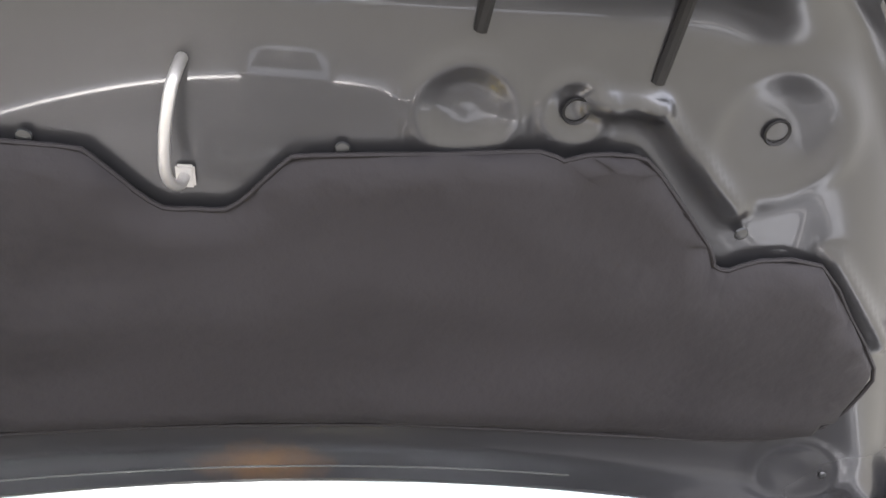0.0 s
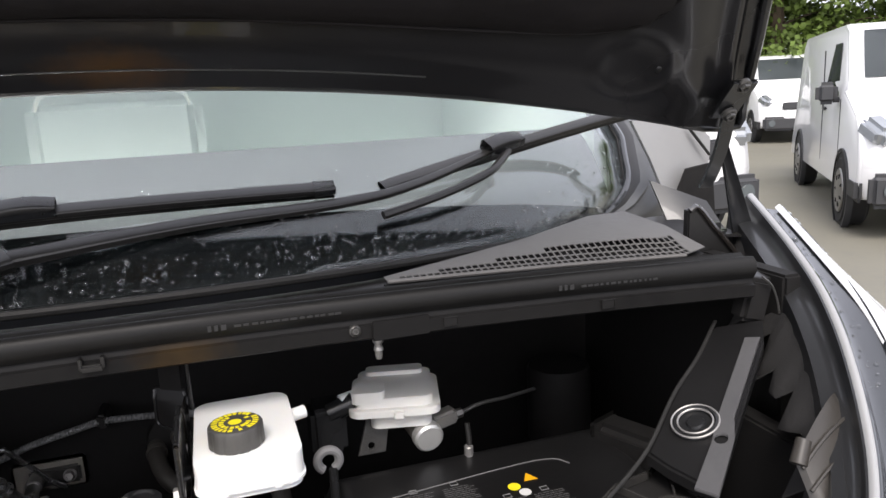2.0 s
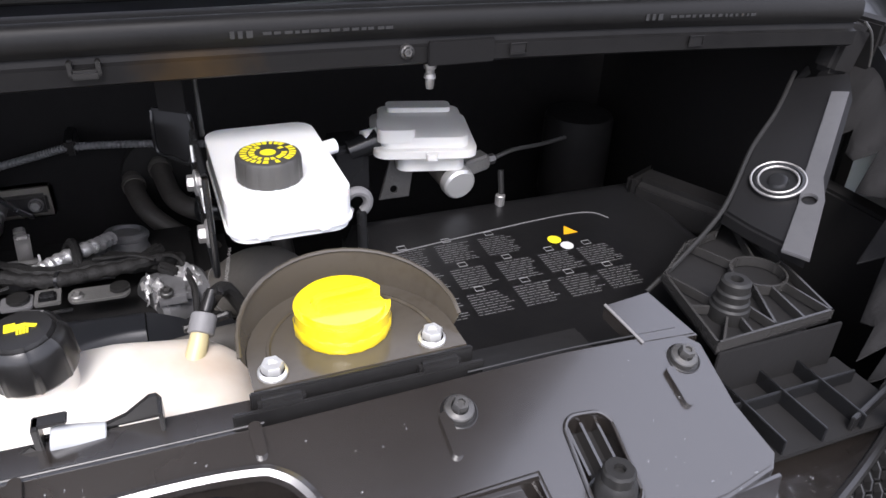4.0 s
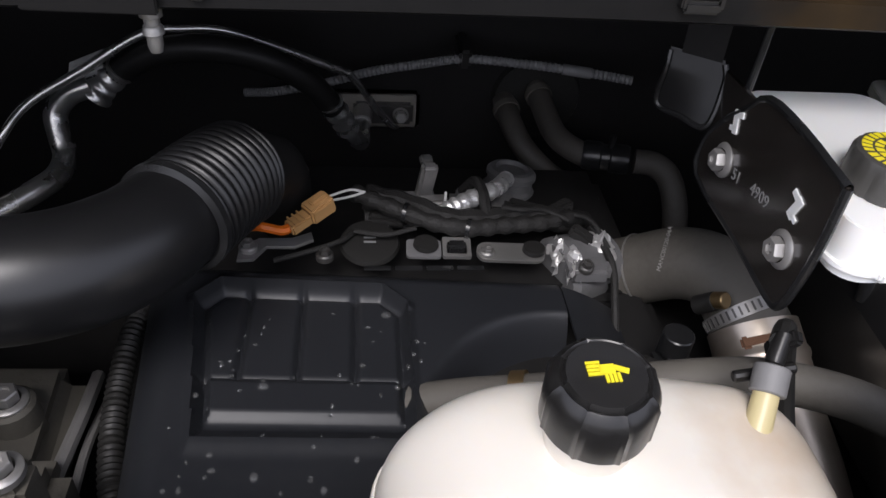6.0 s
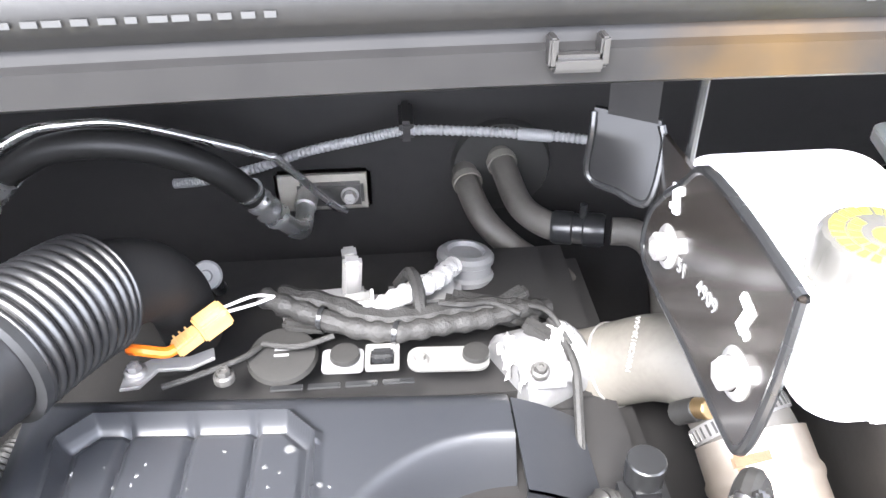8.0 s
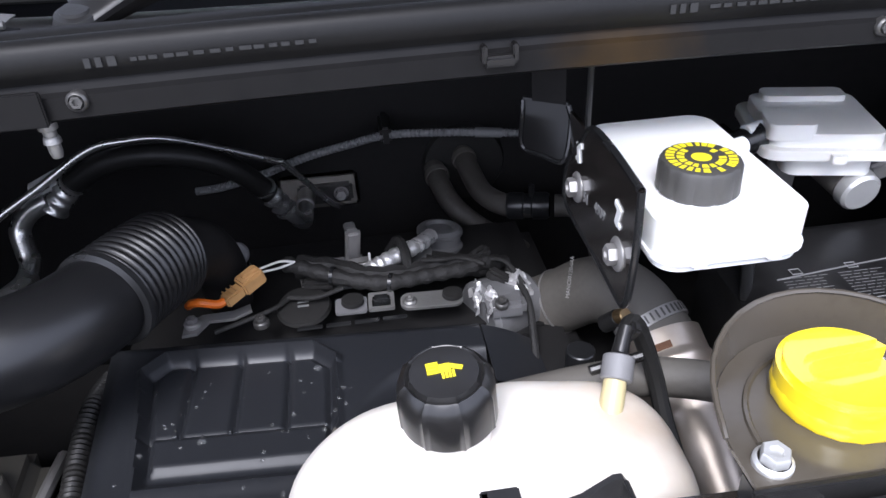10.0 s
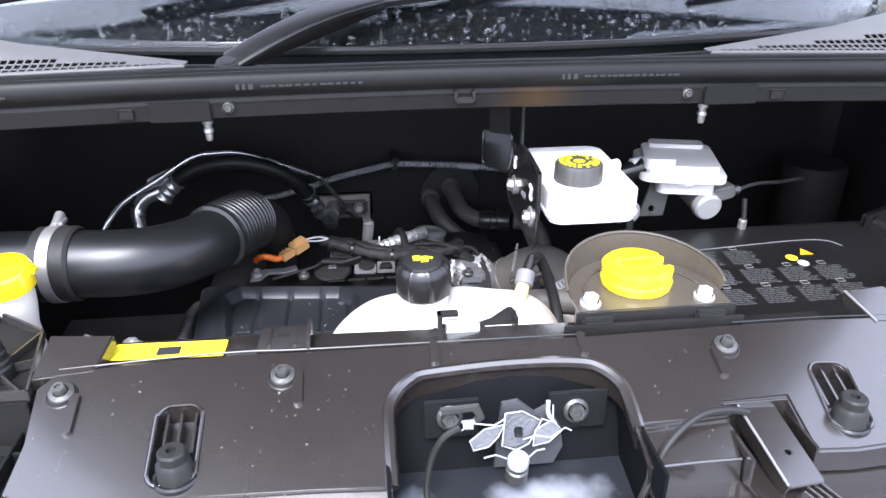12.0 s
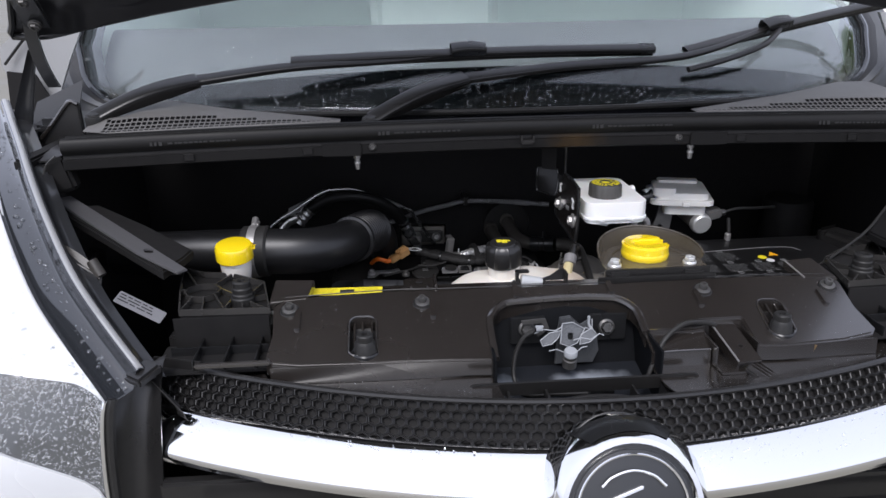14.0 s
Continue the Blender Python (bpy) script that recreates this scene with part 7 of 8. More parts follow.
letters("MANC00120-04A", 0.0062, Matrix.Translation((0.0985, 0.425, 0.8655)) @ pose(0, 0, 0, 20, -48, 66), HOSEINK, el, "printed_figures")
mp, _ = thing("intake_pipe", "heat-stained metal pipe below the turbo hose", "metal pipe")
part("pipe", tube(bmn(), [V(0.183, 0.376, 0.836), V(0.186, 0.354, 0.823), V(0.190, 0.318, 0.803), V(0.196, 0.26, 0.775), V(0.200, 0.20, 0.74)], lambda u: 0.0425 + (0.002 if 0.25 < u < 0.33 else 0) - 0.003 * (u > 0.55), 32, 8), mat("stained_metal", (0.72, 0.67, 0.60), 0.34, metal=0.85, var=0.25, scale=22, bump=0.15, dust=0.3, dustcol=(0.30, 0.17, 0.07)), mp, sharp=60)
part("rust_patch", box(bmn(), (0.166, 0.340, 0.8560), (0.030, 0.012, 0.005), 0.0022, pose(0, 0, 0, 28, -22, -5)), RUST, mp, "rusty welded lug")

hh, _ = thing("heater_hose", "pair of dusty grey heater hoses with a black joint", "hose")
part("hose", tube(bmn(), [V(0.042, 0.80, 0.876), V(0.046, 0.765, 0.866), V(0.058, 0.715, 0.848), V(0.085, 0.682, 0.842), V(0.118, 0.670, 0.842)], 0.0155, 16, 8), HEATERHOSE, hh)
part("hose", tube(bmn(), [V(0.148, 0.662, 0.844), V(0.172, 0.655, 0.844), V(0.190, 0.640, 0.832), V(0.198, 0.615, 0.800), V(0.202, 0.59, 0.74)], 0.0155, 16, 8), HEATERHOSE, hh)
part("hose", tube(bmn(), [V(0.000, 0.80, 0.856), V(0.003, 0.755, 0.848), V(0.018, 0.718, 0.828), V(0.050, 0.695, 0.803), V(0.085, 0.670, 0.790), V(0.108, 0.650, 0.772), V(0.118, 0.63, 0.73)], 0.0150, 16, 8), HEATERHOSE, hh)
jm = along((0.090, 0.680, 0.8415), (0.142, 0.663, 0.8445))
part("joint", lathe(bmn(), [(0.0165, -0.004), (0.0185, 0.0), (0.0185, 0.018), (0.0165, 0.020), (0.0165, 0.030), (0.0185, 0.032), (0.0185, 0.050), (0.0165, 0.054)], jm, 24), SMOOTH, hh, "black quick joint")
part("joint_pin", rod(bmn(), (0.117, 0.670, 0.856), (0.117, 0.670, 0.876), 0.004), SMOOTH, hh)
for p, q in (((0.043, 0.786, 0.872), (0.045, 0.770, 0.868)), ((0.001, 0.778, 0.852), (0.003, 0.762, 0.849))):
    part("spring_clip", lathe(bmn(), [(0.0162, 0.0), (0.0180, 0.0), (0.0180, 0.010), (0.0162, 0.010)], along(p, q), 20), HOSE, hh)
whole("bulkhead_grommet", lathe(bmn(), [(0.062, 0.0), (0.058, 0.008), (0.035, 0.010), (0, 0.010)], along((0.045, 0.800, 0.858), (0.045, 0.78, 0.858)), 32), RUBBER, "oval rubber grommet on the bulkhead", "grommet")

ac, _ = thing("aircon_plate", "weathered metal connection plate of the air conditioning on the bulkhead", "plate")
part("plate", box(bmn(), (-0.172, 0.793, 0.838), (0.116, 0.010, 0.056), 0.005), mat("weathered_plate", (0.34, 0.32, 0.28), 0.5, metal=0.5, var=0.35, scale=50, bump=0.3, dust=0.2), ac)
part("inner_plate", box(bmn(), (-0.163, 0.786, 0.836), (0.080, 0.010, 0.032), 0.004), BOLT, ac)
hexbolt("nut", ac, (-0.140, 0.780, 0.836), (0, -1, 0.2), 0.008, 0.012, 0.011, STEEL)
part("port", rod(bmn(), (-0.190, 0.79, 0.838), (-0.192, 0.755, 0.836), 0.013), STEEL, ac)
TAGPAPER = mat("greyed_paper", (0.34, 0.34, 0.33), 0.7, var=0.15, scale=60, bump=0.05)
ap, _ = thing("aircon_pipes", "aluminium air conditioning pipes with a black hose and a paper tag", "pipes")
part("end_fitting", tube(bmn(), [V(-0.192, 0.760, 0.836), V(-0.192, 0.725, 0.830), V(-0.196, 0.695, 0.846), V(-0.211, 0.667, 0.882)], 0.0105, 14, 8), PIPEALU, ap)
part("crimp", tube(bmn(), [V(-0.209, 0.672, 0.878), V(-0.218, 0.657, 0.900), V(-0.228, 0.646, 0.925)], lambda u: 0.0135 + 0.0015 * math.cos(u * 19), 18, 12), PIPEALU, ap)
part("hose", tube(bmn(), [V(-0.224, 0.650, 0.915), V(-0.250, 0.632, 0.955), V(-0.290, 0.618, 0.985), V(-0.340, 0.612, 0.998), V(-0.390, 0.616, 0.992), V(-0.430, 0.620, 0.972), V(-0.447, 0.622, 0.958)], 0.0135, 18, 10), SEALRUBBER, ap)
part("crimp", tube(bmn(), [V(-0.436, 0.621, 0.968), V(-0.452, 0.622, 0.953), V(-0.466, 0.620, 0.938)], lambda u: 0.0150 + 0.0015 * math.cos(u * 19), 18, 12), PIPEALU, ap)
part("bend", tube(bmn(), [V(-0.468, 0.620, 0.950), V(-0.492, 0.617, 0.940), V(-0.507, 0.610, 0.922), V(-0.504, 0.598, 0.902), V(-0.499, 0.585, 0.886), V(-0.501, 0.562, 0.878), V(-0.515, 0.54, 0.874), V(-0.545, 0.51, 0.866)], 0.0118, 18, 8), PIPEALU, ap)
part("thin_pipe", tube(bmn(), [V(-0.146, 0.765, 0.824), V(-0.160, 0.748, 0.845), V(-0.203, 0.703, 0.926), V(-0.214, 0.695, 0.937), V(-0.260, 0.672, 0.966), V(-0.328, 0.642, 1.003), V(-0.370, 0.630, 1.010), V(-0.410, 0.622, 1.006), V(-0.466, 0.605, 0.975), V(-0.517, 0.580, 0.949), V(-0.540, 0.555, 0.924), V(-0.565, 0.54, 0.88), V(-0.58, 0.53, 0.82)], 0.0045, 12, 10), PIPEALU, ap)
b = bmn()
sheet(b, lambda u, v: V(-0.488 + 0.036 * u, 0.628 - 0.012 * math.sin(v * 3.1), 0.970 - 0.030 * v + 0.016 * u), 6, 6, 0.0006, (0, 1, 0))
part("paper_tag", b, TAGPAPER, ap, "white printed paper tag")
b = bars(bmn(), pose(-0.482, 0.6150, 0.962, 92, -24, 0), 4, 0.026, 0.0022, 0.0042, random.Random(8))
part("print", b, BLACKINK, ap)
whole("wiring_conduit", tube(bmn(), [V(-0.340, 0.775, 0.866), V(-0.30, 0.765, 0.874), V(-0.24, 0.755, 0.892), V(-0.180, 0.745, 0.915), V(-0.117, 0.735, 0.932), V(-0.069, 0.728, 0.943), V(0.0, 0.722, 0.942), V(0.07, 0.712, 0.939), V(0.134, 0.700, 0.935)], ribbed(0.0048, 0.0013, 95), 10, 50), CONDUIT, "ribbed grey wiring conduit along the bulkhead", "conduit")
whole("conduit_clip", box(bmn(), (-0.069, 0.750, 0.944), (0.016, 0.060, 0.024), 0.004), BLACK, "black clip holding the conduit", "clip")
whole("conduit_tape", tube(bmn(), [V(0.050, 0.715, 0.940), V(0.065, 0.7128, 0.939), V(0.085, 0.7095, 0.938)], 0.0068, 12, 4), CONDUIT, "pale tape round the conduit", "tape")

# ---- clutter behind the engine cover ----
CASTGREY = mat("dull_grey_casting", (0.16, 0.16, 0.165), 0.5, metal=0.3, var=0.25, scale=40, bump=0.25, dust=0.1)
sn, _ = thing("vacuum_valve", "dull grey ribbed round valve behind the engine", "valve")
mv = pose(-0.020, 0.622, 0.795, -8, 6, 0)
part("base", lathe(bmn(), [(0.033, -0.03), (0.034, 0.004), (0.036, 0.006), (0.036, 0.012), (0.030, 0.016)], mv, 36), CASTGREY, sn)
part("pot", lathe(bmn(), [(0.029, 0.012), (0.029, 0.026), (0.0315, 0.028), (0.0315, 0.033), (0.028, 0.036), (0.0275, 0.046), (0.030, 0.048), (0.030, 0.053), (0.026, 0.057), (0.020, 0.058), (0.017, 0.054), (0, 0.054)], mv, 36), CASTGREY, sn, "ribbed pot")
for a_ in (40, 160, 280):
    part("lug", box(bmn(), mv @ V(0.036 * math.cos(radians(a_)), 0.036 * math.sin(radians(a_)), 0.006), (0.016, 0.012, 0.010), 0.003, Matrix.Rotation(radians(a_), 4, "Z")), CASTGREY, sn)
wc, _ = thing("wiring_connector", "tan two-piece wiring connector with an orange lead", "connector")
mw = pose(-0.240, 0.462, 0.906, 0, -14, 38) @ Matrix.Diagonal((0.88, 0.88, 0.88, 1))
rw = mw.to_3x3().to_4x4()
part("socket", box(bmn(), mw @ V(0.010, 0, 0.001), (0.030, 0.022, 0.020), 0.0022, rw), ORANGE, wc)
part("latch_tab", box(bmn(), mw @ V(0.012, 0.0, 0.012), (0.020, 0.010, 0.006), 0.0015, rw), ORANGE, wc)
for k in (-1, 1):
    part("socket_rib", box(bmn(), mw @ V(0.010, 0.0105 * k, 0.006), (0.026, 0.003, 0.006), 0.001, rw), ORANGE, wc)
part("plug", box(bmn(), mw @ V(-0.017, 0, -0.001), (0.026, 0.017, 0.013), 0.002, rw), ORANGE, wc)
for k in range(3):
    part("plug_rib", box(bmn(), mw @ V(-0.024 + 0.006 * k, 0, 0.006), (0.002, 0.018, 0.003), 0.0005, rw), ORANGE, wc)
part("lead", tube(bmn(), [mw @ V(-0.029, 0, 0), mw @ V(-0.038, 0.002, 0.002), V(-0.282, 0.440, 0.906), V(-0.292, 0.446, 0.902), V(-0.300, 0.460, 0.890)], 0.0046, 8, 6), ORANGEWIRE, wc, "orange lead")
for k in (-1, 1):
    part("wire", tube(bmn(), [mw @ V(0.024, 0.004 * k, 0.003), V(-0.205, 0.496 + 0.003 * k, 0.905 + 0.002 * k), V(-0.190, 0.506, 0.900)], 0.0013, 6, 6), WHITEINK, wc, "thin pale wire")
pp, _ = thing("push_pin", "pale grey round push pin on a black stalk behind the connector", "push pin")
part("head", lathe(bmn(), [(0.0135, 0.0), (0.0145, 0.003), (0.013, 0.006), (0.006, 0.0065), (0.005, 0.009), (0, 0.009)], along((-0.263, 0.574, 0.877), (-0.262, 0.548, 0.892)), 24), CONDUIT, pp)
part("stalk", rod(bmn(), (-0.263, 0.578, 0.876), (-0.262, 0.600, 0.840), 0.007), SMOOTH, pp)
hn, _ = thing("wiring_loom", "black taped wiring loom across the back of the engine", "wiring loom")
part("loom", tube(bmn(), [V(-0.202, 0.513, 0.895), V(-0.170, 0.498, 0.890), V(-0.124, 0.478, 0.884), V(-0.088, 0.474, 0.880), V(-0.050, 0.484, 0.876), V(-0.011, 0.494, 0.872), V(0.024, 0.512, 0.866), V(0.050, 0.53, 0.850)], lambda u: 0.0086 + 0.0012 * math.sin(u * 90), 10, 8), LOOM, hn)
part("loom", tube(bmn(), [V(-0.190, 0.520, 0.885), V(-0.150, 0.512, 0.880), V(-0.110, 0.494, 0.876), V(-0.070, 0.496, 0.872), V(-0.030, 0.510, 0.868), V(0.010, 0.515, 0.862), V(0.035, 0.525, 0.850)], lambda u: 0.0135 + 0.001 * math.sin(u * 60), 10, 8), LOOM, hn)
part("loom", tube(bmn(), [V(-0.085, 0.55, 0.872), V(-0.074, 0.540, 0.892), V(-0.068, 0.518, 0.890), V(-0.066, 0.492, 0.876)], 0.0060, 8, 8), LOOM, hn)
part("loom", tube(bmn(), [V(0.048, 0.50, 0.862), V(0.060, 0.455, 0.852), V(0.058, 0.415, 0.83), V(0.052, 0.36, 0.79)], 0.0042, 8, 8), LOOM, hn)
for x, y, z_ in ((-0.150, 0.489, 0.8875), (-0.088, 0.474, 0.880)):
    part("cable_tie", lathe(bmn(), [(0.0098, -0.002), (0.0108, -0.002), (0.0108, 0.002), (0.0098, 0.002)], along((x, y, z_), (x + 0.02, y - 0.006, z_ - 0.001)), 14), SMOOTH, hn)
fr, _ = thing("fuel_rail", "cast aluminium injector housings with foil wrapped pipes", "engine parts")
part("rail_body", box(bmn(), (-0.150, 0.535, 0.858), (0.080, 0.036, 0.030), 0.006, pose(0, 0, 0, 10, 0, 4), 3), CASTGREY, fr)
part("rail_end", box(bmn(), (-0.060, 0.556, 0.846), (0.070, 0.05, 0.03), 0.008), CASTGREY, fr)
part("upright_tab", box(bmn(), (-0.126, 0.538, 0.893), (0.017, 0.012, 0.048), 0.003, pose(0, 0, 0, 14, 4, 8)), STEEL, fr, "bright cast upright")
part("tab_foot", box(bmn(), (-0.120, 0.522, 0.874), (0.034, 0.018, 0.020), 0.005, pose(0, 0, 0, 10, 0, 8), 3), ALU, fr)
part("tab_cap", box(bmn(), (-0.127, 0.545, 0.914), (0.013, 0.012, 0.008), 0.002, pose(0, 0, 0, 14, 0, 8)), ALU, fr)
part("needle", rod(bmn(), (-0.108, 0.512, 0.872), (-0.108, 0.514, 0.896), 0.0014, seg=8), WHITEINK, fr)
part("foil_pipe", tube(bmn(), [V(-0.118, 0.496, 0.878), V(-0.101, 0.506, 0.882), V(-0.076, 0.522, 0.884), V(-0.050, 0.544, 0.880), V(-0.032, 0.580, 0.868)], lambda u: 0.0092 + 0.0010 * math.sin(u * 70), 12, 12), FOIL, fr, "foil sleeve")
cl_ = plate(bmn(), rrect(0, 0, 0.034, 0.024, 0.004, 3), 0.003, pose(-0.133, 0.455, 0.870, 8, 0, -2), bev=0.0008)
part("injector_clamp", cl_, CASTGREY, fr, "bright clamp plate")
part("injector_seal", lathe(bmn(), [(0.0125, 0.0), (0.012, 0.004), (0.007, 0.005), (0, 0.003)], pose(-0.131, 0.457, 0.872), 20), RUBBER, fr)
part("clip_frame", plate(bmn(), rrect(0, 0, 0.028, 0.026, 0.002, 2), 0.004, pose(-0.1005, 0.456, 0.871, 8, 0, -2), holes=(rrect(0, -0.002, 0.020, 0.014, 0.001, 2)[::-1],)), ALU, fr)
part("clip_body", box(bmn(), (-0.1005, 0.457, 0.870), (0.018, 0.012, 0.010), 0.002), SMOOTH, fr)
part("injector_clamp", plate(bmn(), rrect(0, 0, 0.068, 0.024, 0.010, 5), 0.004, pose(-0.046, 0.455, 0.866, 8, 0, -3), bev=0.001), ALU, fr, "bright clamp plate")
part("injector_seal", lathe(bmn(), [(0.0115, 0.0), (0.011, 0.004), (0.006, 0.005), (0, 0.003)], pose(-0.023, 0.456, 0.8665), 20), RUBBER, fr)
hexbolt("bolt", fr, (-0.070, 0.454, 0.866), (0, 0, 1), 0.0055, 0.005, 0.008, ALU)
for c_, z_, bv, mm_ in (((0.012, 0.522, 0.866), (0.044, 0.016, 0.016), 0.004, pose(0, 0, 0, 0, -15, 25)), ((-0.022, 0.520, 0.868), (0.045, 0.022, 0.020), 0.006, pose(0, 0, 0, 0, 10, -10)), ((0.034, 0.486, 0.862), (0.026, 0.014, 0.014), 0.003, pose(0, 0, 0, 0, 20, -30)), ((-0.166, 0.500, 0.872), (0.040, 0.016, 0.012), 0.004, pose(0, 0, 0, 0, 0, -12))):
    part("plug", box(bmn(), c_, z_, bv, mm_), LOOM, fr)
for pts_ in ([(0.02, 0.515, 0.87), (0.045, 0.50, 0.872), (0.060, 0.47, 0.858)], [(-0.05, 0.505, 0.884), (-0.03, 0.498, 0.886), (-0.005, 0.506, 0.880), (0.02, 0.494, 0.876)], [(-0.20, 0.475, 0.875), (-0.17, 0.468, 0.876), (-0.14, 0.474, 0.880)], [(-0.275, 0.438, 0.868), (-0.245, 0.446, 0.872), (-0.215, 0.462, 0.872), (-0.200, 0.480, 0.870)]):
    part("wire", tube(bmn(), [V(*q) for q in pts_], 0.0026, 8, 6), LOOM, fr)
part("cover_grommet", lathe(bmn(), [(0.030, 0.0), (0.028, 0.004), (0.020, 0.005), (0, 0.004)], pose(-0.185, 0.474, 0.860, 10), 28), RUBBER, fr, "round rubber cover")
for k in (0, 1):
    part("mark", box(bmn(), (-0.185, 0.470 + 0.006 * k, 0.8655 + 0.001 * k), (0.012, 0.0022, 0.001)), GREYINK, fr)
b = plate(bmn(), [(-0.045, -0.010), (-0.030, -0.012), (-0.015, 0.002), (0.010, -0.004), (0.030, 0.002), (0.030, 0.014), (0.010, 0.010), (-0.020, 0.016), (-0.040, 0.008)], 0.003, pose(-0.268, 0.460, 0.868, 6, 0, 14), bev=0.0008)
part("bracket", b, STEEL, fr, "bent metal bracket")
hexbolt("nut", fr, (-0.228, 0.446, 0.868), (0, 0, 1), 0.0060, 0.006, 0.0085, BOLT)
hexbolt("nut", fr, (-0.300, 0.456, 0.870), (0, 0, 1), 0.006, 0.006, 0.009, STEEL)
th, _ = thing("throttle_housing", "cast aluminium intake housing partly wrapped in torn foil", "intake housing")
part("housing", rod(bmn(), (0.006, 0.468, 0.822), (0.072, 0.498, 0.818), 0.041, 0.037, bev=0.006), CASTGREY, th)
part("boss", box(bmn(), (0.034, 0.446, 0.850), (0.044, 0.026, 0.022), 0.006), CASTGREY, th)
hexbolt("housing_bolt", th, (0.028, 0.438, 0.861), (0, -0.3, 1), 0.0055, 0.006, 0.008, BOLT)
rnd = random.Random(6)
b = bmn()
for cx, cy, cz_, n, w in ((0.020, 0.456, 0.866, 1, 0.014), (0.052, 0.484, 0.866, 2, 0.040), (0.010, 0.476, 0.862, 3, 0.016)):
    def ff(u, v, cx=cx, cy=cy, cz_=cz_, n=n, w=w):
        return V(cx - w / 2 + w * u, cy - 0.018 + 0.036 * v, cz_ - 0.018 * (2 * u - 1) ** 2 - 0.012 * (2 * v - 1) ** 2) + 0.008 * Vector((noise.noise(V(u * 5, v * 5, n)), noise.noise(V(u * 5, v * 5, n + 9)), noise.noise(V(u * 6, v * 6, n + 17))))
    sheet(b, ff, 12, 12, 0.0006, (0, 0, -1))
part("foil", b, FOIL, th, "torn crumpled foil", 20)
part("collar", rod(bmn(), (0.060, 0.505, 0.797), (0.074, 0.503, 0.812), 0.037, 0.0365, bev=0.003), RUBBER, th)
sq, _ = thing("sensor_plug", "black sensor plug with a ribbed lead below the turbo hose", "plug")
part("body", box(bmn(), (0.082, 0.325, 0.832), (0.034, 0.034, 0.05), 0.008), SMOOTH, sq)
part("collar", rod(bmn(), (0.082, 0.33, 0.855), (0.082, 0.33, 0.876), 0.014), SMOOTH, sq)
part("lead", tube(bmn(), [V(0.064, 0.320, 0.84), V(0.048, 0.315, 0.850), V(0.040, 0.300, 0.83), V(0.042, 0.28, 0.79)], ribbed(0.0085, 0.002, 14), 12, 20), RUBBER, sq, "ribbed lead")
part("sticker", plate(bmn(), rrect(0, 0, 0.018, 0.010, 0.001, 1), 0.0006, pose(0.082, 0.3065, 0.850, 70)), WHITEINK, sq, "small white sticker")

# ---- engine mount side ----
whole("loom_conduit", tube(bmn(), [V(-0.388, 0.43, 0.83), V(-0.392, 0.385, 0.838), V(-0.393, 0.335, 0.832), V(-0.389, 0.285, 0.826), V(-0.379, 0.235, 0.822), V(-0.365, 0.19, 0.815), V(-0.356, 0.15, 0.80)], ribbed(0.0085, 0.0022, 52), 12, 36), RUBBER, "ribbed black wiring conduit beside the engine cover", "conduit")
em, _ = thing("engine_mount", "grimy cast engine mount with bolts", "engine mount")
GRIME = mat("grimy_casting", (0.12, 0.115, 0.10), 0.6, metal=0.4, var=0.35, scale=30, bump=0.4, dust=0.3, dustcol=(0.16, 0.14, 0.11))
b = box(bmn(), (-0.500, 0.270, 0.79), (0.14, 0.20, 0.06), 0.02, pose(0, 0, 0, 0, 6, 4), 3)
box(b, (-0.43, 0.20, 0.80), (0.05, 0.10, 0.09), 0.015)
part("casting", b, GRIME, em)
for x, y, z in ((-0.470, 0.300, 0.838), (-0.452, 0.205, 0.846)):
    part("boss", rod(bmn(), (x, y, z - 0.05), (x, y, z), 0.022, 0.020, bev=0.003), GRIME, em)
    hexbolt("mount_bolt", em, (x, y, z + 0.001), (0, 0, 1), 0.0105, 0.011, 0.016, STEEL)
b = tube(bmn(), [V(-0.425, 0.36, 0.80), V(-0.420, 0.30, 0.815), V(-0.425, 0.24, 0.812), V(-0.43, 0.18, 0.80)], 0.006, 8, 8)
tube(b, [V(-0.412, 0.35, 0.79), V(-0.412, 0.28, 0.805), V(-0.41, 0.21, 0.80)], 0.004, 8, 8)
part("pipe", b, STEEL, em)
hexbolt("bracket_bolt", em, (-0.405, 0.172, 0.93), (0, 0, 1), 0.009, 0.008, 0.014, STEEL)
part("bracket_post", box(bmn(), (-0.405, 0.172, 0.885), (0.030, 0.030, 0.082), 0.005), GRIME, em)
dp, _ = thing("silver_rod", "dull silver rod with a paper band behind the panel", "rod")
part("rod", rod(bmn(), (-0.432, 0.140, 0.968), (-0.475, 0.085, 0.90), 0.008), BOLT, dp)
part("band", rod(bmn(), (-0.437, 0.138, 0.965), (-0.455, 0.113, 0.934), 0.0088), WHITEINK, dp)
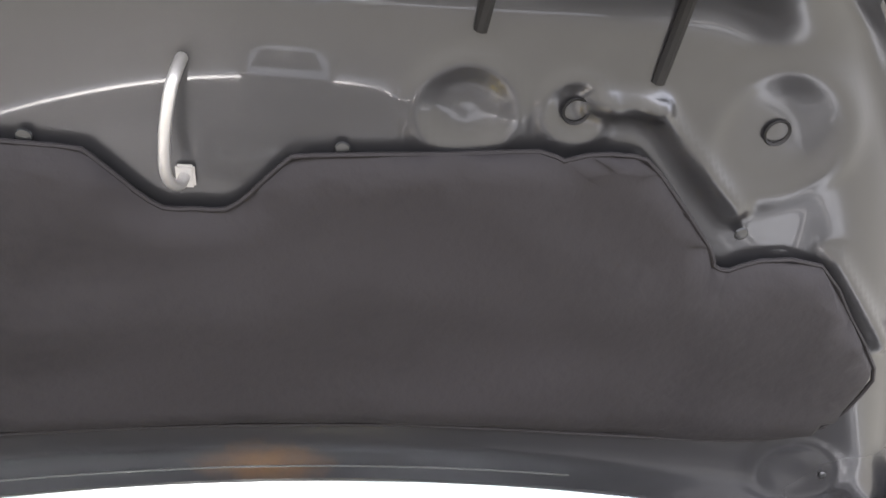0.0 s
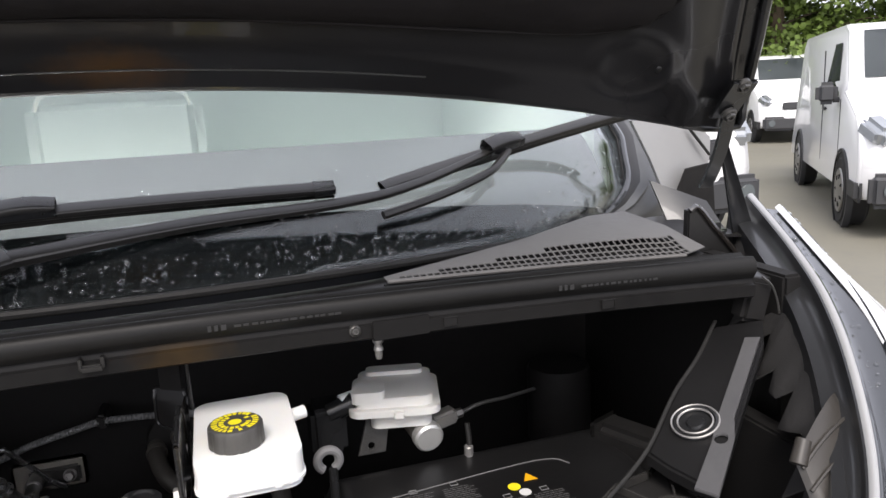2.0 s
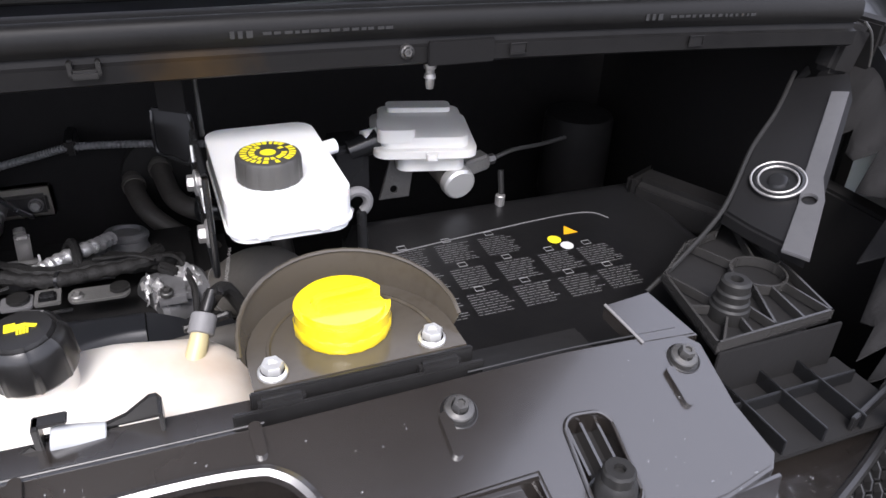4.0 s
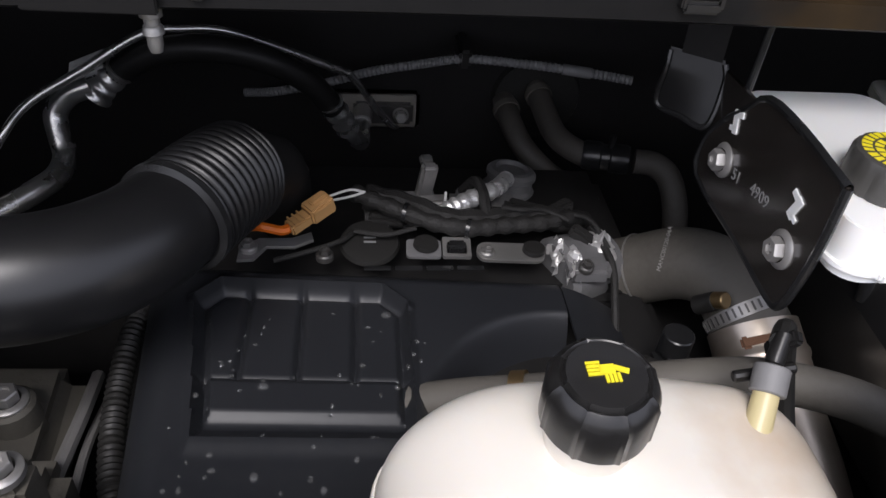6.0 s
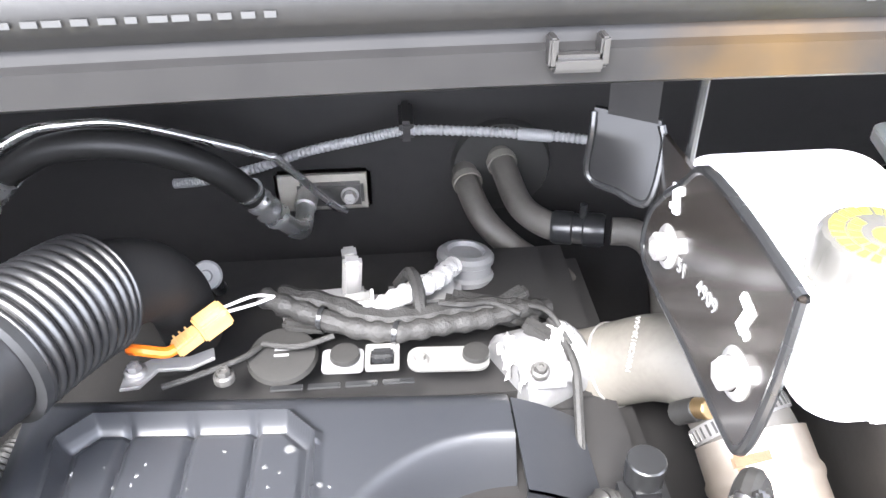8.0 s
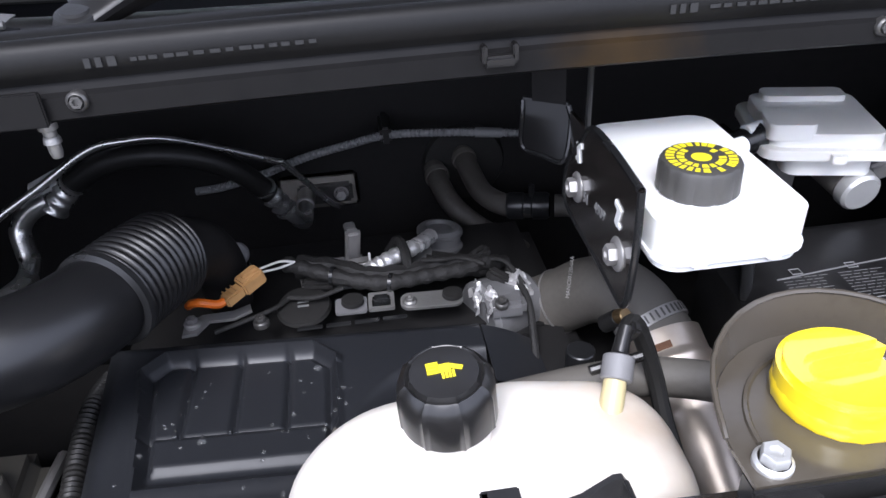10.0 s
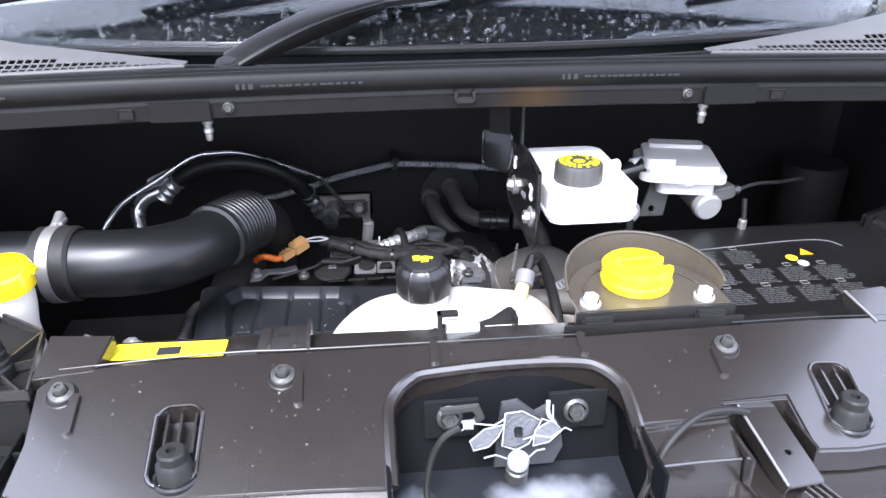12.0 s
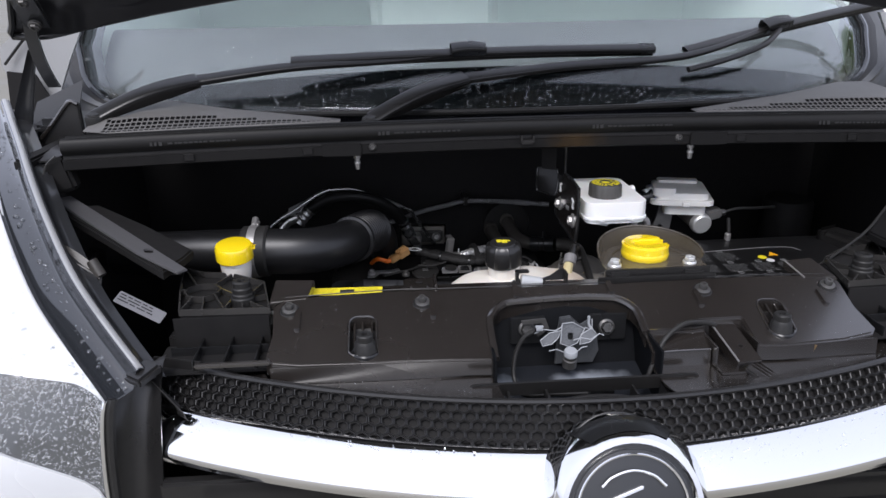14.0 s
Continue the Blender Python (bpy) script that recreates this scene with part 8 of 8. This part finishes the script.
# ---- parked vans ----
def van(name, label, paint, m, group="parked vans"):
    t = tagged(new(name), label, "van", group)
    # length along x: front at 0, rear at 5.0; half width 0.95
    prof = [(0.05, 0.34), (0.00, 0.62), (0.06, 0.92), (0.22, 1.06), (0.85, 1.26), (1.05, 1.36), (1.72, 1.88), (2.00, 1.955), (4.9, 1.96), (4.99, 1.85), (5.0, 0.5), (4.95, 0.34)]
    b = bmn()
    def sec(y):
        k = abs(y) / 0.955
        return [(x + 0.22 * max(0, k) ** 4 * (x < 1.0), z) for x, z in prof]
    ys = [-0.955, -0.93, -0.75, -0.4, 0, 0.4, 0.75, 0.93, 0.955]
    cols = []
    for y in ys:
        tuck = 0.05 if abs(y) > 0.94 else 0.0
        cols.append([b.verts.new((x + tuck * (x < 2.5) - tuck * (x > 2.5), y * (1.0 if z < 1.2 else 1 - 0.14 * (z - 1.2) / 0.75), z - tuck * 0.6 * (z > 1.8))) for x, z in sec(y)])
    for a, q in zip(cols, cols[1:]):
        for i in range(len(prof)):
            j = (i + 1) % len(prof)
            b.faces.new((a[i], a[j], q[j], q[i]))
    b.faces.new(cols[0][::-1])
    b.faces.new(cols[-1])
    bmesh.ops.recalc_face_normals(b, faces=b.faces)
    bmesh.ops.bevel(b, geom=[q for q in b.edges if q.calc_face_angle(0) > 0.3], offset=0.035, segments=3, affect="EDGES", clamp_overlap=True)
    part("body", b, paint, t, sharp=40)
    b = bmn()
    box(b, (0.06, 0, 0.44), (0.16, 1.78, 0.30), 0.05, seg=3)
    for s in (-1, 1):
        box(b, (0.40, s * 0.92, 0.42), (0.40, 0.10, 0.22), 0.04)
    part("bumper", b, BUMPER, t, "grey plastic bumper")
    part("grille", box(bmn(), (0.025, 0, 0.82), (0.06, 1.0, 0.16), 0.02), BUMPER, t)
    def pane(name, pts, mt):
        b = bmn()
        vs = [b.verts.new(p) for p in pts]
        f = b.faces.new(vs)
        bmesh.ops.solidify(b, geom=[f], thickness=0.012)
        return part(name, b, mt, t)
    pane("windscreen", [(1.08, -0.78, 1.40), (1.08, 0.78, 1.40), (1.68, 0.70, 1.87), (1.68, -0.70, 1.87)], VANGLASS)
    for s in (-1, 1):
        pane("side_window", [(1.38, s * 0.948, 1.22), (2.25, s * 0.950, 1.22), (2.22, s * 0.862, 1.76), (1.82, s * 0.862, 1.76)], VANGLASS)
        lens = part("headlight", box(bmn(), (0.26, s * 0.80, 0.93), (0.34, 0.23, 0.20), 0.06, pose(0, 0, 0, 0, -25, s * 24), 3), LAMPGLASS, t, "clear headlight")
        part("fog_light", rod(bmn(), (0.02, s * 0.72, 0.45), (-0.04, s * 0.72, 0.45), 0.07), VANGLASS, t)
        mi = part("mirror", box(bmn(), (1.30, s * 1.07, 1.26), (0.14, 0.20, 0.22), 0.05, None, 3), BUMPER, t, "door mirror")
        part("mirror_arm", box(bmn(), (1.34, s * 0.97, 1.19), (0.08, 0.10, 0.05), 0.015), BUMPER, mi)
        part("door_handle", box(bmn(), (2.12, s * 0.962, 1.08), (0.17, 0.03, 0.04), 0.01), BUMPER, t)
        part("door_gap", box(bmn(), (2.30, s * 0.950, 1.1), (0.008, 0.012, 1.2)), BUMPER, t)
        part("door_gap", box(bmn(), (1.22, s * 0.950, 0.85), (0.008, 0.012, 0.7)), BUMPER, t)
        for wx in (0.93, 4.05):
            part("wheel_arch", lathe(bmn(), [(0.37, -0.03), (0.40, -0.03), (0.40, 0.03), (0.37, 0.03)], pose(wx, s * 0.94, 0.34, 90, 0, 0), 32), BUMPER, t)
            w = part("wheel", lathe(bmn(), [(0.20, -0.10), (0.30, -0.11), (0.335, -0.08), (0.335, 0.08), (0.30, 0.11), (0.21, 0.10)], pose(wx, s * 0.86, 0.335, 90, 0, 0), 36), TYRE, t, "black tyre")
            part("arch_shadow", lathe(bmn(), [(0.375, 0.0), (0, 0.0)], pose(wx, s * 0.957, 0.34, 90, 0, 0), 32), TYRE, t)
            hub = bmn()
            lathe(hub, [(0.215, 0.0), (0.205, 0.012), (0.17, 0.004), (0.07, 0.018), (0.0, 0.03)] if s < 0 else [(0.215, 0.0), (0.205, -0.012), (0.17, -0.004), (0.07, -0.018), (0.0, -0.03)], pose(wx, s * 0.968, 0.335, 90, 0, 0), 36)
            part("hub_cap", hub, ALU, w, "silver hub cap")
            for k in range(7):
                a = radians(360 / 7 * k)
                part("hub_slot", box(bmn(), (wx + 0.135 * math.cos(a), s * 0.976, 0.335 + 0.135 * math.sin(a)), (0.06, 0.02, 0.03), 0.008, Matrix.Rotation(-a, 4, "Y")), TYRE, w)
    t.matrix_world = m
    return t


fw = V(6.04, 5.09, 0)
d2 = V(8.05 - 6.04, 7.82 - 5.09, 0).normalized()
ang = math.atan2(d2.y, d2.x)
sd = V(-d2.y, d2.x, 0)
org = fw - d2 * 0.93 - sd * 0.90
van("white_van", "clean white panel van with silver wheel trims parked in the yard", VANWHITE, Matrix.Translation(org) @ Matrix.Rotation(ang, 4, "Z"))
van("white_van", "white panel van with grey bumper parked close alongside", VANWHITE, Matrix.Translation((3.84, 4.75, 0)) @ Matrix.Rotation(radians(90), 4, "Z") @ Matrix.Diagonal((1, 1, 1.06, 1)))
van("white_van", "white van with dark bumper parked in the second row", VANWHITE, Matrix.Translation((12.7, 12.6, 0)) @ Matrix.Rotation(radians(62), 4, "Z"))


# ---- trees along the yard ----
def tree(seed, h, w):
    rnd = random.Random(seed)
    t = tagged(new("tree"), "dense green tree with drooping leafy boughs behind the yard", "tree", "trees behind the yard")
    b = bmn()
    tube(b, [V(0, 0, -0.1), V(0.1, 0, h * 0.3), V(0, 0.1, h * 0.6), V(0.05, 0, h * 0.92)], lambda u: 0.28 * (1 - 0.85 * u), 10, 4)
    part("trunk", b, BARK, t)
    b = bmn()
    tips = []
    for k in range(46):
        z = h * (0.10 + 0.86 * (k / 46) ** 0.9)
        a = rnd.uniform(0, 6.28)
        ln = w * (0.45 + 0.6 * math.sin(math.pi * min(1, 0.25 + 0.75 * k / 46))) * rnd.uniform(0.7, 1.15)
        p = [V(0, 0, z), V(math.cos(a) * ln * 0.5, math.sin(a) * ln * 0.5, z + 0.35), V(math.cos(a) * ln, math.sin(a) * ln, z + 0.1)]
        tube(b, p, lambda u: 0.035 * (1 - 0.8 * u), 5, 3)
        tips.append(p)
    part("limb", b, BARK, t)
    vs, fs = [], []
    for p in tips:
        for k in range(34):
            u = rnd.uniform(0.15, 1.1)
            c = p[0] * (1 - u) + p[2] * u + V(rnd.gauss(0, 0.3), rnd.gauss(0, 0.3), rnd.gauss(0.05, 0.22))
            for q in range(13):
                o = c + V(rnd.gauss(0, 0.22), rnd.gauss(0, 0.22), rnd.gauss(-0.02, 0.10))
                L = rnd.uniform(0.10, 0.21)
                d = V(rnd.gauss(0, 1), rnd.gauss(0, 1), rnd.gauss(-0.25, 0.5)).normalized()
                n2 = d.orthogonal().normalized() * L * rnd.uniform(0.3, 0.5)
                n2.rotate(Matrix.Rotation(rnd.uniform(0, 6.28), 3, d))
                i = len(vs)
                vs += [tuple(o), tuple(o + d * L * 0.5 + n2), tuple(o + d * L), tuple(o + d * L * 0.5 - n2)]
                fs.append((i, i + 1, i + 2, i + 3))
    me = bpy.data.meshes.new("crown")
    me.from_pydata(vs, [], fs)
    me.materials.append(LEAF)
    c = new("crown", me)
    c.parent = t
    return t


base = tree(1, 8.2, 2.6)
base.matrix_world = pose(15.2, 16.5, 0)
other = tree(7, 6.6, 2.4)
other.matrix_world = pose(12.6, 17.6, 0, 0, 0, 70)
rnd = random.Random(21)
for k, (x, y) in enumerate(((18.2, 14.6), (20.6, 11.5), (16.6, 19.5), (10.2, 19.5), (7.2, 21.0), (3.8, 22.0), (22.8, 8.6), (13.8, 21.5))):
    copy_thing(base if k % 2 else other, pose(x, y, 0, 0, 0, rnd.uniform(0, 360)))


# ---- rain ----
rnd = random.Random(12)
pts = []
for _ in range(1150):
    u, v = rnd.random(), abs(rnd.gauss(0, 0.07)) + 0.008
    if v > 0.30:
        continue
    pts.append((glass_f(u, v) + V(0, -0.0008, 0.0010), (0, -0.57, 0.82)))
drops("rain_on_glass", pts, "beads of rain on the lower windscreen", 0.0013, 0.0031, rnd)
pts = []
for _ in range(260):
    x, y = rnd.uniform(-0.43, 0.43), rnd.uniform(-0.115, 0.015)
    if abs(x) < 0.13 and y < -0.01 or 0.18 < x < 0.29 or abs(abs(x) - 0.305) < 0.035:
        continue
    pts.append((V(x, y, pz(x, y) + 0.0002), (0, -0.2, 1)))
for _ in range(90):
    x = rnd.choice((rnd.uniform(-0.5, -0.13), rnd.uniform(0.13, 0.5)))
    y = front_y(x) + rnd.uniform(0.012, 0.035)
    pts.append((V(x, y, 0.939), (0, 0, 1)))
drops("rain_on_panel", pts, "small beads of rain on the black cover panel", 0.0004, 0.0010, rnd)
pts = []
for _ in range(70):
    x, y = rnd.uniform(RX0 - 0.02, RX1 + 0.01), rnd.uniform(0.19, 0.385)
    pts.append((cover_f((x + 0.385) / 0.385, (y - 0.15) / 0.295) + V(0, 0, 0.0004), (0, 0, 1)))
drops("water_on_cover", pts, "droplets of water on the engine cover", 0.0009, 0.0028, rnd)

# rain on the wings, lenses and chrome
pts = []
for _ in range(4800):
    s = -1 if rnd.random() < 0.75 else 1
    u, v = rnd.random(), rnd.random()
    pts.append((lens_f(s, u, v, 0.0), (s * 0.45, -0.55, 0.65)))
drops("rain_on_lenses", pts, "dense beads of rain on the headlamp lenses", 0.0008, 0.0017, rnd, 0.75, GLINT)
pts = []
for _ in range(420):
    s = -1 if rnd.random() < 0.6 else 1
    u = rnd.random()
    if rnd.random() < 0.5:
        pts.append((wing_at(s, u, rnd.uniform(0.016, 0.034), -0.0235), (0, 0, 1)))
    else:
        pts.append((flank(s, u, rnd.random() * min(2.2, lamp_top(u))), (s * 0.2, -0.1, 0.95)))
drops("rain_on_wings", pts, "beads of rain on the wet wings and shut lines", 0.0008, 0.0030, rnd)
pts = []
for _ in range(240):
    s = rnd.choice((-1, 1))
    u = rnd.random()
    x = s * (0.09 + 0.5 * u)
    k = rnd.random()
    y = front_y(x) - 0.030 - 0.05 * x * x - 0.010 - 0.030 * k
    pts.append((V(x, y, 0.8935 + 0.010 * u - 0.0005 - 0.018 * k ** 1.3), (0, -0.4, 0.9)))
drops("rain_on_chrome", pts, "beads of rain on the chrome bar", 0.0005, 0.0013, rnd)
